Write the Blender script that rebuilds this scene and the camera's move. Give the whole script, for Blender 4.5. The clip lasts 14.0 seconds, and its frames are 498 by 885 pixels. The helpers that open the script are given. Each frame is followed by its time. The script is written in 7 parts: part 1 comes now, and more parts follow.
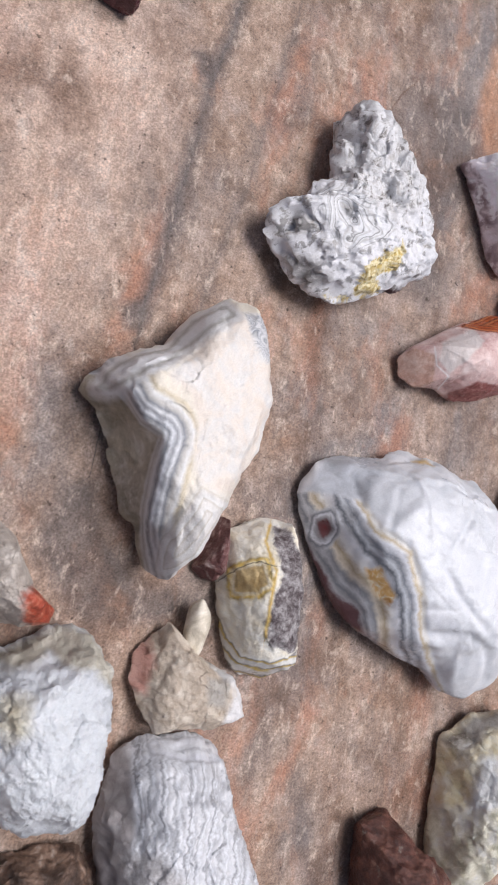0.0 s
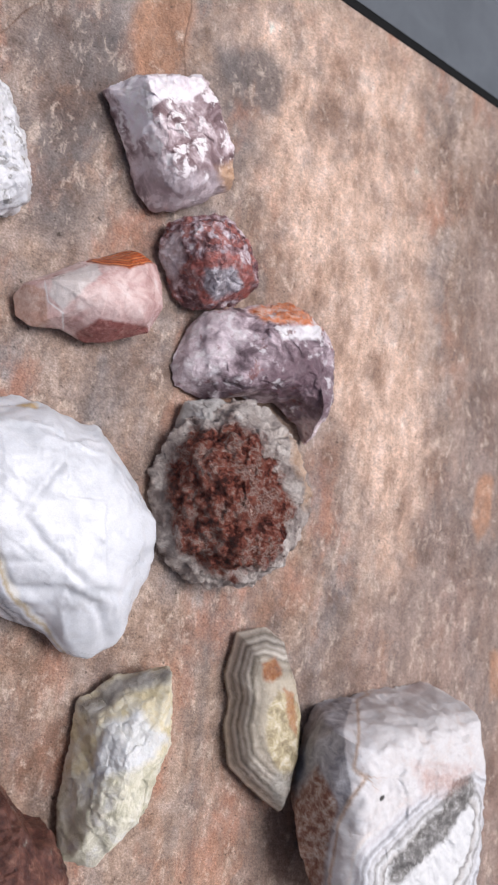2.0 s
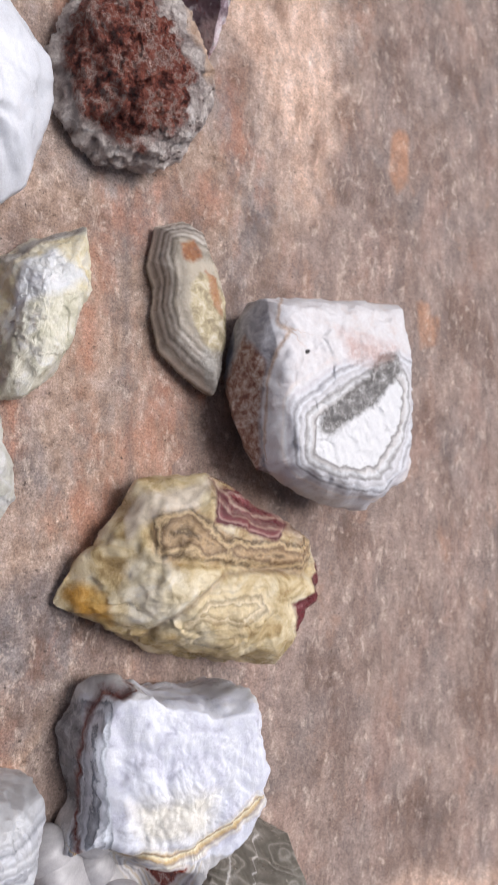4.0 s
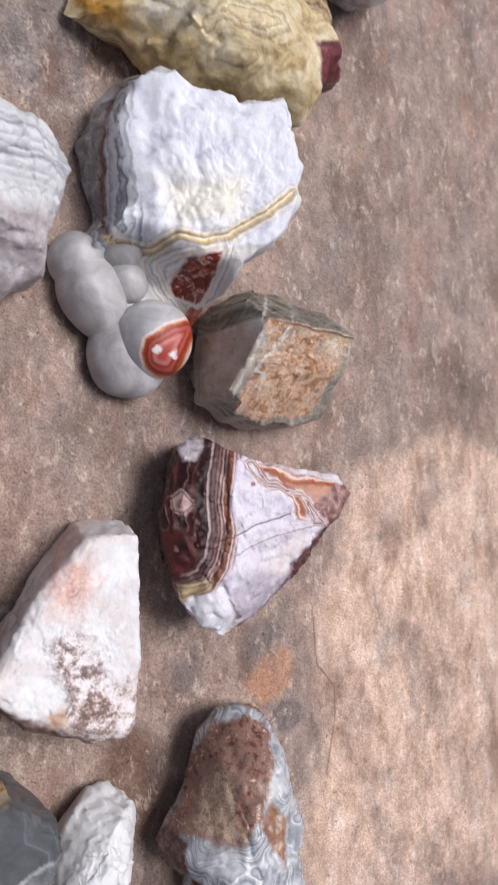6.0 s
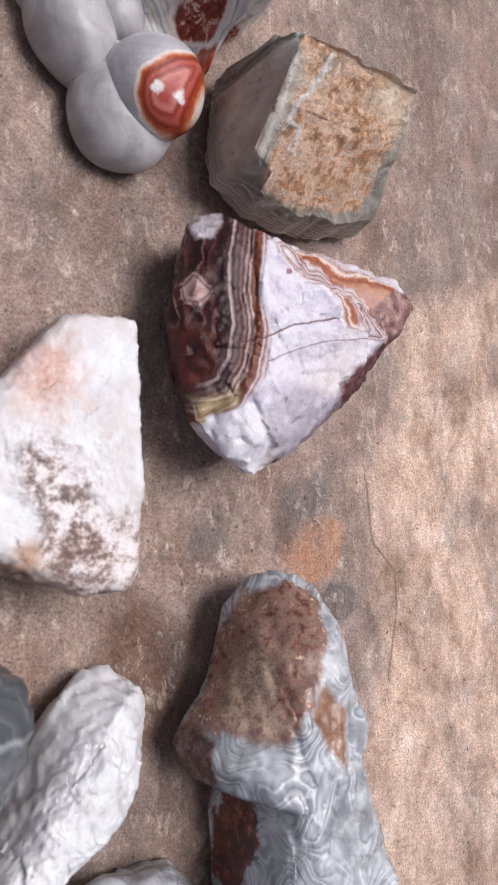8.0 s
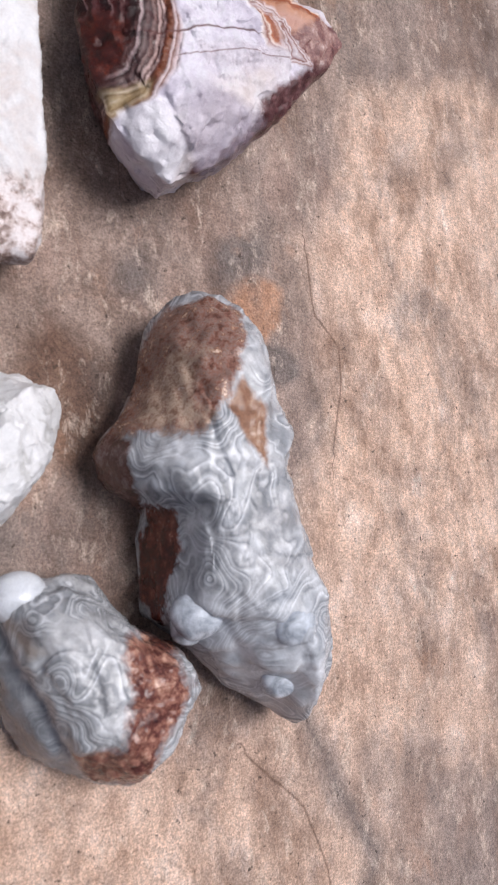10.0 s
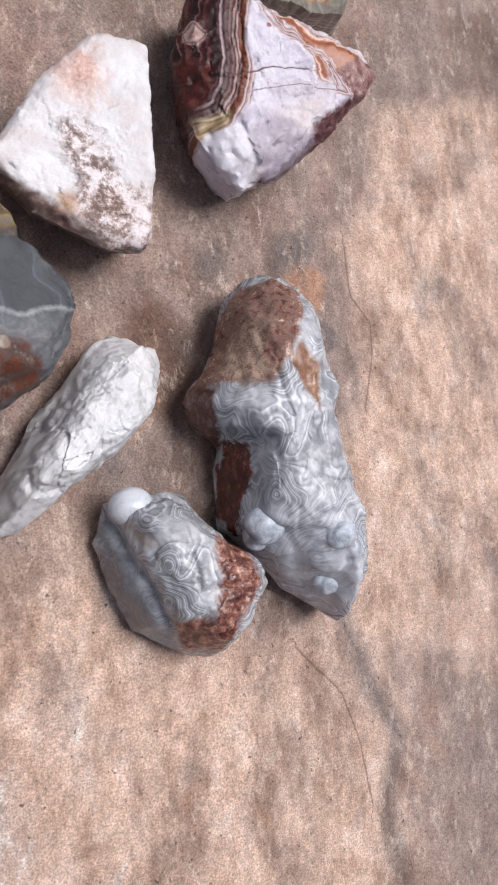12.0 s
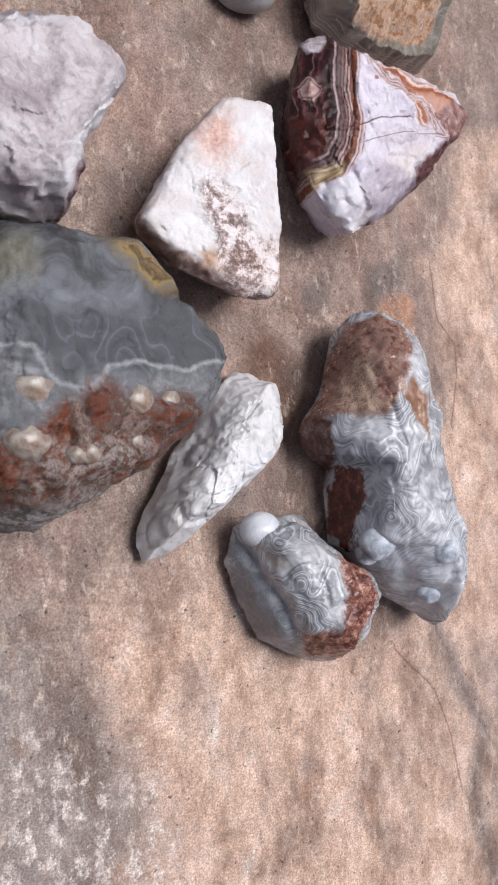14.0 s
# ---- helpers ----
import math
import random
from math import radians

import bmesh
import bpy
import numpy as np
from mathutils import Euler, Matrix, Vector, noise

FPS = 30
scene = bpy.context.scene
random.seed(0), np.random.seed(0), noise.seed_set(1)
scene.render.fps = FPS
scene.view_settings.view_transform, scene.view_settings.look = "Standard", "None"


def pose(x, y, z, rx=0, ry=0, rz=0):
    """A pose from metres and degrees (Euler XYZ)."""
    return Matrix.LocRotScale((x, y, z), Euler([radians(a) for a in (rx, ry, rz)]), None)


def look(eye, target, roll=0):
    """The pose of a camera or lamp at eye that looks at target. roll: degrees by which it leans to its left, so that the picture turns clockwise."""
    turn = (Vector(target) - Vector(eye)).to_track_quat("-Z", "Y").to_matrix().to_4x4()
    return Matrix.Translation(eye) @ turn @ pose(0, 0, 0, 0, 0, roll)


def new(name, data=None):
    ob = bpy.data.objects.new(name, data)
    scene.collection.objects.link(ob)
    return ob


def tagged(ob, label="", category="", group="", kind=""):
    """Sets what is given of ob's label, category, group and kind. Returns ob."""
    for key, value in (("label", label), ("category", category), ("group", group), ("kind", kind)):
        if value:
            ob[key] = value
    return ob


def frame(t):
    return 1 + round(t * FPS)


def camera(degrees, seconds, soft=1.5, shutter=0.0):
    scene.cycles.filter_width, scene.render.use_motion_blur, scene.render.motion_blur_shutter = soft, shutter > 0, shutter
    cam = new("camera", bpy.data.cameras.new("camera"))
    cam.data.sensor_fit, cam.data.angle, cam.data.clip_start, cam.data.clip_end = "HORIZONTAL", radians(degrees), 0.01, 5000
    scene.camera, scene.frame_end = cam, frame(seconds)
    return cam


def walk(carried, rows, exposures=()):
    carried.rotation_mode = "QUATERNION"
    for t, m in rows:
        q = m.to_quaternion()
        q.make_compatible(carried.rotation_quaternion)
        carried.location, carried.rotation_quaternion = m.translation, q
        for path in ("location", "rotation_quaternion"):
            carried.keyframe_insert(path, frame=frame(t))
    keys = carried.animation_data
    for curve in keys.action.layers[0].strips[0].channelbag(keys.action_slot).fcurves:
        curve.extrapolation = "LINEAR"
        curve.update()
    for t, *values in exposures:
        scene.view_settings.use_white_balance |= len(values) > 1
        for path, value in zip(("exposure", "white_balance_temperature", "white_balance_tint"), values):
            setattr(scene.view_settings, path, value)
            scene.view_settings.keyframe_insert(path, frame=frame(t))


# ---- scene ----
# ---- camera and walk ----
cam = camera(35.5, 14.0, soft=1.5, shutter=0.15)
cam.data.dof.use_dof, cam.data.dof.focus_distance, cam.data.dof.aperture_fstop = True, 0.175, 50.0
PATH = [
    (0.0, 0.09621, 0.08616, 0.16128, 3.607, -30.496, 4.810),
    (0.5, 0.11304, 0.10124, 0.16627, 3.349, -31.360, 4.314),
    (1.0, 0.13460, 0.10955, 0.17269, 3.700, -32.182, 3.843),
    (1.5, 0.15765, 0.10224, 0.17999, 4.022, -33.005, 3.217),
    (2.0, 0.17616, 0.07957, 0.19274, 4.622, -34.265, 2.063),
    (2.5, 0.18563, 0.06463, 0.19756, 5.001, -35.444, 0.454),
    (2.7, 0.18939, 0.05383, 0.19788, 5.427, -35.550, -0.439),
    (4.8, 0.17987, -0.07844, 0.18854, 3.892, -36.930, -6.844),
    (5.0, 0.17437, -0.09322, 0.18394, 4.079, -36.563, -7.259),
    (5.5, 0.16455, -0.11902, 0.17258, 4.089, -36.167, -8.095),
    (6.0, 0.17797, -0.16000, 0.17615, 4.005, -35.846, -8.860),
    (6.5, 0.18774, -0.18143, 0.16029, 3.871, -35.350, -9.464),
    (7.0, 0.19747, -0.19162, 0.14787, 4.164, -34.861, -9.993),
    (7.5, 0.20215, -0.19608, 0.14316, 4.432, -34.460, -10.364),
    (8.0, 0.19793, -0.20106, 0.13533, 4.817, -33.985, -10.456),
    (8.5, 0.20418, -0.20456, 0.13268, 5.020, -33.755, -10.630),
    (9.0, 0.20977, -0.21495, 0.13340, 5.524, -33.674, -11.064),
    (9.2, 0.20970, -0.22853, 0.13203, 5.705, -33.746, -11.344),
    (11.3, 0.18599, -0.26536, 0.15789, 5.900, -32.278, -11.824),
    (11.5, 0.18205, -0.26549, 0.16115, 5.868, -32.329, -11.744),
    (12.0, 0.17427, -0.26484, 0.16307, 5.560, -32.373, -11.493),
    (12.5, 0.16465, -0.25821, 0.15345, 5.261, -32.353, -11.359),
    (13.0, 0.15585, -0.25388, 0.15763, 4.771, -32.120, -11.438),
    (13.5, 0.14869, -0.24913, 0.16430, 4.050, -31.878, -11.740),
    (14.0, 0.14672, -0.24697, 0.16418, 3.711, -31.664, -12.123),
]
walk(cam, [(row[0], pose(*row[1:])) for row in PATH])

# ---- light ----
world = bpy.data.worlds.new("sky")
scene.world = world
world.use_nodes = True
wn = world.node_tree.nodes
sky = wn.new("ShaderNodeTexSky")
sky.sky_type = 'NISHITA'
sky.sun_disc = False
sky.sun_elevation, sky.sun_rotation = radians(74), radians(63)
sky.air_density, sky.dust_density, sky.ozone_density = 0.6, 4.2, 0.4
wn["Background"].inputs["Strength"].default_value = 0.066
world.node_tree.links.new(sky.outputs[0], wn["Background"].inputs["Color"])
sun = new("sun", bpy.data.lights.new("sun", 'SUN'))
sun.data.energy, sun.data.angle, sun.data.color = 2.9, radians(30), (1.0, 0.98, 1.015)
sun.matrix_world = look((0.24, 0.12, 0.96), (0, 0, 0))
scene.view_settings.exposure = 0.1

# ---- node helpers ----
class Nodes:
    """A material's node tree, with short calls for the patterns."""

    def __init__(self, name):
        self.mat = bpy.data.materials.new(name)
        self.mat.use_nodes = True
        self.tree = self.mat.node_tree
        self.bsdf = self.tree.nodes["Principled BSDF"]
        self.co = self.math3('SCALE', self.add("ShaderNodeTexCoord").outputs["Object"], scale=1000.0)
        self.cache = {}

    def add(self, kind):
        return self.tree.nodes.new(kind)

    def link(self, a, b):
        self.tree.links.new(a, b)

    def put(self, socket, value):
        if isinstance(value, bpy.types.NodeSocket):
            self.link(value, socket)
        else:
            socket.default_value = value

    def math3(self, op, a, b=None, scale=None):
        n = self.add("ShaderNodeVectorMath")
        n.operation = op
        self.put(n.inputs[0], a)
        if b is not None:
            self.put(n.inputs[1], b)
        if scale is not None:
            self.put(n.inputs["Scale"], scale)
        return n.outputs[0]

    def math(self, op, a, b=0.0, c=0.0, clamp=False):
        n = self.add("ShaderNodeMath")
        n.operation, n.use_clamp = op, clamp
        for s, v in zip(n.inputs, (a, b, c)):
            self.put(s, v)
        return n.outputs[0]

    def noise(self, size, detail=4.0, rough=0.55, warp=0.0, stretch=(1, 1, 1), seed=0.0):
        """Noise of a feature size in mm, about 0 to 1."""
        key = (size, detail, rough, warp, stretch, seed)
        if key not in self.cache:
            co = self.co
            if stretch != (1, 1, 1):
                co = self.math3('MULTIPLY', co, tuple(1 / s for s in stretch))
            n = self.add("ShaderNodeTexNoise")
            self.put(n.inputs["Vector"], self.math3('ADD', co, (seed * 37.1, seed * 11.3, seed * 5.7)))
            for k, v in (("Scale", 1 / size), ("Detail", detail), ("Roughness", rough), ("Distortion", warp)):
                self.put(n.inputs[k], v)
            self.cache[key] = n.outputs["Fac"]
        return self.cache[key]

    def field(self, name):
        n = self.add("ShaderNodeAttribute")
        n.attribute_name = name
        return n.outputs["Fac"]

    def ramp(self, fac, stops, mode='LINEAR'):
        n = self.add("ShaderNodeValToRGB")
        n.color_ramp.interpolation = mode
        e = n.color_ramp.elements
        while len(e) < len(stops):
            e.new(0.5)
        for el, (p, c) in zip(e, stops):
            el.position, el.color = p, (*col(c), 1)
        self.put(n.inputs[0], fac)
        return n.outputs[0]

    def wobbled(self, name, amp, size, seed=0.0):
        """A field in mm, shaken by noise."""
        f = self.field(name)
        if amp:
            f = self.math('ADD', f, self.math('MULTIPLY', self.math('SUBTRACT', self.noise(size, 6.0, 0.68, 0.5, seed=seed), 0.5), 2 * amp))
        return f

    def mix(self, fac, a, b, blend='MIX'):
        n = self.add("ShaderNodeMix")
        n.data_type, n.blend_type = 'RGBA', blend
        self.put(n.inputs[0], fac)
        for s, v in ((n.inputs[6], a), (n.inputs[7], b)):
            self.put(s, v if isinstance(v, bpy.types.NodeSocket) else (*col(v), 1))
        return n.outputs[2]

    def pattern(self, p):
        kind = p[0]
        if kind == "mottle":          # size, stops
            return self.ramp(self.math('MULTIPLY_ADD', self.noise(p[1], 6.0, 0.62, 0.6, seed=p[3] if len(p) > 3 else 0), 2.3, -0.65, clamp=True), p[2])
        if kind == "grit":            # size, stops
            return self.ramp(self.math('MULTIPLY_ADD', self.noise(p[1], 9.0, 0.78, 0.0, seed=p[3] if len(p) > 3 else 1), 2.8, -0.9, clamp=True), p[2])
        if kind == "streaks":         # size, stops
            return self.ramp(self.math('MULTIPLY_ADD', self.noise(p[1], 8.0, 0.74, 0.15, stretch=(1, 2.0, 1), seed=p[3] if len(p) > 3 else 0), 2.4, -0.7, clamp=True), p[2])
        if kind == "bands":           # field, period, wobble, wobble size, stops
            f = self.wobbled(p[1], p[3], p[4])
            return self.ramp(self.math('FRACT', self.math('DIVIDE', f, p[2])), p[5])
        if kind == "ramp":            # field, low, high, wobble, wobble size, stops
            f = self.wobbled(p[1], p[4], p[5])
            return self.ramp(self.math('DIVIDE', self.math('SUBTRACT', f, p[2]), p[3] - p[2], clamp=True), p[6])
        if kind == "lace":            # size, lines, stops: contour lines of a noise
            n = self.noise(p[1], 0.7, 0.4, 0.5)
            return self.ramp(self.math('FRACT', self.math('MULTIPLY', n, p[2])), p[3])
        if kind == "rings":           # size, lines, stops: rings grown round many middles
            if p[1:2] not in self.cache:
                v = self.add("ShaderNodeTexVoronoi")
                v.feature = 'SMOOTH_F1'
                warp = self.add("ShaderNodeTexNoise")
                for k, x in (("Scale", 1.1 / p[1]), ("Detail", 1.5), ("Roughness", 0.45)):
                    self.put(warp.inputs[k], x)
                self.put(warp.inputs["Vector"], self.co)
                shaken = self.math3('ADD', self.co, self.math3('SCALE', self.math3('SUBTRACT', warp.outputs["Color"], (0.5, 0.5, 0.5)), scale=1.5 * p[1]))
                self.put(v.inputs["Vector"], shaken)
                for k, x in (("Scale", 1 / p[1]), ("Smoothness", 0.35)):
                    self.put(v.inputs[k], x)
                self.cache[p[1:2]] = v.outputs["Distance"]
            return self.ramp(self.math('FRACT', self.math('MULTIPLY', self.cache[p[1:2]], p[2])), p[3])
        return None

    def layer(self, colour, spec):
        """One layer over a colour: ("in", field, edge, soft, wobble, size, pattern) or ("spots", size, threshold, soft, pattern, seed)."""
        if spec[0] == "in":
            f = self.wobbled(spec[1], spec[4], spec[5], 1.0)
            fac = self.math('DIVIDE', self.math('SUBTRACT', spec[2] + spec[3] / 2, f), spec[3], clamp=True)
            p = spec[6]
        elif spec[0] == "line":       # field, width, wobble, size, pattern: thin line along a field's zero
            f = self.math('ABSOLUTE', self.wobbled(spec[1], spec[3], spec[4], 2.0))
            fac = self.math('SUBTRACT', 1.0, self.math('DIVIDE', f, spec[2]), clamp=True)
            p = spec[5]
        else:
            n = self.noise(spec[1], 5.0, 0.65, 0.3, seed=spec[5])
            fac = self.math('DIVIDE', self.math('SUBTRACT', n, spec[2]), spec[3], clamp=True)
            p = spec[4]
        strength = 1.0
        if isinstance(p[0], float):
            strength, p = p
        if strength < 1:
            fac = self.math('MULTIPLY', fac, strength)
        return self.mix(fac, colour, self.pattern(p))

    def finish(self, colour, rough=0.4, rough_var=0.2, bump=0.3, bump_size=1.5, sss=0.0, grain=0.08, gloss=0.45):
        fine = self.noise(0.35, 3.0, 0.7, seed=3.0)
        colour = self.mix(1.0, colour, self.ramp(fine, [(0.3, (1 - grain,) * 3), (0.7, (1 + grain,) * 3)]), 'MULTIPLY')
        self.link(colour, self.bsdf.inputs["Base Color"])
        big = self.noise(bump_size * 3, 6.0, 0.62, seed=5.0)
        self.put(self.bsdf.inputs["Roughness"], self.math('MULTIPLY_ADD', big, rough_var * 2, rough - rough_var - 0.05, clamp=True))
        self.bsdf.inputs["Specular IOR Level"].default_value = gloss
        b = self.add("ShaderNodeBump")
        b.inputs["Strength"].default_value = bump * 1.3
        b.inputs["Distance"].default_value = 0.0012
        ridge = self.add("ShaderNodeTexNoise")
        ridge.noise_type = 'RIDGED_MULTIFRACTAL'
        self.put(ridge.inputs["Vector"], self.co)
        for k, v in (("Scale", 0.4 / bump_size), ("Detail", 5.0), ("Roughness", 0.55)):
            self.put(ridge.inputs[k], v)
        height = self.math('MULTIPLY_ADD', fine, 0.3, self.noise(bump_size, 7.0, 0.68, 0.2, seed=7.0))
        self.put(b.inputs["Height"], self.math('MULTIPLY_ADD', ridge.outputs["Fac"], 0.16, height))
        self.link(b.outputs[0], self.bsdf.inputs["Normal"])
        if sss:
            self.bsdf.inputs["Subsurface Weight"].default_value = sss
            self.bsdf.inputs["Subsurface Radius"].default_value = (1.0, 0.9, 0.8)
            self.bsdf.inputs["Subsurface Scale"].default_value = 0.002
        return self.mat


def col(c):
    """An sRGB hex string or a linear triple to a linear triple."""
    if isinstance(c, str):
        v = [int(c[i:i + 2], 16) / 255 for i in (0, 2, 4)]
        return tuple(x / 12.92 if x <= 0.04045 else ((x + 0.055) / 1.055) ** 2.4 for x in v)
    return tuple(c)


# ---- shape helpers ----
def seg_distance(p, a, b):
    ab = b - a
    t = np.clip(((p - a) @ ab) / max(ab @ ab, 1e-12), 0, 1)
    return np.linalg.norm(p - (a + t[:, None] * ab), axis=1)


def line_field(p, pts):
    """Signed distance of plan points to a line of points, negative on its left."""
    pts = np.array(pts, float)
    best, sign = np.full(len(p), 1e9), np.ones(len(p))
    for a, b in zip(pts, pts[1:]):
        d = seg_distance(p, a, b)
        cr = (b[0] - a[0]) * (p[:, 1] - a[1]) - (b[1] - a[1]) * (p[:, 0] - a[0])
        near = d < best - 1e-9
        best, sign = np.where(near, d, best), np.where(near, np.where(cr > 0, -1.0, 1.0), sign)
    return best * sign


def area_field(p, pts):
    """Signed distance to a closed outline, negative inside."""
    pts = np.array(pts, float)
    best, inside = np.full(len(p), 1e9), np.zeros(len(p), bool)
    for a, b in zip(pts, np.roll(pts, -1, 0)):
        best = np.minimum(best, seg_distance(p, a, b))
        if a[1] != b[1]:
            inside ^= ((a[1] > p[:, 1]) != (b[1] > p[:, 1])) & (p[:, 0] < (b[0] - a[0]) * (p[:, 1] - a[1]) / (b[1] - a[1]) + a[0])
    return np.where(inside, -best, best)


PARTS = {"crust": "crust", "rust": "rusty_crust", "face": "broken_face", "yellow": "yellow_patch", "plate": "lace_plate", "tower": "knobbly_end", "left": "banded_side", "side": "banded_side",
         "brown": "brown_crust", "orange": "orange_edge", "maroon": "maroon_patch", "white": "white_patch", "wall": "rough_side", "top": "crusted_top", "heart": "cloudy_heart", "tip": "tip", "red": "red_patch", "crest": "crest", "low": "rough_hollow",
         "veil": "clear_edge", "grey": "grey_patch", "tail": "striped_tail", "flank": "shaded_flank", "ochre": "ochre_patch", "under": "speckled_underside", "plum": "plum_chip", "druse": "crystal_patch", "head": "banded_head", "pale": "pale_patch",
         "split": "lemon_end", "zone": "banded_zone", "foot": "banded_foot", "dark": "dark_patch", "tongue": "banded_tongue", "edge": "pale_edge", "haze": "hazy_zone", "north": "grey_side"}
CROWNS = {}


def stone(name, at, outline, high, lean, material, label, flat=3.0, peak=(0, 0), cuts=(), facets=5, rough=0.6, lumps=6.0, fields=(), seed=1, terrace=0.0, core=None, globes=(), dips=(), grooves=(), steps=(), bubbles=(), under=0.45, sharp=34, category="stone"):
    """A rough stone. at: its place in mm. outline: its waist in mm round that place, (x, y, z). high: height in mm. lean: how far its layers lean, in mm for each mm of height. flat: how flat the crown is.
    under: how far its foot is drawn in beneath the lean. cuts: planes (nx, ny, nz, d in mm) beyond which it is broken off. facets: random breaks. rough: relief in mm, lumps: its size in mm."""
    rng = random.Random(seed)
    pts = np.array(outline, float)
    n, m, low = 216, 74, 14
    closed = np.vstack([pts, pts[:1]])
    arc = np.concatenate([[0], np.cumsum(np.linalg.norm(np.diff(closed[:, :2], axis=0), axis=1))])
    s = np.linspace(0, arc[-1], n, endpoint=False)
    ring = np.stack([np.interp(s, arc, closed[:, k]) for k in range(3)], 1)
    ring = 0.5 * ring + 0.25 * (np.roll(ring, 1, 0) + np.roll(ring, -1, 0))
    mid = ring[:, :2].mean(0) if core is None else np.array(core[0], float)
    top = mid + np.array(peak, float)
    rows = []
    for k in range(m):
        if k < low:
            u = k / low
            f = 0.88 + 0.12 * math.sin(u * math.pi / 2)
            xy = mid + (ring[:, :2] - mid) * f - (1 - u) * under * ring[:, 2:3] * np.array(lean)
            z = ring[:, 2] * u
        else:
            v = (k - low) / (m - 1 - low)
            r = 1 - v
            xy = top * v ** 1.3 + (1 - v ** 1.3) * mid + (ring[:, :2] - mid) * r
            z = ring[:, 2] + (high - ring[:, 2]) * (1 - r ** flat)
        rows.append(np.column_stack([xy, z]))
    p = np.array(rows).reshape(-1, 3)
    mid3 = np.array([*mid, high * 0.35])
    size = np.linalg.norm(ring[:, :2] - mid, axis=1).mean()
    planes = [(np.array(c[:3], float) / np.linalg.norm(c[:3]), c[3]) for c in cuts]
    for _ in range(facets):
        a = rng.uniform(0, math.tau)
        nz = rng.uniform(0.25, 0.9)
        nv = np.array([math.cos(a) * math.sqrt(1 - nz * nz), math.sin(a) * math.sqrt(1 - nz * nz), nz])
        reach = np.quantile((p - mid3) @ nv, 0.97)
        planes.append((nv, reach * rng.uniform(0.93, 1.02) + mid3 @ nv))
    for nv, d in planes:
        over = p @ nv - d
        p = p - np.where(over > 0, over, 0)[:, None] * nv * 0.93
    for pts, level in dips:
        w = 1 / (1 + np.exp(np.clip(area_field(p[:, :2], pts) / 0.7, -30, 30)))
        p[:, 2] = p[:, 2] * (1 - w) + np.minimum(p[:, 2], level + 0.12 * p[:, 2]) * w
    for gx, gy, gz, gr in globes:
        c = np.array([gx, gy, gz], float)
        off = p - c
        far = np.linalg.norm(off, axis=1) + 1e-9
        p = np.where((far < gr)[:, None], c + off / far[:, None] * gr, p)
    layered = p[:, :2] - p[:, 2:3] * np.array(lean)
    values = {key: line_field(layered, pts) if kind == "line" else p @ np.array(pts[:3]) - pts[3] if kind == "plane" else area_field(layered, pts) for key, kind, pts in fields}
    # relief along the outward direction
    out = p - np.array([*mid, high * 0.2])
    out[:, 2] *= (size / high)
    out /= np.linalg.norm(out, axis=1)[:, None] + 1e-9
    shift = Vector((seed * 17.3, seed * 3.1, seed * 7.7))
    disp = np.empty(len(p))
    for i, q in enumerate(p):
        w = Vector(q)
        a = noise.fractal(w / lumps + shift, 0.65, 2.1, 6)
        b = noise.cell(w / (lumps * 0.8) + shift + 0.6 * noise.noise_vector(w / lumps))
        f = noise.voronoi(w / (lumps * 0.55) + shift + 0.3 * noise.noise_vector(w / lumps * 2))[0]
        disp[i] = 0.8 * a + 0.3 * (b - 0.5) + 0.25 * noise.ridged_multi_fractal(w / (lumps * 0.45) + shift, 1.0, 2.1, 3, 1.0, 2.0) - 0.25 + 0.3 * (0.5 - f[0])
    if terrace:
        disp = disp + terrace * (np.round(disp * 3) / 3 - disp)
    disp = disp * rough
    for key, depth, wide in grooves:
        disp = disp - depth * np.exp(-(values[key] / wide) ** 2)
    for key, wide, rise in bubbles:
        inside = 1.0 if key is None else 1 / (1 + np.exp(np.clip(values[key] / 1.2, -30, 30)))
        near = np.array([noise.voronoi(Vector(q) / wide + shift + 0.35 * noise.noise_vector(Vector(q) / wide))[0][0] for q in p])
        disp = disp + rise * inside * (1 - np.minimum(near / 0.62, 1.0) ** 2)
    for key, rise, wide in steps:
        disp = disp + rise / (1 + np.exp(np.clip(values[key] / wide, -30, 30)))
    p = p + out * disp[:, None]
    for k in range(m - 12, m - 1):
        w = (k - (m - 13)) * 2
        row = p[k * n:(k + 1) * n, 2]
        p[k * n:(k + 1) * n, 2] = sum(np.roll(row, d) for d in range(-w, w + 1)) / (2 * w + 1)
    p[:n, 2] = 0
    p[:, 2] = np.maximum(p[:, 2], 0)
    tip = p[-n:].mean(0)
    verts = np.vstack([p[:-n], tip]) / 1000
    faces = []
    for k in range(m - 2):
        for i in range(n):
            j = (i + 1) % n
            faces.append((k * n + i, k * n + j, (k + 1) * n + j, (k + 1) * n + i))
    last, base = (m - 2) * n, len(verts) - 1
    faces += [(last + i, last + (i + 1) % n, base) for i in range(n)]
    faces.append(tuple(range(n))[::-1])
    me = bpy.data.meshes.new(name)
    me.from_pydata(verts.tolist(), [], faces)
    me.shade_smooth()
    me.set_sharp_from_angle(angle=radians(sharp))
    values = {key: np.append(f[:-n], f[-n:].mean()).astype(np.float32) for key, f in values.items()}
    normals = np.empty(len(me.loops) * 3, np.float32)
    me.corner_normals.foreach_get("vector", normals)
    normals = normals.reshape(-1, 3)
    starts = np.concatenate([[0], np.cumsum([len(f) for f in faces])])
    # the zones of a look of their own become parts of the stone
    owner = np.full(len(faces), -1)
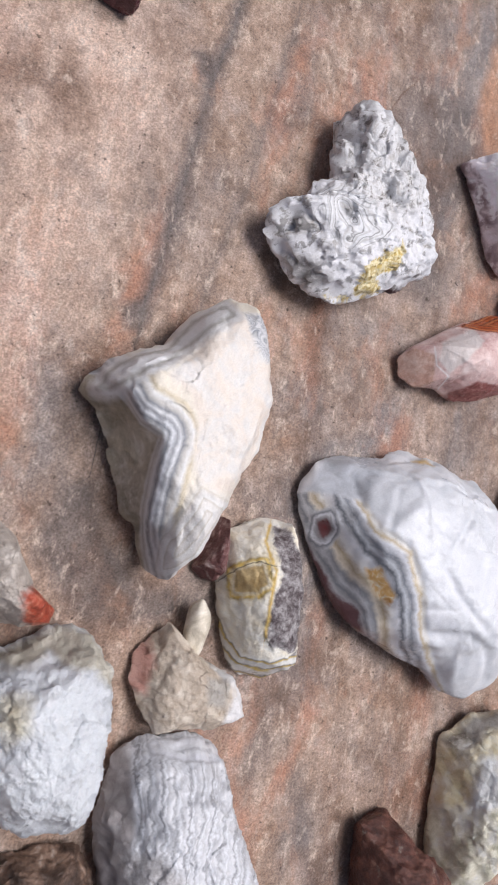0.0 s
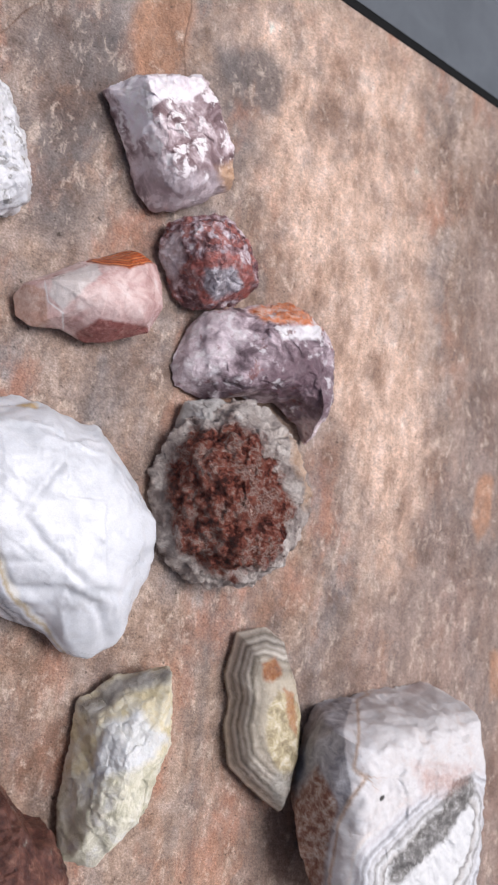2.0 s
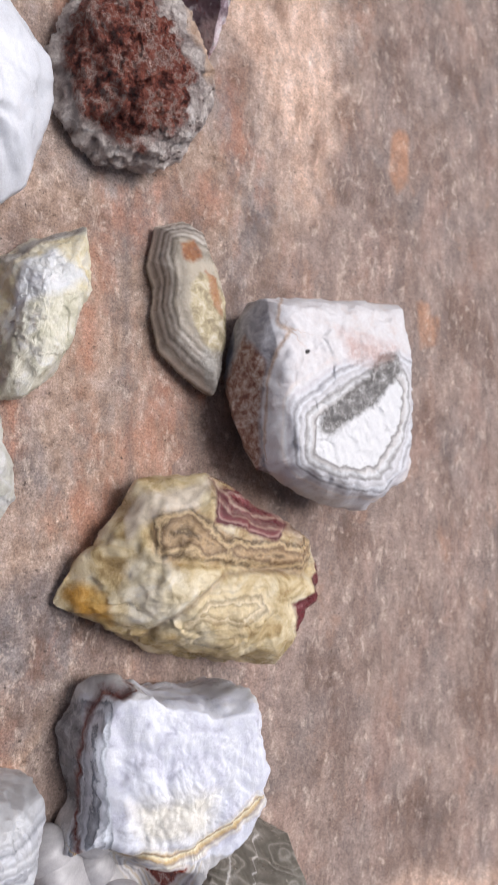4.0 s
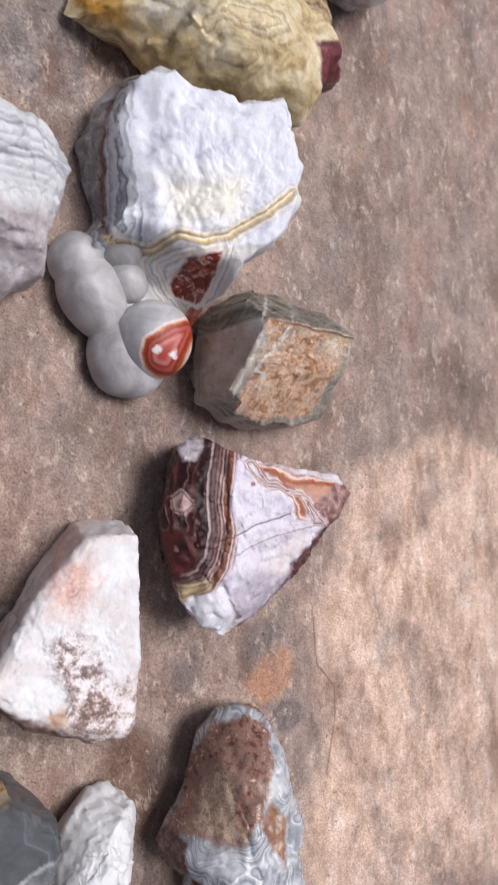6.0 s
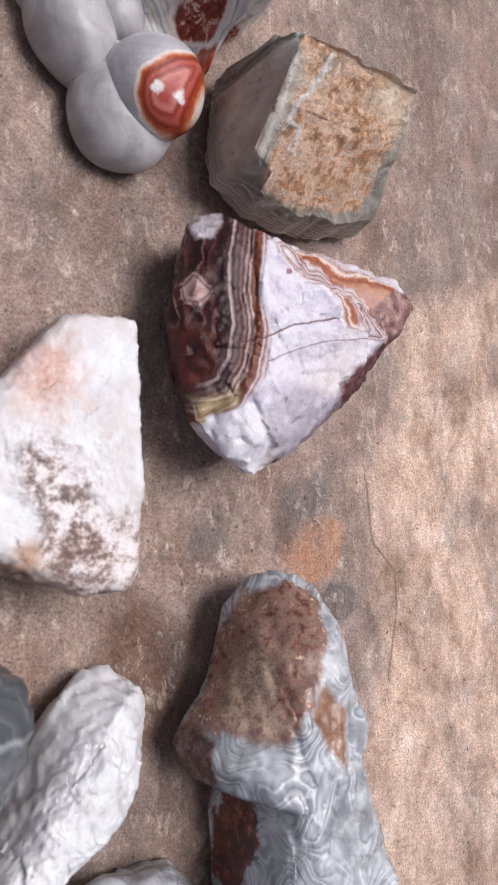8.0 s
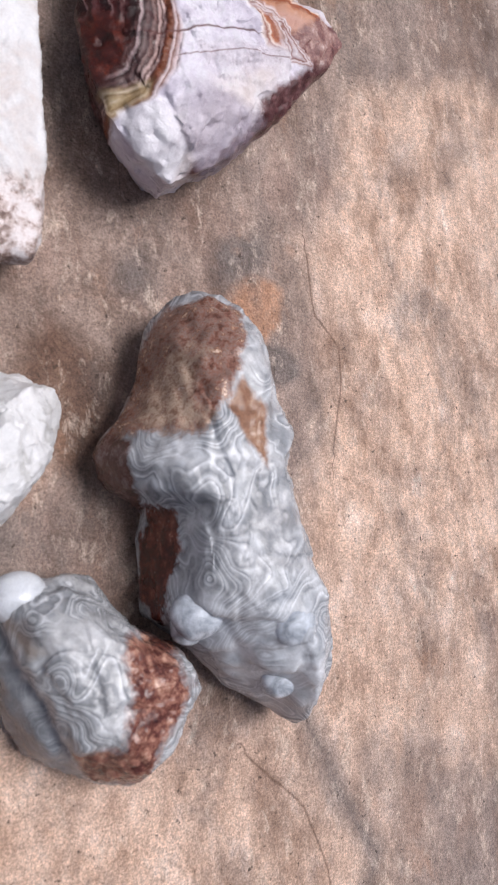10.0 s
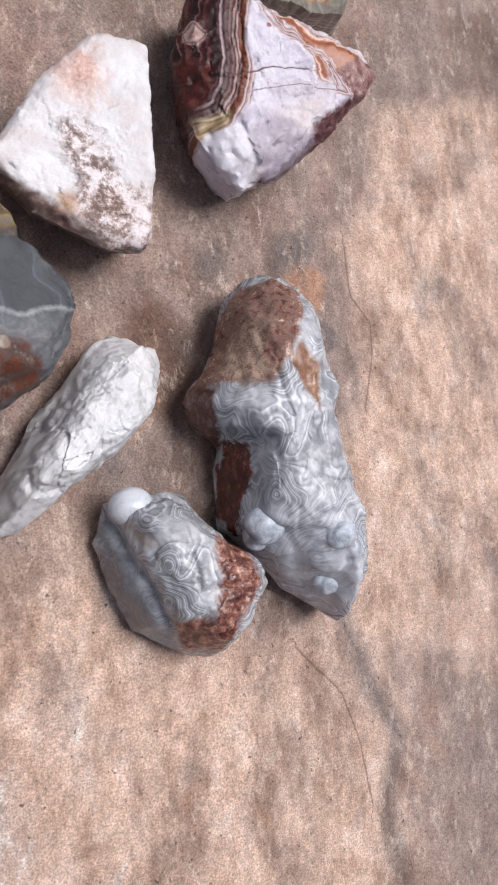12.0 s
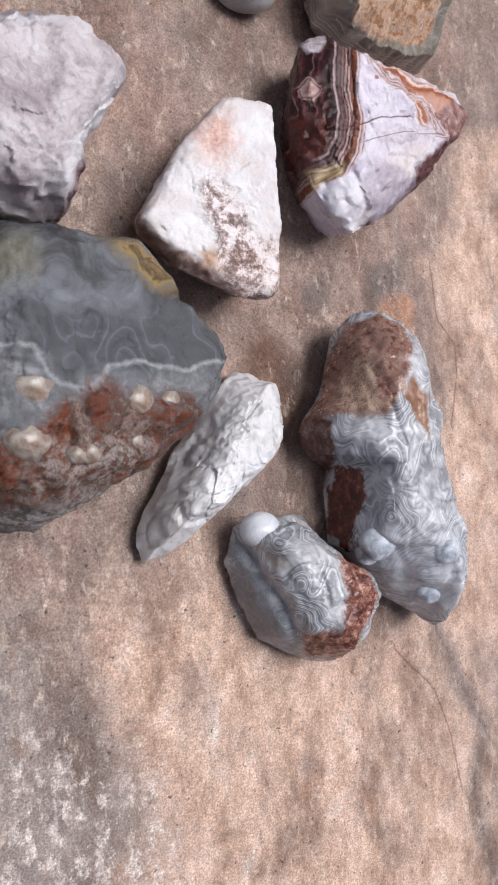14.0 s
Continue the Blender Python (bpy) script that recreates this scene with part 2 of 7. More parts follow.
    kinds = {key: kind for key, kind, _ in fields}
    zones = [key for key in values if key in PARTS and kinds[key] != "line"]
    for z, key in enumerate(zones):
        f = values[key]
        inner = {i for i, q in enumerate(faces[:last]) if f[list(q)].mean() < 0}
        # the largest unbroken patch of the zone
        best = set()
        while inner:
            patch, edge = set(), [inner.pop()]
            while edge:
                i = edge.pop()
                patch.add(i)
                k, c = divmod(i, n)
                for j in (k * n + (c + 1) % n, k * n + (c - 1) % n, i + n, i - n):
                    if j in inner:
                        inner.discard(j)
                        edge.append(j)
            best = max(best, patch, key=len)
        owner[sorted(best)] = z
    zones = [key if (owner == z).sum() > 110 else None for z, key in enumerate(zones)]
    owner[[o >= 0 and zones[o] is None for o in owner]] = -1
    body = None
    for z in range(-1, len(zones)):
        chosen = np.flatnonzero(owner == z)
        if not len(chosen):
            continue
        used = np.unique(np.concatenate([faces[i] for i in chosen]))
        renumber = np.zeros(len(verts), int)
        renumber[used] = np.arange(len(used))
        piece = bpy.data.meshes.new(name if z < 0 else PARTS[zones[z]])
        piece.from_pydata(verts[used].tolist(), [], [tuple(int(renumber[v]) for v in faces[i]) for i in chosen])
        for key, f in values.items():
            piece.attributes.new(key, 'FLOAT', 'POINT').data.foreach_set("value", f[used])
        piece.shade_smooth()
        piece.normals_split_custom_set(np.concatenate([normals[starts[i]:starts[i + 1]] for i in chosen]).tolist())
        piece.materials.append(material)
        ob = new(piece.name, piece)
        if z < 0:
            ob.location = (at[0] / 1000, at[1] / 1000, 0.0)
            body = tagged(ob, label, category, "rough agates on the slate board")
        else:
            ob.parent = body
    bpy.data.meshes.remove(me)
    CROWNS[body.name] = p
    return body


def surface_point(ob, q, lean):
    """The highest point of a stone under a layer's place q, in mm."""
    v = CROWNS[ob.name]
    off = np.linalg.norm(v[:, :2] - v[:, 2:3] * np.array(lean) - np.array(q), axis=1)
    near = v[off < max(1.2, off.min() + 0.2)]
    return near[near[:, 2].argmax()]


def globe(parent, c, size, material, name="globe", fields=(), lean=(0, 0), axis=(1, 0), seed=1, lump=0.05):
    """A rounded lump that has grown on a stone: its middle and half sizes in mm, its long axis in plan."""
    bm = bmesh.new()
    bmesh.ops.create_icosphere(bm, subdivisions=5, radius=1.0)
    ax = np.array(axis, float) / np.linalg.norm(axis)
    p = np.array([v.co for v in bm.verts])
    grow = np.array([noise.fractal(v.co * 1.1 + Vector((seed * 3.7, 0, 0)), 1.0, 2.0, 1) for v in bm.verts])
    p = p * (1 + lump * grow)[:, None] * np.array(size, float)
    p = np.column_stack([p[:, 0] * ax[0] - p[:, 1] * ax[1], p[:, 0] * ax[1] + p[:, 1] * ax[0], p[:, 2]])
    c = np.array(c, float)
    floor_z = 0.2 - c[2]
    p[:, 2] = np.maximum(p[:, 2], floor_z)
    for v, q in zip(bm.verts, p):
        v.co = q / 1000
    me = bpy.data.meshes.new(name)
    bm.to_mesh(me)
    bm.free()
    me.shade_smooth()
    layered = (p + c)[:, :2] - (p + c)[:, 2:3] * np.array(lean)
    for key, kind, pts in fields:
        f = line_field(layered, pts) if kind == "line" else area_field(layered, pts)
        me.attributes.new(key, 'FLOAT', 'POINT').data.foreach_set("value", f.astype(np.float32))
    me.materials.append(material)
    ob = new(name, me)
    ob.parent = parent
    ob.location = tuple(c / 1000)
    return ob


# ---- materials of the setting ----
def plain_material(name, a, b, size, rough):
    g = Nodes(name)
    return g.finish(g.pattern(("mottle", size, [(0.0, a), (1.0, b)])), rough=rough, rough_var=0.08, bump=0.1, bump_size=2.0)


black_metal = plain_material("black_rim", "08090a", "0e0f10", 8.0, 0.75)
black_metal.node_tree.nodes["Principled BSDF"].inputs["Specular IOR Level"].default_value = 0.15
grey_floor = plain_material("grey_floor", "484e55", "5a6067", 60.0, 0.6)

BOARD_FIELDS = [
    ("vein", "line", [(179.9, 222.2), (176.8, 205.8), (173.4, 195.7), (169.2, 174.2), (165.6, 156.5), (162.6, 142.3), (159.5, 131)]),
    ("vein2", "line", [(194.3, 212.9), (189.3, 189.6), (184.4, 168.9), (176.9, 147), (173.5, 133.9)]),
    ("notch", "area", [(166.3, 197.6), (173.1, 199.2), (173.9, 189.4), (170.1, 188.7)]),
    ("knot", "area", [(154.6, 133.3), (159.1, 135.1), (161.9, 132.2), (160.9, 128), (156.5, 127.2), (153.9, 129.9)]),
    ("greya", "area", [(140.6, 78.4), (146.2, 94.1), (152.5, 93.4), (156.2, 81.5), (165, 72.1), (183.7, 68.7), (172.6, 63.5), (154.3, 62.3), (147.6, 68.1)]),
    ("greyb", "area", [(236.4, 214.9), (260.4, 220.3), (265.3, 200.3), (250.5, 177), (251.9, 155.6), (234.2, 152.3), (239.8, 188.1)]),
    ("orangea", "area", [(271.7, 257.4), (281.9, 258.2), (282.3, 231.5), (278.4, 207.6), (265.2, 201.9), (262.3, 219.3), (268.6, 242.1)]),
    ("blots", "area", [(290.1, 221.8), (309.9, 231.1), (317.3, 223.2), (314.3, 209.2), (301.7, 207.5), (292.8, 212)]),
    ("purple", "line", [(422.6, 258.8), (408, 197.9), (400.7, 138.9), (388.1, 95.5), (353.5, 48.3), (335, 21)]),
    ("light", "area", [(324.6, -230), (332.3, -208.5), (341.3, -179.2), (363.1, -173.9), (393.2, -170.5), (461.9, -194.7), (433.6, -351.8), (312.8, -282.5)]),
    ("lightb", "area", [(320.3, -214.3), (333, -206.6), (354.7, -200.6), (377.3, -202.8), (355.3, -349.7), (299, -320.3), (308.5, -273), (323.8, -251.3), (324.2, -231.1)]),
    ("lightc", "area", [(197.8, -292.5), (238.7, -284.5), (248, -320.5), (281, -329.1), (301.4, -356.6), (296.3, -417.5), (190.9, -359.3), (212.7, -341.4), (204.1, -313.9)]),
    ("lighte", "area", [(236, -304.9), (266.5, -304.1), (333.1, -309.5), (307.4, -413.1), (218.2, -366)]),
    ("lightd", "area", [(290.9, 251), (323.8, 246.5), (374.3, 247.5), (382.8, 111.1), (366.6, 63.4), (343.9, 109.2), (317.2, 167.8), (310.6, 213.7)]),
    ("warma", "area", [(117.2, 194.2), (163.3, 214.8), (162.6, 173.5), (148.7, 146.7), (137.4, 109.7), (126.3, 108.1)]),
    ("orangeb", "area", [(296.2, -222.9), (305.2, -221.5), (312.7, -226.1), (308.8, -237), (299, -237.1), (294.1, -229.8)]),
    ("darkspot", "area", [(302, -237.9), (310.3, -238), (315.3, -243.7), (310, -248.2), (302.2, -245.5)]),
    ("greyc", "area", [(272.4, -217.6), (282, -216.6), (282.1, -223.6), (277.3, -227.3), (271.3, -224.2)]),
    ("greyd", "area", [(295.3, -215.3), (311, -212.9), (310.1, -221.8), (301.3, -225.1), (293.4, -229.7)]),
    # brown patch with the shade in the gap between stones painted into it
    ("browna", "area", [(255.8, -228.8), (261.5, -230.2), (268.5, -239.8), (265.5, -256.8), (256.7, -258), (250.2, -248.3), (250.8, -238)]),
    ("greye", "area", [(177.1, -269.3), (194.2, -291.3), (200.3, -312.4), (205, -329.9), (192.3, -352.4), (164.1, -337.5)]),
    ("flecks", "area", [(171.9, -296.8), (193.1, -309.6), (211.2, -327.3), (212.7, -363.1), (164.1, -337.5)]),
    ("veinr", "line", [(298.5, -310.3), (302.7, -331.7), (311.9, -353.8), (303.2, -369.3), (305.9, -398.3)]),
    ("crackr", "line", [(283, -320.2), (294.8, -335.6), (298.2, -350.3), (298.8, -367.4)]),
    ("crack1", "line", [(282.6, 265.7), (280.9, 247), (281.6, 233), (279.2, 219.9), (280.3, 209.9)]),
    ("crack2", "line", [(222.6, 198.8), (227.6, 203.4), (231.8, 210.2), (236, 214.8)]),
    ("crack3", "line", [(321.5, -217.2), (320.4, -231.7), (326.2, -239.7), (325.2, -248.9), (319.4, -263.5)]),
    ("streak1", "area", [(411.6, 100.3), (420.3, 99.9), (418.2, 80.3), (410.1, 73.7), (407.2, 82)]),
    ("streak2", "area", [(417, 35.8), (425, 33.3), (423.6, 18.7), (418.1, 15)]),
    ("streak3", "area", [(422.7, 28.7), (431.3, 29.2), (427.7, 17.7), (420.8, 16.6)]),
    ("groove", "line", [(296.3, 56.5), (294, 34.4), (292.1, 11.3), (291.3, -11.3), (291, -36.2)]),
]


def board_material():
    g = Nodes("slate_tile")
    streak = g.math('ADD', g.math('MULTIPLY', g.noise(9.0, 9.0, 0.72, 0.3, stretch=(1, 2.2, 1)), 0.5), g.math('MULTIPLY', g.noise(5.0, 9.0, 0.74, 0.1, seed=15.0), 0.5))
    broad = g.noise(26.0, 7.0, 0.62, 0.2, stretch=(1, 1.8, 1), seed=2.0)
    tan = g.ramp(g.math('MULTIPLY_ADD', streak, 2.2, -0.6, clamp=True), [(0.0, "594739"), (0.3, "927b6c"), (0.55, "b39d8e"), (0.8, "cdb8ae"), (1.0, "e7dfdb")])
    grey = g.ramp(g.math('MULTIPLY_ADD', streak, 2.2, -0.6, clamp=True), [(0.0, "554e4b"), (0.45, "867f7e"), (0.75, "a49d9b"), (1.0, "bfb9ba")])
    c = g.mix(g.math('MULTIPLY_ADD', broad, 5.0, -2.3, clamp=True), tan, grey)
    rust = g.noise(16.0, 7.0, 0.66, 0.25, stretch=(1, 2.2, 1), seed=4.0)
    c = g.mix(g.math('MULTIPLY', g.math('MULTIPLY_ADD', rust, 7.0, -3.5, clamp=True), 0.6), c, "b78067")
    lightm = ("streaks", 8.0, [(0.0, "967a66"), (0.3, "c8a995"), (0.6, "e6c9b6"), (0.8, "f4dbcd"), (1.0, "f5faef")], 3.0)
    purplem = ("streaks", 7.0, [(0.0, "645650"), (0.35, "8e7e77"), (0.65, "a7948b"), (1.0, "c6b0a4")])
    greym = ("streaks", 5.0, [(0.0, "514c4b"), (0.5, "746c6a"), (1.0, "8e8782")])
    greyl = ("streaks", 5.0, [(0.0, "77706c"), (0.5, "9c938e"), (1.0, "bdb5ae")])
    brownm = ("streaks", 6.0, [(0.0, "4e3a30"), (0.5, "694f42"), (1.0, "846958")])
    orangem = ("streaks", 4.0, [(0.0, "987058"), (0.5, "bc8f73"), (1.0, "d0ad97")])
    c = g.layer(c, ("in", "purple", 0.0, 16.0, 7.0, 14.0, (0.75, purplem)))
    c = g.layer(c, ("in", "light", 0.0, 8.0, 8.0, 9.0, (0.85, lightm)))
    c = g.layer(c, ("in", "lightb", 0.0, 9.0, 12.0, 14.0, (0.7, lightm)))
    c = g.layer(c, ("in", "lightc", 4.0, 22.0, 9.0, 10.0, (0.9, lightm)))
    c = g.layer(c, ("in", "lighte", 0.0, 24.0, 14.0, 14.0, (0.5, lightm)))
    c = g.layer(c, ("in", "lightd", 3.0, 18.0, 11.0, 12.0, (0.92, lightm)))
    c = g.layer(c, ("in", "warma", 0.0, 18.0, 9.0, 10.0, (0.6, ("streaks", 6.0, [(0.0, "998375"), (0.4, "cab1a2"), (0.7, "e6d0c3"), (1.0, "faf5ee")], 5.0))))
    for key, pat, edge, soft, wob in (("greya", greym, 0, 4, 3), ("greyb", greym, 0, 10, 5), ("orangea", orangem, 0, 4, 3), ("blots", greym, 0, 5, 4), ("orangeb", orangem, 0, 2, 2), ("darkspot", greym, 0, 2, 1.5),
                                      ("greyc", greym, 0, 5, 3), ("greyd", greym, 0, 4, 2), ("browna", brownm, 0, 6, 3), ("greye", greyl, 0, 12, 8), ("knot", greym, 0, 2, 1), ("notch", greym, 0, 1.5, 1),
                                      ("streak1", orangem, 0, 2, 2), ("streak2", orangem, 0, 2, 2), ("streak3", orangem, 0, 2, 1.5)):
        c = g.layer(c, ("in", key, float(edge), float(soft), float(wob), 7.0, (0.85, pat)))
    c = g.layer(c, ("line", "vein", 3.6, 1.6, 6.0, (1.0, greym)))
    c = g.layer(c, ("line", "vein2", 2.6, 1.6, 6.0, (0.6, greym)))
    c = g.layer(c, ("line", "veinr", 5.0, 2.5, 8.0, (0.8, greym)))
    c = g.layer(c, ("line", "groove", 2.4, 0.8, 9.0, (0.5, greym)))
    for key in ("crack1", "crack2", "crack3", "crackr"):
        c = g.layer(c, ("line", key, 0.45, 0.5, 3.0, (0.75, brownm)))
    # cloudy stains at two sizes
    for size, seed, low, gain, share, pat in ((17.0, 11.0, -2.8, 6.0, 0.6, greym), (24.0, 12.0, -2.7, 6.0, 0.65, brownm), (15.0, 13.0, -3.2, 6.0, 0.55, orangem), (6.0, 14.0, -4.6, 8.0, 0.55, greym)):
        stain = g.math('MULTIPLY_ADD', g.noise(size, 7.0, 0.66, 0.25, stretch=(1, 1.5, 1), seed=seed), gain, low - 0.3, clamp=True)
        c = g.mix(g.math('MULTIPLY', stain, share), c, g.pattern(pat))
    # pale worn flecks and dark pits
    pale = g.math('MULTIPLY_ADD', g.noise(3.2, 7.0, 0.72, 0.4, stretch=(1, 1.9, 1), seed=6.0), 9.0, -4.9, clamp=True)
    c = g.mix(g.math('MULTIPLY', pale, 0.5), c, "e5d4c6")
    worn = g.math('MULTIPLY_ADD', g.noise(3.4, 9.0, 0.8, 0.0, stretch=(1, 1.4, 1), seed=8.0), 8.0, -4.0, clamp=True)
    inside = g.math('DIVIDE', g.math('SUBTRACT', 5.0, g.wobbled("flecks", 8.0, 9.0, 2.0)), 14.0, clamp=True)
    c = g.mix(g.math('MULTIPLY', worn, inside), c, "ece4df")
    pits = g.math('MULTIPLY_ADD', g.noise(1.7, 3.0, 0.6, seed=9.0), 14.0, -9.0, clamp=True)
    c = g.mix(g.math('MULTIPLY', pits, 0.8), c, "443831")
    grit = g.math('MULTIPLY_ADD', g.noise(0.55, 4.0, 0.75, seed=10.0), 4.0, -1.5, clamp=True)
    c = g.mix(1.0, c, g.ramp(grit, [(0.0, (0.7, 0.69, 0.68)), (1.0, (1.27, 1.26, 1.25))]), 'MULTIPLY')
    coarse = g.math('MULTIPLY_ADD', g.noise(1.5, 6.0, 0.7, seed=16.0), 3.0, -1.0, clamp=True)
    c = g.mix(1.0, c, g.ramp(coarse, [(0.0, (0.84, 0.83, 0.83)), (1.0, (1.16, 1.15, 1.14))]), 'MULTIPLY')
    return g.finish(c, rough=0.5, rough_var=0.1, bump=0.6, bump_size=1.8, grain=0.16, gloss=0.3)


# ---- the slate board on its dark rim ----
def board_mesh(wide, deep, thick, left, step):
    """A thin slab with a fine, slightly uneven top that carries the fields of its stains and of one painted shade; its
    far edge lies on y = 0.
    """
    nx, ny = round(wide / step) + 1, round(deep / step) + 1
    turn = pose(0.297, 0.2650, 0, 0, 0, -7.6)
    xs, ys = np.linspace(left, left + wide, nx), np.linspace(-deep, 0, ny)
    gx, gy = np.meshgrid(xs, ys)
    gz = np.array([noise.fractal(Vector((x * 25, y * 14, 0)), 0.9, 2.0, 5) for x, y in zip(gx.ravel(), gy.ravel())]) * 0.00022
    gz = gz - gz.max()
    topv = np.column_stack([gx.ravel(), gy.ravel(), gz])
    verts = topv.tolist()
    faces = [(j * nx + i, j * nx + i + 1, (j + 1) * nx + i + 1, (j + 1) * nx + i) for j in range(ny - 1) for i in range(nx - 1)]
    edge = [i for i in range(nx)] + [j * nx + nx - 1 for j in range(1, ny)] + [(ny - 1) * nx + i for i in range(nx - 2, -1, -1)] + [j * nx for j in range(ny - 2, 0, -1)]
    first = len(verts)
    verts += [(topv[e][0], topv[e][1], -thick) for e in edge]
    k = len(edge)
    faces += [(edge[(i + 1) % k], edge[i], first + i, first + (i + 1) % k) for i in range(k)]
    faces.append(tuple(first + i for i in range(k))[::-1])
    me = bpy.data.meshes.new("board")
    me.from_pydata(verts, [], faces)
    m = np.array(turn)
    plan = (np.array(verts) @ m[:3, :3].T + m[:3, 3])[:, :2] * 1000
    for key, kind, pts in BOARD_FIELDS:
        f = line_field(plan, pts) if kind == "line" else area_field(plan, pts)
        me.attributes.new(key, 'FLOAT', 'POINT').data.foreach_set("value", f.astype(np.float32))
    me.materials.append(board_material())
    ob = new("board", me)
    ob.matrix_world = turn
    return tagged(ob, "brown and grey weathered slate board with a black rim", "board")


def strip(name, x0, x1, y0, y1, z0, z1, bevel, material, parent=None):
    bm = bmesh.new()
    bmesh.ops.create_cube(bm, size=1.0)
    bmesh.ops.scale(bm, vec=(x1 - x0, y1 - y0, z1 - z0), verts=bm.verts)
    bmesh.ops.translate(bm, vec=((x0 + x1) / 2, (y0 + y1) / 2, (z0 + z1) / 2), verts=bm.verts)
    if bevel:
        bmesh.ops.bevel(bm, geom=bm.edges[:], offset=bevel, segments=3, affect='EDGES', profile=0.5)
    me = bpy.data.meshes.new(name)
    bm.to_mesh(me)
    bm.free()
    me.materials.append(material)
    ob = new(name, me)
    ob.parent = parent
    return ob


board = board_mesh(1.0, 0.85, 0.012, -0.4, 0.0035)
strip("rim", -0.4055, 0.6055, 0.0003, 0.0055, -0.0121, -0.0008, 0.0015, black_metal, board)
strip("rim", -0.4055, 0.6055, -0.8555, -0.8503, -0.0121, -0.0008, 0.0015, black_metal, board)
strip("rim", -0.4055, -0.4003, -0.8500, 0.0, -0.0121, -0.0008, 0.0015, black_metal, board)
strip("rim", 0.6003, 0.6055, -0.8500, 0.0, -0.0121, -0.0008, 0.0015, black_metal, board)
floor = tagged(strip("floor", -3, 3, -3, 3, -0.50, -0.45, 0, grey_floor), "smooth blue-grey floor below the board", "floor", kind="structure")


# ---- the stones ----
def agate(name, base, layers, **look_of):
    """A stone's material: a base pattern and the layers over it."""
    g = Nodes(name)
    c = g.pattern(base)
    for spec in layers:
        c = g.layer(c, spec)
    return g.finish(c, **look_of)


WHITE = [(0.0, "b4b3b4"), (0.3, "d8d8dc"), (0.6, "e0e1e5"), (1.0, "e8e8ec")]
GREY_BANDS = [(0.0, "d8d7d9"), (0.25, "c2c2c4"), (0.42, "8d9096"), (0.55, "d4d5da"), (0.72, "a2a4a8"), (1.0, "d8d7d9")]
GREY_LACE = [(0.0, "6c7076"), (0.3, "979ba1"), (0.46, "e0e3e8"), (0.56, "80848b"), (0.78, "c4c8ce"), (1.0, "6c7076")]
RUST = [(0.0, "2e1410"), (0.3, "5e291d"), (0.5, "8f4a35"), (0.7, "a27a6c"), (0.85, "c9b3a6"), (1.0, "6a3020")]

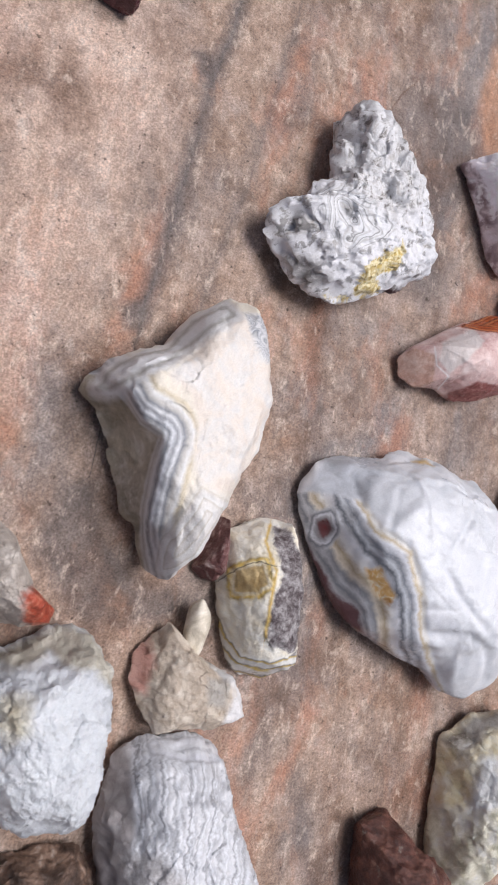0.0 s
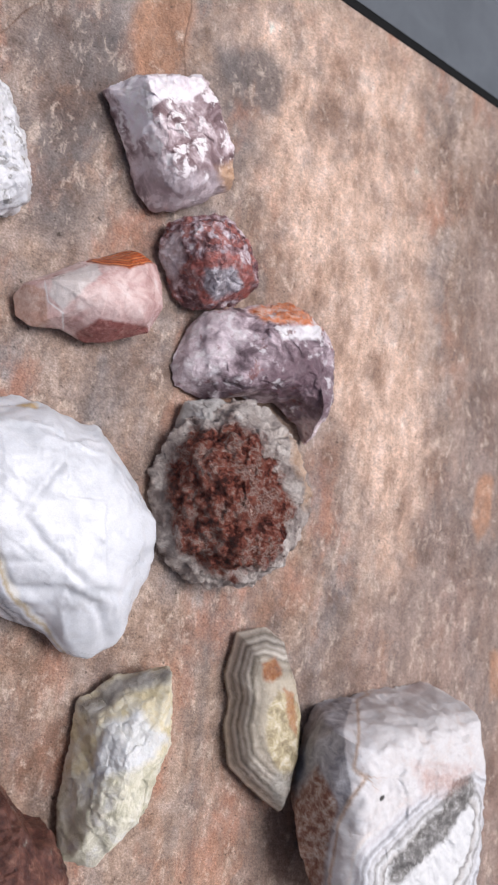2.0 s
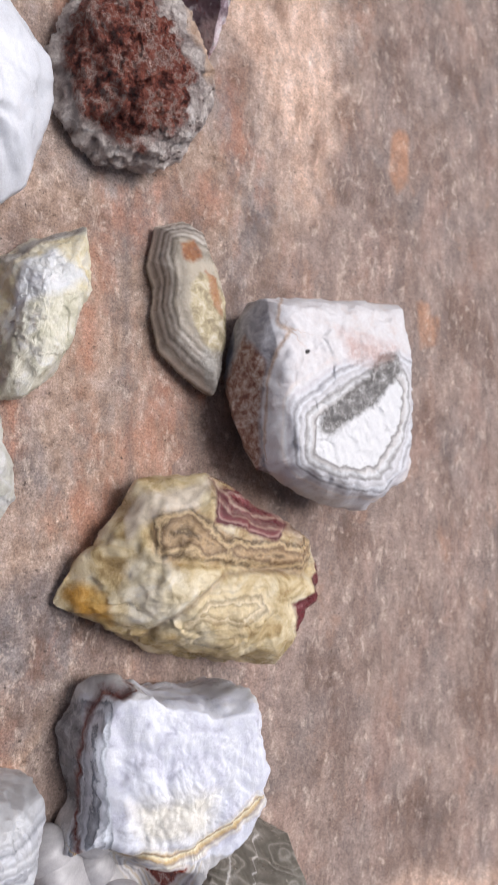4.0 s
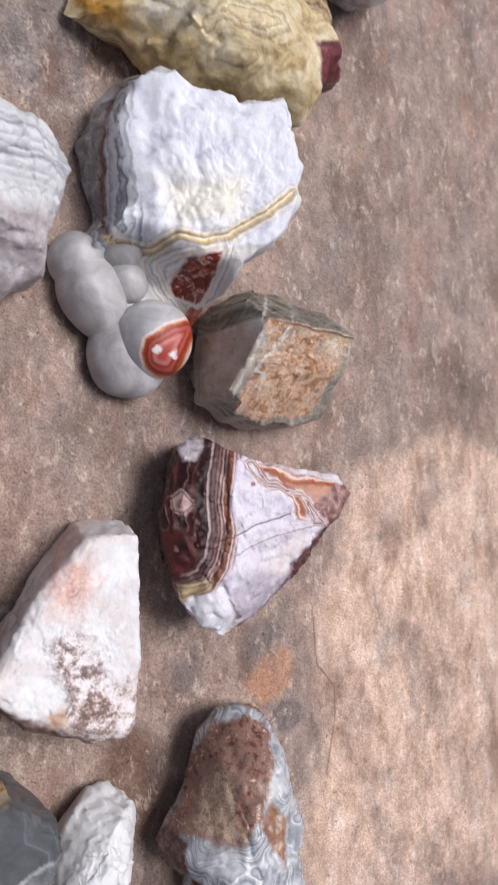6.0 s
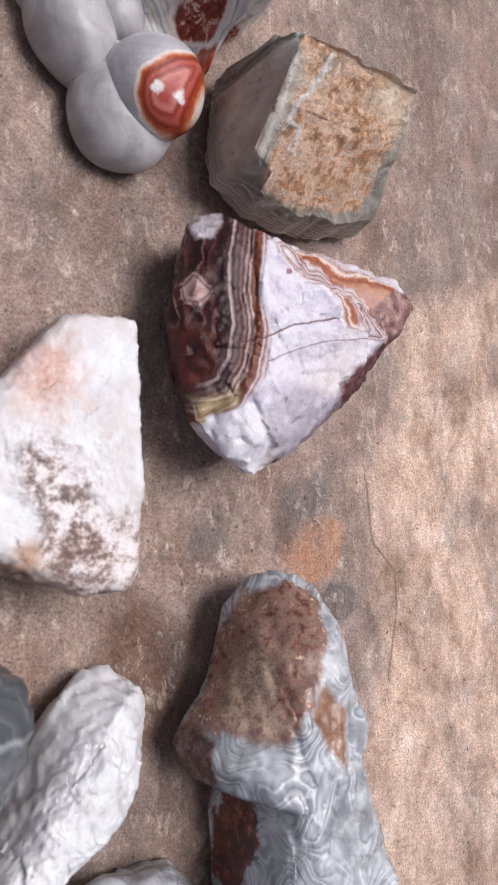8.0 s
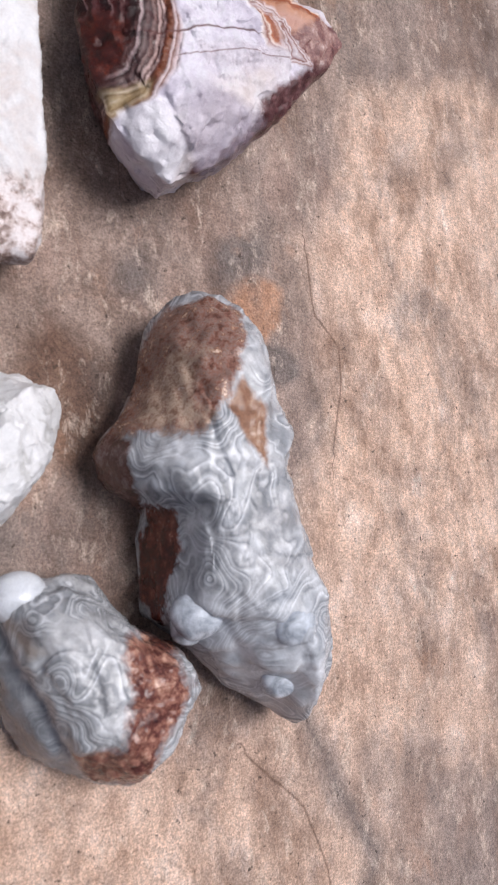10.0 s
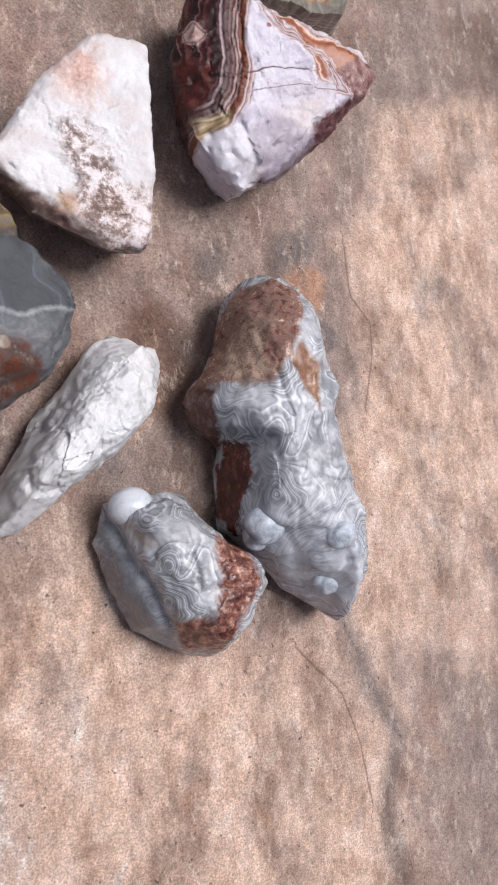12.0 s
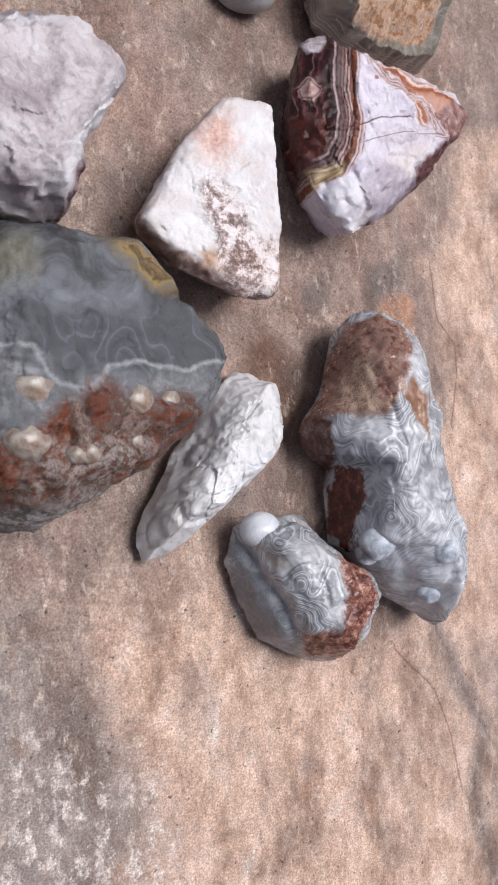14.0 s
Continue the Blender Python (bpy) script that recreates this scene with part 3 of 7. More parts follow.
# heart-shaped white and grey lace stone with a yellow seam
stone("agate", (207, 167), [(0.6, 26.4, 10.5), (-2.9, 20.8, 9), (-2.8, 16.5, 7.2), (-3.5, 6.4, 9), (-10.7, 2.5, 11.2), (-12.1, -1.3, 11.5), (-18.5, -4, 12.9), (-21.8, -6, 9.9), (-21.5, -10.3, 6.5), (-17.7, -15.4, 6), (-12.2, -21.8, 6.4), (-6.6, -23.8, 7.7), (-1.3, -25, 9.5), (10.7, -21.2, 10.5), (20.9, -16.6, 11.6), (23.7, -12.5, 15.6), (21.9, -1.8, 17.5), (17.9, 7.2, 18), (13.1, 13, 18), (8.5, 18.8, 18), (5.9, 23.5, 17.7), (1.9, 27.1, 14.7)], 20, (-0.565, -0.396), agate("white_lace", ("mottle", 3.2, [(0.0, "85817e"), (0.16, "bcb8b5"), (0.26, "dcdbdd"), (0.6, "e6e6ea"), (1.0, "e8e7eb")]), [
    # grey veins, and the shade of crevices painted as dark spots
    ("spots", 3.2, 0.56, 0.06, (0.7, ("mottle", 1.5, [(0.0, "4a4643"), (0.6, "77736f"), (1.0, "a8a4a0")])), 2.0),
    ("in", "plate", 0.0, 2.5, 1.5, 5.0, ("rings", 12.0, 6.0, [(0.0, "e6e7ea"), (0.35, "e2e2e5"), (0.5, "8d8c8c"), (0.6, "dfe0e3"), (0.85, "c9c7c7"), (1.0, "e0e1e5")])),
    ("in", "hole2", 0.0, 2.0, 1.5, 3.0, (0.8, ("rings", 8.0, 4.0, [(0.0, "4a4540"), (0.4, "8d8883"), (0.7, "c4c1be"), (1.0, "5f5a55")]))),
    ("in", "hole", 0.0, 2.0, 0.8, 3.0, ("mottle", 2.0, [(0.0, "2f2b2a"), (1.0, "7a7673")])),
    ("in", "dark", 0.0, 3.0, 2.5, 3.0, (0.75, ("grit", 1.6, [(0.0, "3b3634"), (0.6, "6f6966"), (1.0, "d1cfd0")]))),
    # crevice shade also deepens the dark tones of this palette
    ("in", "tower", 0.0, 3.0, 1.5, 4.0, (0.85, ("mottle", 2.6, [(0.0, "3f3a36"), (0.24, "827d78"), (0.36, "d0cece"), (0.6, "e3e3e5"), (0.78, "c4c0bd"), (1.0, "e6e6e8")]))),
    ("in", "yellow", -0.3, 0.7, 4.5, 4.0, ("mottle", 2.5, [(0.0, "8a6f3c"), (0.3, "cdb46a"), (0.5, "efe6c4"), (0.7, "b39a55"), (1.0, "f0e8cc")])),
    ("in", "maroon", 0.0, 1.0, 1.0, 2.0, ("grit", 2.0, [(0.0, "2e2020"), (1.0, "5b4040")])),
], rough=0.42, bump=0.4, bump_size=2.0), "white and grey lace agate with a yellow seam", under=0.8, flat=5.5, facets=0, rough=1.5, lumps=6.0, seed=3, core=[(14, -1.7)],
    grooves=[("hole", 2.4, 1.6), ("hole2", 1.8, 1.6)], bubbles=[("tower", 5.0, 2.6), ("dark", 3.0, 1.6)], fields=[
    ("hole2", "area", [(-12.1, -3.6), (-7.5, -1.6), (-4.1, -4.2), (-7.9, -7.2), (-11.1, -6.7)]),
    ("plate", "area", [(-4.1, 6), (1.7, 7.5), (14, 9.3), (20.8, 6.8), (18.1, -2.1), (7.3, -7.1), (1.2, -5.8), (-3.7, 0.9)]),
    ("tower", "area", [(0.8, 25.1), (9.7, 33.4), (18.3, 27.4), (27.7, 14.6), (23.5, 5.9), (11, 3.9), (4.5, 9.2), (0.3, 16.4)]),
    ("hole", "area", [(2.8, 3.1), (5.4, 3.1), (4.9, 1.4), (3.1, 1.2)]),
    ("dark", "area", [(-11.8, -12.9), (-2.9, -11.8), (2, -15.6), (-2.4, -19.1), (-8.4, -18.2)]),
    ("yellow", "area", [(-1.4, -20.8), (8.4, -18.3), (11.1, -10.9), (15.7, -5.7), (22.6, -1.4), (21.8, -8), (15.4, -13.5), (18.1, -16.3), (3.9, -21.2)]),
    ("maroon", "area", [(19.3, -14.7), (24.5, -13), (23.8, -15.8), (18.6, -17)])])

# large cream stone with a grey-banded break
stone("agate", (166, 105), [(-17.3, -7.2, 2.7), (-10.4, -23.1, 3.4), (-5.5, -23.6, 4.1), (-2.3, -31.3, 4.3), (-0.8, -31.3, 14.1), (2.3, -25.8, 19.8), (8.1, -13.4, 20.4), (14.4, -3.3, 21.1), (15.5, 6.3, 23), (13, 21.6, 23.4), (11.5, 27.5, 20.4), (9.3, 30.8, 12.8), (2, 26.7, 8.4), (-4.5, 18.4, 9.4), (-16.4, 13.7, 9.9), (-22.1, 7.1, 3.5)], 26, (-0.433, -0.117), agate("cream_banded", ("mottle", 6.0, [(0.0, "857d6b"), (0.4, "a39b88"), (0.7, "beb6a4"), (1.0, "e2ded4")]), [
    ("in", "low", 0.0, 4.0, 3.0, 4.0, ("grit", 2.2, [(0.0, "77705f"), (0.5, "b3ac9c"), (1.0, "dfdedc")])),
    ("in", "band", 0.5, 0.8, 0.7, 5.0, ("ramp", "band", -9.0, 0.5, 1.0, 4.0, [(0.0, "e8e0d2"), (0.1, "cfc3ab"), (0.2, "e1e0df"), (0.3, "c5c2be"), (0.4, "8d8f95"), (0.48, "dbdcdf"), (0.56, "9a9ca2"), (0.64, "d5d7dc"), (0.72, "85888e"), (0.82, "e1e3e6"), (0.92, "b9b7b2"), (1.0, "e4e5e5")])),
    ("in", "face", 0.0, 1.6, 1.5, 4.0, ("mottle", 7.0, [(0.0, "d6c9bd"), (0.35, "e6dcd2"), (0.7, "dfdbd7"), (1.0, "e6e4e3")])),
    ("in", "crest", 0.0, 1.5, 1.0, 4.0, ("bands", "crest", 4.2, 0.9, 5.0, [(0.0, "dfe0e2"), (0.4, "d9d9da"), (0.6, "a9a7a3"), (0.8, "dad9d9"), (1.0, "dfe0e2")])),
    ("in", "tail", 0.0, 2.0, 1.0, 4.0, (0.8, ("bands", "tail", 1.7, 0.5, 4.0, [(0.0, "e3e3e4"), (0.6, "d8d5d4"), (0.8, "c4bfb8"), (1.0, "e3e3e4")]))),
    ("in", "ear", 0.0, 1.0, 0.8, 3.0, ("lace", 5.0, 9.0, GREY_BANDS)),
    ("spots", 1.4, 0.74, 0.05, (0.7, ("mottle", 1.0, [(0.0, "4a4238"), (1.0, "8d8272")])), 2.0),
], rough=0.4, bump=0.35, bump_size=2.5, sss=0.12), "large cream agate with grey bands along its break", flat=6.0, facets=2, rough=0.8, lumps=8.0, seed=5, steps=[("low2", -5.5, 1.0), ("tail", 0.8, 0.7)], grooves=[("band", 0.8, 1.2)], fields=[
    ("low", "area", [(-15.4, -6.5), (-10.2, -10.6), (-8.5, -16.2), (-3.8, -13.5), (-2.4, -21.6), (-8.6, -21.7)]),
    ("low2", "area", [(-22, 6.1), (-8.8, 7.5), (-5.2, 2.2), (-0.5, -1.3), (-0.8, -7.2), (-2.9, -22.4), (-9.8, -25), (-18.5, -6.8)]),
    ("band", "line", [(-15.1, 10.1), (-10.2, 7.5), (-5.6, 2), (0.4, -0.3), (-1.5, -7), (-2.5, -13.8), (-2.9, -20.5), (0.2, -30.3)]),
    ("face", "area", [(1.4, 11.8), (5.8, 17.1), (16.6, 28.5), (23.8, 24.5), (27.9, 9.4), (24.6, -1.8), (17.2, -10.7), (9.3, -8), (7.6, -2.5), (8.2, 4.3), (6, 8.5)]),
    ("crest", "area", [(-18.8, 6.6), (-11.3, 14.7), (-0.5, 19.1), (5.1, 26.6), (13.9, 32.1), (17.3, 27.3), (5.9, 17.7), (1.3, 13.1), (-8.4, 7.9), (-15.5, 6.4)]),
    ("tail", "area", [(9.7, -8.3), (17.9, -11.7), (11.1, -24.3), (5.2, -29.6), (1.5, -29.1), (2, -21.3), (6.4, -14.3)]),
    ("ear", "area", [(17.2, 28.8), (23.8, 27.4), (26.2, 19.1), (22.8, 17.3), (19.6, 21.6)])])

# small oval stone, cream and yellow
stone("agate", (191, 71), [(-8, -4, 2.4), (-5.1, -16.1, 3.5), (-1.5, -20.9, 6.8), (2.7, -20.7, 12.2), (6.6, -14.3, 14.4), (8.1, -4.8, 14), (7.7, 3.6, 13.5), (5.9, 15.8, 12.5), (5.1, 16.5, 7.1), (0.6, 17.5, 4.5), (-7.8, 13.3, 2.3), (-9.2, 8.3, 1.9)], 18, (-0.469, 0.182), agate("cream_yellow", ("mottle", 4.0, [(0.0, "cfc4ab"), (0.4, "e9e2d2"), (1.0, "e6e5e1")]), [
    ("in", "ring", 1.8, 1.6, 2.4, 3.5, ("bands", "ring", 2.2, 1.2, 3.5, [(0.0, "f0ead8"), (0.5, "d8b965"), (0.7, "b0985c"), (1.0, "f0ead8")])),
    ("in", "ring", 0.0, 1.2, 1.8, 4.0, ("mottle", 3.0, [(0.0, "a08455"), (1.0, "cdb68a")])),
    ("in", "foot", 0.0, 0.8, 0.5, 3.0, ("bands", "foot", 1.5, 0.35, 3.0, [(0.0, "dfdedc"), (0.3, "d6d3ce"), (0.5, "c0a75a"), (0.65, "8e8b88"), (0.8, "e3e1dc"), (1.0, "dfdedc")])),
    ("in", "dark", 1.0, 0.8, 2.4, 4.0, ("grit", 2.2, [(0.0, "33262a"), (0.35, "5c5254"), (0.6, "8f8a8b"), (1.0, "c4c0c0")])),
    ("line", "seam", 0.7, 0.5, 2.0, ("mottle", 2.0, [(0.0, "c9a03f"), (1.0, "dcc27a")])),
    ("line", "crack", 0.25, 0.3, 2.0, ("mottle", 2.0, [(0.0, "6f6552"), (1.0, "8d8470")])),
], rough=0.38, bump=0.4, bump_size=1.8), "small oval agate with cream and yellow bands", flat=3.2, facets=4, rough=0.6, lumps=5.0, seed=8, fields=[
    ("ring", "area", [(-3.5, 3.2), (3.4, 4.3), (4.5, -0.4), (2, -2.1), (-3.1, -1.7)]),
    ("foot", "line", [(15.6, -14.4), (6.6, -16.7), (0.1, -15.3), (-3.7, -11.3), (-8.5, -0.6)]),
    ("dark", "area", [(6.6, 12.7), (9.4, 11.5), (13.4, 3.6), (14.3, -7.4), (12, -14.6), (6.5, -13.1), (5.2, -8.7), (8.4, 1.3)]),
    ("seam", "line", [(5.3, 14.3), (3.7, 9.6), (6.2, 2.5), (5.4, -3.4), (4.7, -11.4)]),
    ("crack", "line", [(-6.3, 1.6), (-2.3, 3.8), (2.1, 4.9), (6.1, 3.7)])])

stone("agate", (180, 80), [(-1.8, -0.8, 0.7), (-3.6, -4.4, 1.1), (-1.6, -6.6, 3.4), (1.6, -7.3, 6.8), (2.9, -0, 7.1), (2.9, 7.2, 6.6), (2.3, 7.8, 2.2), (0.4, 5.4, 0.8)], 9, (-0.403, 0.128), agate("maroon_chip", ("mottle", 3.0, [(0.0, "3b2022"), (0.5, "6b4544"), (0.8, "a58f8b"), (1.0, "cfc4c0")]), [], rough=0.45, bump=0.5), "small maroon and pale chip of agate", flat=2.5, facets=5, rough=0.5, seed=9)

# small beige stone with a spike
chip = stone("agate", (175, 51), [(-10.4, -4.5, 3.8), (-7.2, -10.1, 6.7), (-0.8, -8.6, 8.4), (9.8, -10.4, 8.8), (13.5, -7.7, 9.7), (11.5, -1, 7.7), (10.1, 2.1, 5.7), (5.4, 4.1, 4.9), (0.5, 7.4, 6), (-4.3, 13.1, 4), (-7.9, 9.4, 1.1), (-11.1, 5, 1.2), (-12.3, 1, 2.6)], 13, (-0.373, 0.302), agate("beige_spike", ("mottle", 5.0, [(0.0, "93877a"), (0.4, "b9aa9a"), (0.7, "cfc4b6"), (1.0, "e2dacf")]), [
    ("in", "pink", 0.0, 2.0, 1.5, 3.0, (0.8, ("mottle", 3.0, [(0.0, "a3655c"), (1.0, "cf9f94")]))),
    ("in", "white", 0.0, 1.5, 1.0, 3.0, ("mottle", 3.0, [(0.0, "c6c2be"), (0.4, "dedcdc"), (1.0, "e7e6e7")])),
    ("in", "grey", 0.0, 1.5, 1.0, 2.0, (0.8, ("mottle", 1.5, [(0.0, "77736e"), (1.0, "b9b5b0")]))),
], rough=0.42, bump=0.45, bump_size=2.5, sss=0.1), "small beige agate chip with one pointed spike", flat=4.0, facets=4, rough=0.7, lumps=5.0, seed=11, core=[(4.1, -1.6)], fields=[
    ("pink", "area", [(-12, -1.9), (-11, 5.7), (-7.3, 9.4), (-5.8, 1.9), (-7.6, -4)]),
    ("white", "area", [(6.8, 2.6), (14.2, 0.2), (19.9, -12.3), (13.5, -15), (11.5, -11.3), (13.2, -4.4)]),
    ("grey", "area", [(6.3, -1.4), (12.1, -1.9), (11.3, -8.2), (6.8, -7.1)])])

a, c = np.array([(1.1, 5.7), (2.5, 18.5)])
globe(chip, (*((a + c) / 2), 5.5), (np.linalg.norm(c - a) / 2, 2.9, 3.2), agate("cream_spike", ("mottle", 4.0, [(0.0, "a59a88"), (0.5, "cfc6b6"), (1.0, "ece6da")]), [], rough=0.4, bump=0.25, sss=0.1), name="spike", axis=c - a, seed=6, lump=0.2)

# white stone with fine wavy grey lines
stone("agate", (175, 18), [(-16.3, -9.6, 5.8), (-9.3, -24, 9.9), (3.2, -25.9, 15.7), (14.2, -18.3, 18.3), (15.9, -7.5, 15.2), (12.4, 2.5, 13.8), (7.7, 12.5, 14.5), (8.5, 22.8, 8.9), (-8.2, 22.7, 4.3), (-13.9, 18.8, 1.9), (-17.8, 7.3, 3.7)], 23, (-0.489, 0.423), agate("white_striped", ("mottle", 6.0, [(0.0, "87807f"), (0.5, "a8a2a2"), (1.0, "cfcaca")]), [
    ("in", "band", 0.5, 1.5, 0.8, 5.0, ("bands", "band", 5.6, 5.0, 13.0, [(0.0, "dbdce1"), (0.18, "c6c7cb"), (0.26, "dfe1e6"), (0.42, "a5a6ab"), (0.5, "dbdce0"), (0.68, "babbc0"), (0.76, "e1e3e8"), (0.9, "97989d"), (1.0, "dbdce1")])),
    ("in", "head", 0.0, 1.5, 1.0, 4.0, (0.75, ("bands", "head", 2.6, 0.5, 5.0, [(0.0, "e2e4e9"), (0.5, "d8d9e0"), (0.75, "a9a9ae"), (1.0, "e2e4e9")]))),
    ("in", "druse", 0.0, 2.0, 1.5, 2.0, (0.8, ("grit", 1.2, [(0.0, "605c5c"), (0.5, "a09c9c"), (1.0, "d4d3d6")]))),
], rough=0.38, bump=0.35, bump_size=2.5, sss=0.1), "white agate with fine wavy grey lines", flat=4.0, facets=4, rough=1.0, lumps=7.0, seed=13, fields=[
    ("band", "line", [(-9.3, 20.4), (-7, 8.6), (-5.6, -0), (-6.5, -9.1), (-6.4, -22.6)]),
    ("head", "area", [(-6.2, 19.9), (12.6, 18.7), (13.9, 11.8), (4.1, 12.7), (-4.6, 15)]),
    ("druse", "area", [(-8.1, -2.8), (0.9, -5.1), (6.3, -10.9), (7.1, -20.8), (-6.1, -18.3)])])

stone("agate", (143, 44), [(-15.9, -5.1, 7), (-8.5, -14.8, 10.4), (-2.7, -19.2, 13.8), (2.3, -18.4, 17.9), (6.4, -15.9, 20.8), (10.8, -5.9, 19.4), (11.6, 6.2, 18.2), (11.9, 10.8, 15.3), (7.9, 18.9, 11.4), (3.7, 19.6, 4.5), (-8, 15.6, 3.2), (-17, 11.4, 2.9)], 26, (-0.29, 0.261), agate("white_frosted", ("mottle", 8.0, [(0.0, "a9acae"), (0.35, "d4d7dc"), (0.6, "dce0e4"), (1.0, "e7e8ec")]), [
    ("in", "veil", 0.0, 2.0, 1.5, 4.0, (0.85, ("mottle", 5.0, [(0.0, "9a927e"), (0.5, "b9b2a0"), (1.0, "d5cfc0")]))),
    ("in", "yellow", 0.0, 4.0, 2.0, 4.0, (0.7, ("mottle", 4.0, [(0.0, "cbbb87"), (1.0, "e4dabb")]))),
    ("spots", 5.0, 0.62, 0.1, (0.6, ("mottle", 3.0, [(0.0, "8f9294"), (1.0, "c5c7c9")])), 3.0),
], rough=0.4, bump=0.6, bump_size=3.0, sss=0.1), "frosty white agate with a beige translucent edge", flat=3.2, facets=5, rough=1.3, lumps=8.0, seed=15, fields=[
    ("veil", "area", [(-8.4, 13.1), (4.6, 17.6), (11.4, 16), (16.9, 6.8), (16, 4.2), (11, 8.1), (6.5, 9.2), (2.9, 12.4), (0.1, 9.4), (-4, 8.5)]),
    ("yellow", "area", [(-5.2, 3.9), (-0.3, 3.2), (-0.2, -2.5), (-3, -4.2), (-5.6, -1.2)])])

stone("agate", (134, 72), [(-8.6, -1.7, 3.2), (-2.6, -7.5, 7.4), (1.9, -8.2, 11), (8.1, -7.1, 13.5), (8.9, -5.1, 13.1), (3.8, -0.4, 13.1), (-0.4, 8.9, 13.3), (-2.9, 11.8, 9.2), (-8.9, 13.4, 1.7)], 20, (-0.234, 0.088), agate("pale_red_tip", ("mottle", 4.0, [(0.0, "8c8179"), (0.5, "b8aea5"), (1.0, "d8d0c8")]), [
    ("in", "red", 0.0, 1.5, 1.5, 2.5, ("mottle", 2.5, [(0.0, "6f2c1e"), (0.5, "ab4c35"), (1.0, "cc8b74")])),
], rough=0.45, bump=0.4), "pale grey agate with a red tip", flat=2.6, facets=6, rough=0.6, seed=17, fields=[
    ("red", "area", [(4.7, -2.7), (7.5, -1), (13.6, -6.3), (12.2, -9.6), (5.5, -8.5)])])

# the large white stone with a banded maroon flank
stone("agate", (236, 81), [(-28.3, -2.9, 3.8), (-24.1, -11.9, 5.6), (-15.4, -19.1, 7.9), (-4.1, -24.9, 9), (7.5, -29.4, 8.1), (11.5, -33.9, 8.1), (17.5, -35.9, 12.1), (22.4, -32.2, 18), (27.2, -20.9, 20.4), (30.3, -10.4, 20.8), (29.3, 3.2, 20), (27.5, 13, 17.2), (20.4, 19.2, 13.8), (3.2, 25.4, 13.5), (-3.5, 29.2, 12.5), (-6.4, 30, 7), (-10.2, 25.9, 7.8), (-19.9, 27, 9.6), (-26.7, 25.4, 5.2), (-31.5, 16.9, 2.5), (-33.1, 10.2, 2.7)], 26, (-0.74, 0.122), agate("white_big", ("mottle", 11.0, [(0.0, "c2c5ca"), (0.35, "d2d4d9"), (0.6, "dadce1"), (1.0, "e2e3e8")]), [
    ("in", "grey", 0.0, 2.5, 1.2, 5.0, (0.9, ("mottle", 8.0, [(0.0, "8f9299"), (0.5, "b3b6bd"), (1.0, "c9cdd6")]))),
    ("in", "side", 1.0, 1.0, 1.8, 6.0, ("ramp", "band", 0.0, 21.0, 2.2, 6.0, [(0.0, "d8d6d3"), (0.05, "b8a98e"), (0.1, "d5d6dc"), (0.18, "8b8e95"), (0.24, "c9ccd2"), (0.3, "74777e"), (0.36, "d8d9df"), (0.46, "e2e0de"), (0.54, "b4a58c"), (0.6, "d9cfc0"), (0.66, "94969c"), (0.72, "c9cace"), (0.78, "8a8d93"), (0.84, "b9b9bd"), (0.9, "6b4c50"), (1.0, "4c2c2f")])),
    ("in", "eye", 2.4, 0.8, 1.0, 3.0, ("ramp", "eye", -2.0, 2.4, 1.0, 3.0, [(0.0, "7a3a3c"), (0.3, "6d4d50"), (0.5, "a3a4a9"), (0.65, "d5d6dd"), (0.8, "85878d"), (1.0, "c4c5ca")])),
    ("in", "yellow", -0.6, 1.2, 1.5, 3.0, ("mottle", 2.5, [(0.0, "c08a48"), (0.4, "dfb678"), (0.7, "f0e4cc"), (1.0, "e0c59a")])),
    ("in", "rim", -2.0, 3.0, 3.0, 4.0, (0.65, ("mottle", 3.0, [(0.0, "42262a"), (0.5, "6d484c"), (1.0, "a08a8c")]))),
    ("in", "ochre", 0.0, 1.2, 1.0, 2.0, ("mottle", 2.0, [(0.0, "b58a3a"), (1.0, "d9bf86")])),
], rough=0.36, bump=0.20, bump_size=4.0, sss=0.15), "large rounded white agate with a grey and maroon banded flank", flat=3.6, peak=(3, 0), facets=11, rough=1.1, lumps=17.0, sharp=60, seed=19, grooves=[("fold", 0.9, 1.3), ("fold2", 0.8, 1.2), ("band", 0.6, 1.0)], fields=[
    ("band", "line", [(-14.5, 16.7), (-10.9, 10), (-5.9, 3.8), (3.3, -1.3), (7.1, -9.8), (9.5, -20.2), (19.9, -35.3)]),
    ("side", "area", [(-34.7, 12.5), (-22, 12.4), (-11.2, 10.2), (-6, 3.9), (3.3, -1.4), (7.3, -10.1), (9.7, -20.8), (18.6, -36.1), (3.1, -34.6), (-18.3, -16.8), (-32.1, -3)]),
    ("eye", "area", [(-24.9, 6.8), (-21.2, 7.6), (-19.9, 4.4), (-22.3, 1.8), (-24.9, 3.1)]),
    ("grey", "area", [(-27.1, 12.8), (-22.9, 23.7), (-12.4, 26.1), (-4.3, 24.4), (-6.2, 16.9), (-9.8, 11.6), (-19, 12.5)]),
    ("yellow", "area", [(-10.2, -4.5), (-4.7, -3.9), (0.2, -11.2), (-1.5, -14.4), (-7.4, -10.9)]),
    ("rim", "area", [(-26.2, -2), (-18.8, -7.4), (-11.7, -15.6), (4.4, -26), (3, -31.5), (-21.3, -15.2)]),
    ("ochre", "area", [(4.3, 24.1), (9.9, 23.2), (11.2, 21.5), (6.6, 22.5)]),
    ("fold", "line", [(22, 7.3), (17.1, 0.6), (14.1, -4.6), (19.6, -11.2), (29.1, -20.1), (36.6, -22.6)]),
    ("fold2", "line", [(11.8, -21.1), (23.7, -20.5), (31.2, -24.9), (31.6, -31.6)])])

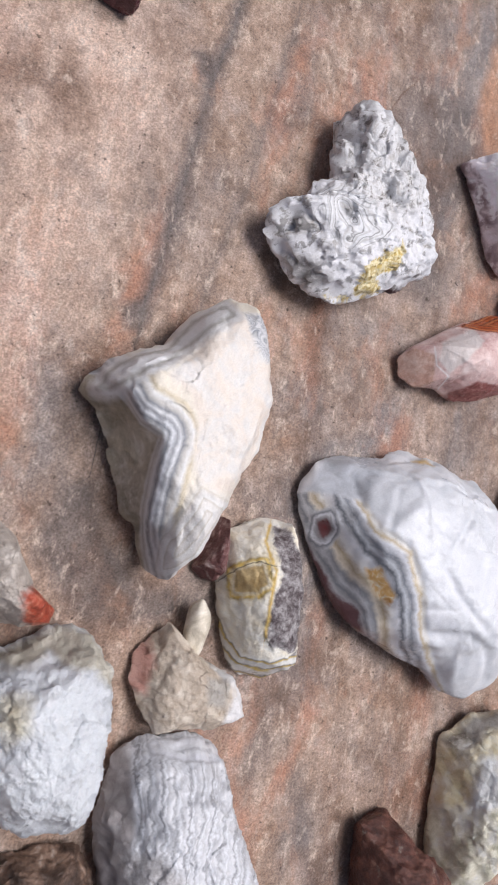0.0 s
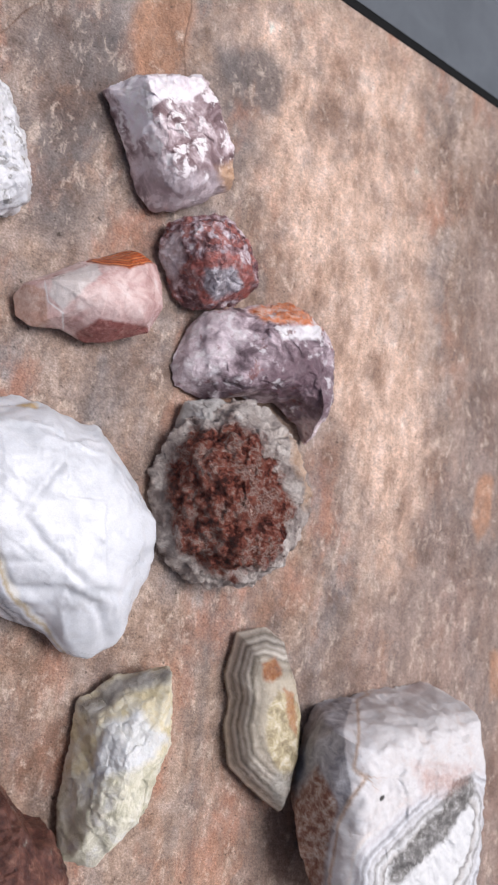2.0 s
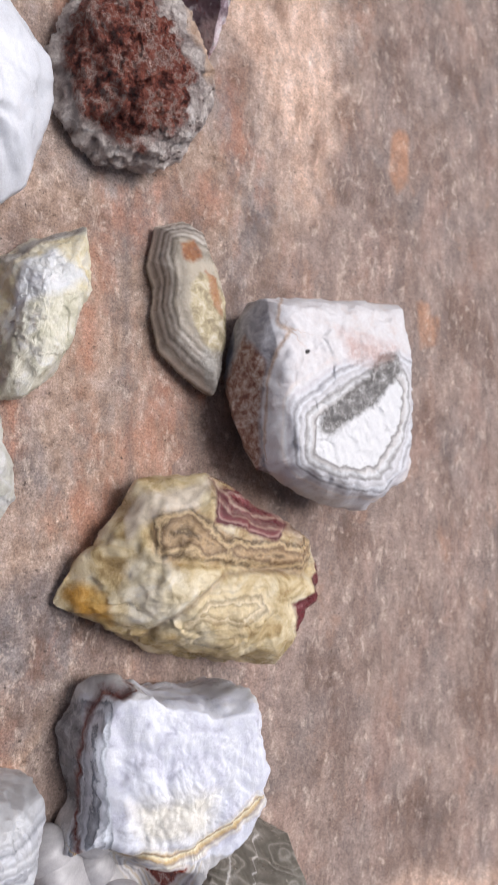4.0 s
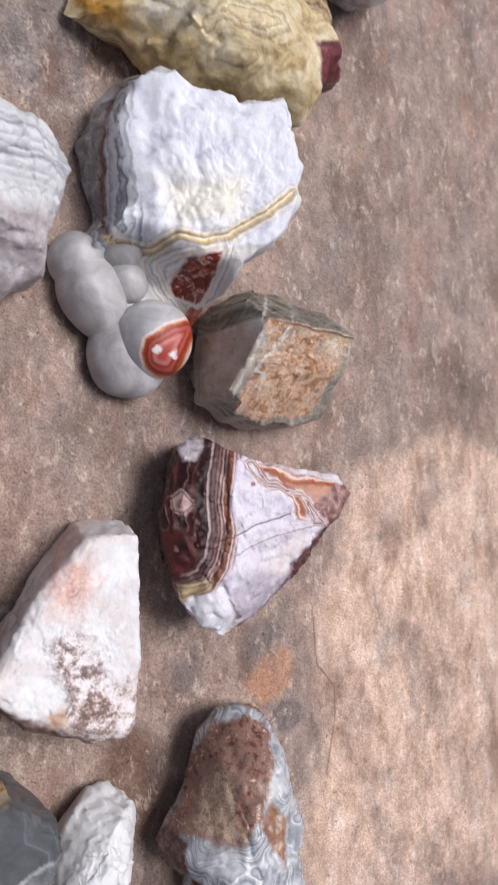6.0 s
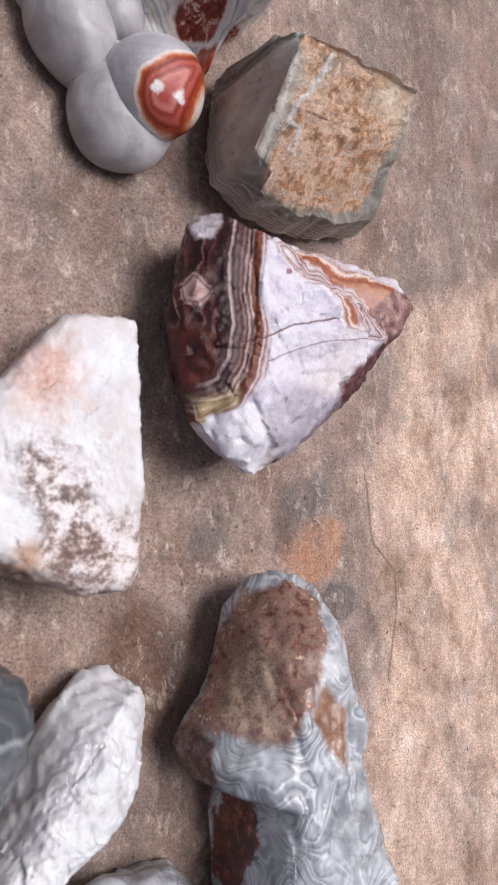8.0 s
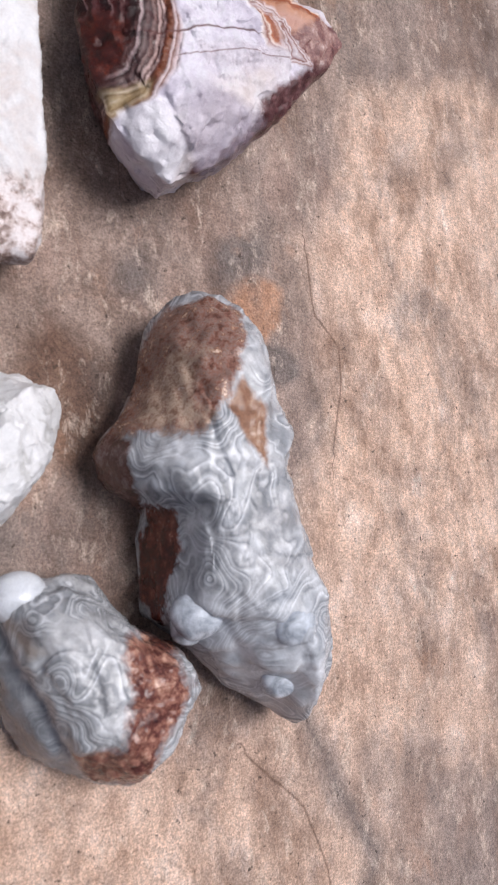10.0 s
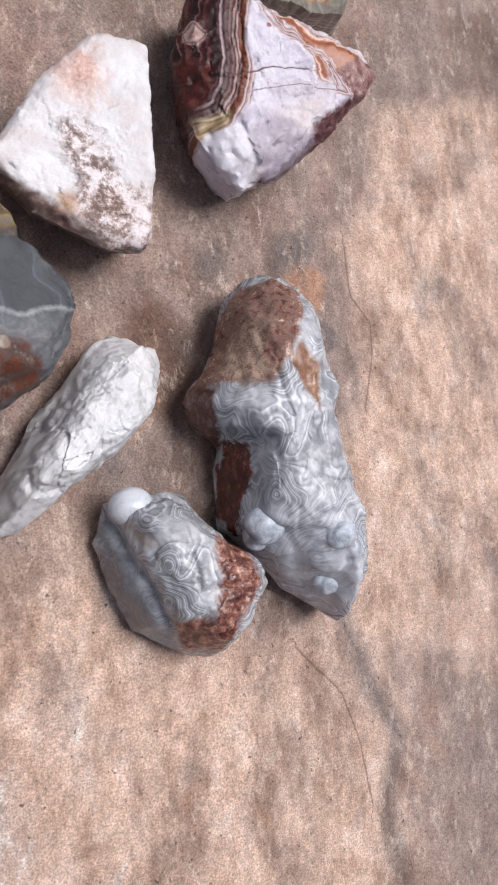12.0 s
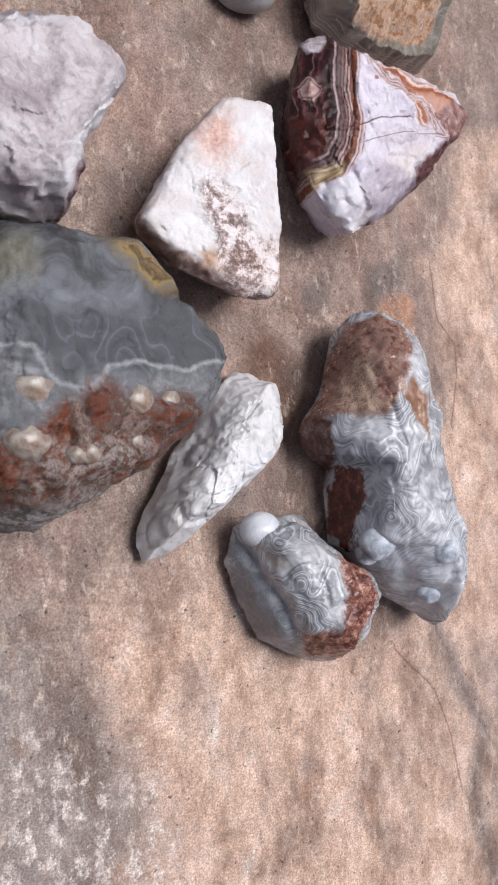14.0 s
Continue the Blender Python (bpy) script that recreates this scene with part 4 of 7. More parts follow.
# purple and white block
stone("agate", (273, 184), [(-17.2, 8.3, 2.4), (-12.1, -4.5, 2.5), (-6.6, -16.3, 1.9), (-2.7, -19.2, 2.8), (1.9, -18.5, 5.7), (18.5, -9.5, 7.8), (18.6, -2.5, 13.3), (15.1, 3.9, 15), (11.5, 13.5, 16.4), (3.6, 17.7, 14.5), (-13.7, 12.8, 12.9), (-22.6, 10, 8.6)], 18, (-0.442, -0.604), agate("purple_block", ("mottle", 6.0, [(0.0, "503c40"), (0.3, "7f6568"), (0.55, "b09b9f"), (0.75, "e5d5d9"), (1.0, "faf3fa")]), [
    ("in", "white", 0.0, 1.0, 3.0, 4.0, ("mottle", 4.0, [(0.0, "ecdde2"), (0.4, "faf2f9"), (1.0, "fafafa")])),
    ("spots", 5.0, 0.52, 0.05, ("mottle", 3.0, [(0.0, "f3e4e8"), (1.0, "fafafa")]), 2.0),
    ("in", "low", 0.0, 5.0, 2.0, 5.0, (0.6, ("grit", 4.0, [(0.0, "c0b3b8"), (1.0, "eee4ec")]))),
    ("in", "tan", 0.0, 3.0, 2.0, 3.0, (0.8, ("mottle", 3.0, [(0.0, "ab7f58"), (1.0, "e5bd98")]))),
], rough=0.4, bump=0.5, bump_size=2.5), "purple-grey blocky agate with white patches", flat=8.0, facets=5, rough=1.1, lumps=8.0, seed=23, fields=[
    ("white", "area", [(-18.1, 16), (9.9, 27.3), (11.7, 24), (7.5, 18.3), (-0.6, 16), (-4.4, 11.5), (-2.7, 6.7), (-8.8, 0.7), (-12.8, 9.9)]),
    ("low", "area", [(-7.3, -1.8), (7.3, -1.7), (21.3, 1.1), (21.5, -7.1), (-3.7, -19.2)]),
    ("tan", "area", [(17, 2.2), (26.1, 7.7), (25.4, -6.1), (20.7, -5.8)])])

stone("agate", (285, 152), [(-12.6, 4.3, 4.4), (-11.9, 0.4, 2.2), (-6.7, -9.7, 1.6), (-3.6, -13.9, 4.4), (11.5, -10.6, 6.8), (15.5, -6.2, 11.9), (12.6, 0.3, 15.5), (7.6, 7.1, 16), (1.7, 13.9, 13.3), (-12.6, 9.7, 9.3)], 20, (-0.503, -0.442), agate("red_veined", ("mottle", 3.4, [(0.0, "331c1e"), (0.3, "623f43"), (0.5, "98797d"), (0.7, "d0c1c8"), (1.0, "fafafa")]), [
    ("spots", 3.6, 0.52, 0.06, (0.85, ("mottle", 2.0, [(0.0, "7a3a34"), (0.6, "a8645c"), (1.0, "dcc0bc")])), 4.0),
    ("in", "band", 0.8, 1.0, 2.4, 2.5, (0.8, ("mottle", 2.2, [(0.0, "6e2c28"), (0.4, "b0645a"), (0.7, "7d4744"), (1.0, "eed4ce")]))),
    ("in", "face", 0.0, 1.5, 1.5, 3.0, ("mottle", 2.5, [(0.0, "6b5f64"), (0.5, "a29ba2"), (1.0, "eee9f1")])),
    ("in", "pale", 0.0, 2.0, 1.5, 3.0, (0.85, ("mottle", 2.0, [(0.0, "a2989b"), (1.0, "f4f0f8")]))),
], rough=0.35, bump=0.5, bump_size=2.0), "rounded dark agate with red veins", flat=3.0, facets=11, rough=1.0, lumps=6.0, seed=25, fields=[
    ("band", "area", [(-0.8, 3.5), (10.3, 7.9), (18.5, 5.1), (18.7, -3.1), (3.7, -7.1), (-0.7, -2.6)]),
    ("face", "area", [(2.6, 2), (12, 5.1), (15.7, -0.4), (7, -6.3), (2.7, -3.4)]),
    ("pale", "area", [(-10.9, 4.3), (-6.1, 10.3), (-3.4, 4.6), (-5.7, -4.7), (-9.9, -1.7)])])

stone("agate", (251, 134), [(-17.2, -5, 1.8), (-14.2, -7.8, 5), (-6.5, -7.2, 5), (0.1, -9.8, 5), (5.3, -9.4, 7.5), (15.8, -5.5, 9.7), (18.3, 1.1, 13.4), (16.8, 9.7, 14.4), (15.1, 18, 10.1), (-0.7, 11.8, 7.1), (-17, 2.3, 6.3), (-18.6, -0.3, 2.5)], 18, (-0.519, -0.176), agate("pink_agate", ("mottle", 8.0, [(0.0, "a67f7c"), (0.35, "c4a29e"), (0.6, "d9c0bc"), (1.0, "ebdedb")]), [
    ("in", "pale", 0.0, 0.8, 1.0, 5.0, (0.9, ("mottle", 6.0, [(0.0, "c9bdb8"), (1.0, "dad5d4")]))),
    ("in", "tip", 0.0, 0.8, 0.8, 3.0, ("grit", 4.0, [(0.0, "a97f70"), (0.5, "c9a698"), (1.0, "dfcac0")])),
    ("in", "orange", 0.0, 0.6, 0.8, 3.0, ("bands", "orange", 1.6, 0.5, 3.0, [(0.0, "c06437"), (0.35, "8a3d22"), (0.55, "cf7d4e"), (0.8, "6b2e1e"), (1.0, "c06437")])),
    ("in", "maroon", 0.0, 0.8, 0.8, 3.0, ("grit", 2.0, [(0.0, "5f3030"), (0.5, "8d5753"), (1.0, "b28680")])),
    ("line", "edge", 0.4, 0.4, 3.0, ("mottle", 2.0, [(0.0, "e1d9d8"), (1.0, "e5e2e3")])),
], rough=0.32, bump=0.3, bump_size=2.5, sss=0.1), "smooth pink agate with an orange banded edge", flat=2.8, facets=8, rough=0.35, lumps=9.0, seed=27, fields=[
    ("pale", "area", [(-5.2, 5.7), (5.3, 11.5), (7.9, 8.3), (1.9, 1.9), (-2.4, -2.1), (-6.4, 0.8)]),
    ("tip", "area", [(-18.6, -0.1), (-12.9, 3.4), (-7.5, 2.1), (-6.2, -5.5), (-11.4, -8.2), (-16.7, -6)]),
    ("orange", "area", [(1.3, 11.8), (21.4, 21.5), (22.7, 15.3), (15.1, 11.1), (7.7, 11.1)]),
    ("maroon", "area", [(0.1, -6.9), (7.2, -2.9), (21, -2.4), (21.2, -5.4), (9.4, -10.3), (1.2, -10.4)]),
    ("edge", "line", [(-7.5, 3.7), (-6.4, -0.6), (-2.4, -2.9), (-3, -6)])])

stone("agate", (306, 124), [(-30.2, -1.7, 1.9), (-28.1, -7.8, 2), (-20.9, -11.4, 5.1), (-6.3, -8.3, 5.3), (8.9, -9.6, 3.3), (18.5, -15.3, 1.7), (21.1, -22.3, 2.7), (19.7, -21.8, 11.8), (21.1, -9.6, 12.7), (24.8, 0.4, 13.6), (20.8, 9.2, 14.4), (16.5, 15.4, 14.4), (14.8, 22.6, 12.3), (4.5, 22.2, 9.3), (-5.1, 18.5, 8.9), (-21.3, 14.2, 8.3), (-28.4, 9, 5.3), (-29.8, 2.9, 3.2)], 18, (-0.609, -0.301), agate("mauve_grey", ("mottle", 5.0, [(0.0, "3b2b32"), (0.3, "6a5860"), (0.55, "9b8890"), (0.75, "ccbac2"), (1.0, "fafafa")]), [
    ("in", "pale", 0.0, 6.0, 3.0, 5.0, (0.8, ("mottle", 4.0, [(0.0, "ac9ca4"), (0.5, "e2d3da"), (1.0, "fafafa")]))),
    ("in", "plum", 0.0, 5.0, 3.0, 5.0, (0.8, ("grit", 3.0, [(0.0, "47323b"), (1.0, "816670")]))),
    ("in", "orange", 0.0, 1.6, 1.5, 3.0, ("grit", 3.0, [(0.0, "98543a"), (0.4, "d78356"), (0.7, "c9a69a"), (1.0, "fad8bc")])),
    ("in", "streak", 0.0, 1.0, 1.0, 3.0, ("mottle", 3.0, [(0.0, "e2d9e0"), (1.0, "fafafa")])),
    ("in", "corner", 0.0, 2.0, 2.0, 2.5, ("grit", 2.2, [(0.0, "81656b"), (0.5, "e9d6da"), (1.0, "fafafa")])),
    ("spots", 5.5, 0.57, 0.06, (0.8, ("mottle", 3.0, [(0.0, "c9c0c6"), (1.0, "ece8eb")])), 4.0),
    ("spots", 4.5, 0.6, 0.06, (0.7, ("mottle", 2.0, [(0.0, "5a2a2e"), (1.0, "94504a")])), 6.0),
], rough=0.36, bump=0.5, bump_size=2.5), "mauve-grey agate with an orange upper edge", flat=3.6, facets=9, rough=1.1, lumps=8.0, seed=29, core=[(11.3, 0.5)], fields=[
    ("pale", "area", [(-29.4, 1.8), (-23, 12.3), (-9, 17.6), (-3.3, 12.9), (-14, -2), (-22.5, -9.5)]),
    ("plum", "area", [(0.6, 1.9), (18, 13.2), (32.9, 5.3), (26.5, -9.5), (14.2, -9.3), (4.5, -5.6)]),
    ("orange", "area", [(-1.5, 19.4), (13.9, 26.9), (26.3, 27.8), (30.7, 19), (25.3, 18), (16, 17.9), (4.2, 16.9)]),
    ("streak", "area", [(8, 15.7), (23.2, 19.3), (24.3, 15.2), (10, 12.7)]),
    ("corner", "area", [(19.6, -10.5), (30.3, -8.4), (29.2, -19.9), (21.8, -22.3)])])

stone("agate", (287, 108), [(7, -6.5, 5.7), (10.3, 3.1, 9.5), (4.3, 6, 7), (-5.1, 4.3, 4.6), (-6.3, -1, 2), (-8.1, -7.7, 2.5)], 12, (-0.513, -0.22), agate("small_grey", ("mottle", 5.0, [(0.0, "8f8b88"), (0.5, "b3afac"), (1.0, "d4d2d2")]), [], rough=0.38, bump=0.4), "small translucent grey agate wedged beneath larger ones", flat=2.6, facets=6, rough=0.6, seed=31)

stone("agate", (294, 87), [(-19.3, -10.3, 2), (-16, -20.9, 2.6), (-12.2, -25.5, 7), (3.7, -27, 10.1), (14.2, -22.3, 14.1), (19.8, -14.2, 17.2), (22.8, -4.6, 19.8), (18.7, 9.7, 19.8), (14.6, 17.5, 18.6), (7, 25.9, 15.6), (-1, 26.5, 10.5), (-11.6, 21.7, 7.2), (-18.8, 12.6, 5.1), (-21.6, 6.5, 2.4)], 25, (-0.549, -0.113), agate("rust_crust", ("mottle", 5.0, [(0.0, "786a66"), (0.3, "a69893"), (0.55, "cec2bb"), (0.8, "f0e7e0"), (1.0, "f8f5f4")]), [
    ("in", "crust", 0.5, 2.5, 6.0, 7.0, ("grit", 4.6, [(0.0, "1c0a08"), (0.3, "451c15"), (0.4, "73362a"), (0.5, "9c5a48"), (0.58, "7d5348"), (0.66, "c4b0a6"), (0.73, "5d291f"), (0.86, "a06c5c"), (1.0, "e0cfc4")])),
    ("spots", 1.8, 0.66, 0.06, (0.6, ("mottle", 1.0, [(0.0, "bbb2ae"), (1.0, "efeae9")])), 5.0),
    ("spots", 2.0, 0.63, 0.06, (0.8, ("mottle", 1.0, [(0.0, "230f0b"), (1.0, "53241b")])), 7.0),
    ("in", "peach", 0.0, 2.0, 1.5, 3.0, (0.8, ("mottle", 3.0, [(0.0, "c59b7b"), (1.0, "f6d9be")]))),
], rough=0.5, bump=1.0, bump_size=1.3), "round grey agate with a rusty red crust", flat=4.0, facets=9, rough=2.1, lumps=7.0, bubbles=[("crust", 4.0, 0.9)], seed=33, fields=[
    ("crust", "area", [(-13.8, 9.3), (-7.8, 17.7), (6.2, 20.1), (18.7, 12.3), (24.5, -1.2), (20.9, -13.7), (6.9, -21.3), (-6.2, -17.1), (-12.7, -4.7)]),
    ("peach", "area", [(22.4, 18.8), (29.3, 15.4), (33.5, 2.5), (29.5, -1), (26.4, 8.6)])])

stone("agate", (263, 18), [(-12.3, -21.1, 6.2), (-7, -21, 14.4), (1.4, -15.3, 17.5), (8.3, 0.9, 17.6), (11.9, 5.8, 16.8), (13.6, 24, 11.9), (1.6, 21.1, 3.9), (-7.8, 15.2, 1.8), (-12.2, -10.1, 2.6)], 22, (-0.392, 0.236), agate("lemon_white", ("mottle", 5.0, [(0.0, "c9bb92"), (0.35, "dcd0ae"), (0.6, "e6dfca"), (1.0, "e6e3d6")]), [
    ("in", "split", 0.0, 3.0, 2.0, 4.0, ("mottle", 5.0, [(0.0, "b5b098"), (0.35, "d0ccb6"), (0.65, "e4e0d0"), (1.0, "e3e2de")])),
    ("in", "white", 0.0, 2.0, 1.5, 4.0, ("mottle", 4.0, [(0.0, "d0cfcb"), (0.4, "dfe0df"), (1.0, "e8e8e9")])),
    ("in", "grey", 0.0, 2.5, 1.5, 4.0, (0.85, ("mottle", 4.0, [(0.0, "66625f"), (0.5, "8d8987"), (1.0, "c0bdbb")]))),
], rough=0.35, bump=0.45, bump_size=2.5, sss=0.2), "pale lemon and white translucent agate", flat=3.0, facets=3, rough=0.9, lumps=6.0, seed=35, fields=[
    ("split", "line", [(21.5, 1.5), (10.8, -1.3), (-0.6, -3.2), (-13.9, -3.3)]),
    ("white", "area", [(0.4, 9), (8.8, 10.8), (17.1, 3.3), (9.1, -2.4), (-3.2, -4)]),
    ("grey", "area", [(-6.7, 13.9), (3, 19.9), (18.9, 21.7), (18.2, 17.5), (6, 15.6), (-3.8, 9.7)])])

stone("agate", (241, -14), [(-16.5, -5.6, 4.5), (-9.2, -25.9, 2.1), (0, -28.1, 5.3), (5.4, -24.4, 10.3), (11.7, -13.9, 12.9), (11.2, -7.3, 16.8), (8.1, -0, 16.9), (8.8, 11.9, 16.7), (5.2, 18.3, 19.1), (0.1, 19, 19.2), (-8, 31.1, 17.9), (-14.9, 28.8, 7.1)], 24, (-0.362, -0.431), agate("brown_topped", ("mottle", 6.0, [(0.0, "a5a294"), (0.35, "cccabf"), (0.65, "dad9d5"), (1.0, "e6e6e6")]), [
    ("in", "brown", 0.0, 1.5, 2.5, 4.0, ("grit", 4.0, [(0.0, "2f1d1a"), (0.4, "573630"), (0.7, "7b5246"), (1.0, "a3806f")])),
    ("in", "hole", 0.0, 0.6, 0.5, 2.0, ("mottle", 2.0, [(0.0, "14110f"), (1.0, "2e2926")])),
    ("spots", 4.0, 0.62, 0.08, (0.6, ("mottle", 3.0, [(0.0, "7f7f78"), (1.0, "b5b5a8")])), 2.0),
], rough=0.42, bump=0.6, bump_size=2.5), "pale green-white agate with a dark brown crust", flat=3.2, facets=6, rough=1.1, lumps=7.0, seed=37, grooves=[("hole", 1.5, 1.0)], fields=[
    ("brown", "area", [(-15.8, 32.5), (-1.3, 41.5), (7.5, 30.2), (13.8, 28.6), (16.2, 19.4), (14.9, 13.2), (7.9, 10), (6.7, 4.1), (-7.4, 3.6), (-18.2, 7.5)]),
    ("hole", "area", [(9.1, -1.8), (10.7, -2), (10.1, -5.5), (9, -5.3)])])

# flat brown banded piece
stone("agate", (310, 25), [(-10.5, 10.7, 1.4), (-8.9, 4.3, 1.5), (-10.7, -3.4, 1.6), (-9.1, -14.3, 3), (-0.5, -23, 4.5), (5.3, -27.8, 8), (6.3, -20.8, 11.7), (8.2, -11.7, 11.6), (9.3, 2.4, 11.3), (6.7, 12.2, 10.7), (4.4, 20.2, 9.6), (0.9, 24.2, 5.8), (-7.2, 22.6, 2)], 13, (-0.63, 0.201), agate("brown_banded", ("ramp", "band", 0.0, 15.0, 0.5, 4.0, [(0.0, "cbbfae"), (0.06, "857a6c"), (0.12, "d9d2c6"), (0.18, "b0a79c"), (0.24, "8a8278"), (0.31, "c4bdb4"), (0.37, "766e65"), (0.44, "b9b1a7"), (0.5, "968d83"), (0.56, "c9c1b6"), (0.62, "81786c"), (0.7, "b0a698"), (0.8, "91887a"), (1.0, "b9ae9c")]), [
    ("in", "heart", 0.0, 1.2, 1.2, 3.0, ("mottle", 3.0, [(0.0, "7f735c"), (0.35, "a89a7c"), (0.6, "c6b998"), (1.0, "e2dccf")])),
    ("in", "rust", 0.0, 1.2, 1.2, 2.0, ("grit", 2.0, [(0.0, "5d3a24"), (0.5, "8f5c3a"), (1.0, "b08a62")])),
    ("in", "rust2", 0.0, 1.0, 1.5, 2.0, (0.8, ("grit", 2.0, [(0.0, "8a4a2c"), (1.0, "b98a5c")]))),
    ("in", "tip", 0.0, 2.0, 1.0, 2.0, (0.7, ("grit", 1.5, [(0.0, "6f6b64"), (1.0, "c9c5bd")]))),
], rough=0.32, bump=0.35, bump_size=1.8, sss=0.1), "flat brown and grey banded agate slice", flat=8.0, facets=0, rough=0.4, lumps=6.0, seed=39, steps=[("heart", 0.9, 1.0)], fields=[
    ("band", "line", [(16.3, -33.4), (7.2, -28.7), (0.4, -23.7), (-8.1, -15.5), (-10.7, -3.6), (-9, 4), (-10.5, 10.4), (-6.9, 23.1), (4.6, 24.9), (11.7, 22.2)]),
    ("heart", "area", [(5.3, 1.1), (8.4, 4.7), (13.3, 3.5), (17.3, -3.1), (16.4, -15.6), (11.2, -19.6), (6.7, -12.9), (4.2, -6.5)]),
    ("rust", "area", [(2.7, 13), (7.4, 14.3), (9.8, 9.4), (6.6, 7.3), (3.3, 8.3)]),
    ("rust2", "area", [(10.5, 5.4), (13.9, 3.6), (14.6, -7.7), (11.6, -4.2)]),
    ("tip", "area", [(7.9, -16.5), (14.9, -17.4), (13.9, -25.3), (10.4, -30.2), (7, -22.6)])])

# tall white lace block
stone("agate", (353, -7), [(-32, 30, 24), (-15, 31, 26), (4, 31, 28), (21, 31, 29), (23, 10, 29), (22, -10, 27), (20, -25, 23), (5, -33, 18), (-12, -28, 17), (-32, -17, 19), (-35, -4, 15), (-36, 9, 13), (-35, 22, 18)], 35, (-0.944, -0.423), agate("white_lace_block", ("mottle", 5.0, [(0.0, "6f6c70"), (0.4, "96949a"), (0.7, "b9b7bb"), (1.0, "d8d7dc")]), [
    ("in", "wall", 0.0, 2.0, 1.5, 4.0, (0.9, ("grit", 2.2, [(0.0, "5a2a22"), (0.35, "8a5540"), (0.6, "b9a090"), (1.0, "dcd9d8")]))),
    ("in", "face", 0.5, 1.0, 1.2, 4.0, ("mottle", 5.0, [(0.0, "bdb5b2"), (0.3, "dcd7d8"), (0.6, "dfdddf"), (1.0, "e8e7eb")])),
    ("in", "inner", 13.0, 1.0, 1.2, 5.0, ("ramp", "inner", 0.0, 13.0, 2.2, 8.0, [(0.0, "e3e3e4"), (0.05, "8d8987"), (0.12, "d0ccca"), (0.2, "e0e0e1"), (0.3, "9d9a99"), (0.36, "dad9dc"), (0.46, "c6c4c6"), (0.52, "e1e2e6"), (0.62, "a3a1a5"), (0.68, "dcdce0"), (0.8, "d1cdd0"), (0.88, "e2e1e3"), (1.0, "e6dcd6")])),
    ("in", "top", 0.0, 4.0, 3.0, 5.0, ("grit", 6.0, [(0.0, "d8cbc6"), (0.4, "dcd8d8"), (1.0, "e7e6e8")])),
    ("in", "dark", 0.0, 1.6, 2.2, 3.0, (0.92, ("grit", 2.6, [(0.0, "35322f"), (0.4, "5d5956"), (0.7, "94918e"), (1.0, "d8d7d8")]))),
    ("in", "pinks", 0.0, 5.0, 3.5, 2.5, (0.55, ("grit", 1.8, [(0.0, "8a4438"), (0.5, "c79a8c"), (1.0, "dfd9d8")]))),
    ("line", "seam", 1.0, 0.9, 3.0, (0.8, ("mottle", 2.0, [(0.0, "8f6f54"), (0.6, "c9ab92"), (1.0, "e8dccf")]))),
    ("in", "spot", 0.0, 0.4, 0.2, 2.0, ("mottle", 2.0, [(0.0, "1e1b1a"), (1.0, "3a3634")])),
    ("in", "spot2", 0.0, 0.4, 0.2, 2.0, ("mottle", 2.0, [(0.0, "1e1b1a"), (1.0, "4a4644")])),
], rough=0.4, bump=0.4, bump_size=2.2), "tall white lace agate with grey bands and a dark patch", under=0.45, flat=14.0, facets=0, rough=1.25, lumps=8.0, sharp=45, seed=41, fields=[
    ("wall", "area", [(-27.2, 11), (-14.6, 29.6), (-6.6, 24.4), (-11.3, 5.1), (-12.3, -11.9), (-25.3, -6.5)]),
    ("face", "area", [(-5.2, 43.4), (16.8, 50.3), (62.1, 52.2), (55.4, 7.7), (47.2, -10.9), (27.2, -25.7), (7.1, -21.8), (-8.7, -15), (-9.7, 0), (-8.9, 13.8), (-1, 28.9)]),
    ("inner", "area", [(11.2, 8.9), (23.4, 15.5), (41.7, 23.4), (46.3, 18.9), (43.1, 6.2), (32.6, -5.2), (18.5, -3.2), (10, -0)]),
    ("top", "area", [(7.3, 44.8), (21.4, 51.4), (65.3, 54.8), (61.9, 32.1), (37.3, 27.9), (18, 26.1), (6.1, 19.3), (4.3, 30)]),
    ("dark", "area", [(11, 7.3), (16.3, 13.7), (31.5, 21.8), (37.4, 28.7), (46.5, 29.5), (46.9, 23.4), (35.3, 13.9), (22.5, 8.8), (15.1, 4.9)]),
    ("pinks", "area", [(22.7, 35.2), (30.7, 33.5), (45.4, 31), (37.1, 26.1), (25.1, 27.4)]),
    ("seam", "line", [(0.9, 43.3), (-1.2, 35.1), (3.9, 34.6), (-1, 28.9), (-6.1, 20.3), (-9.7, 0)]),
    ("spot", "area", [(8.7, 29.2), (10.5, 29.6), (10.3, 28.3), (8.5, 27.9)]),
    ("spot2", "area", [(-6.7, 37.4), (-5.5, 37.7), (-5.6, 36.7), (-6.8, 36.5)])])

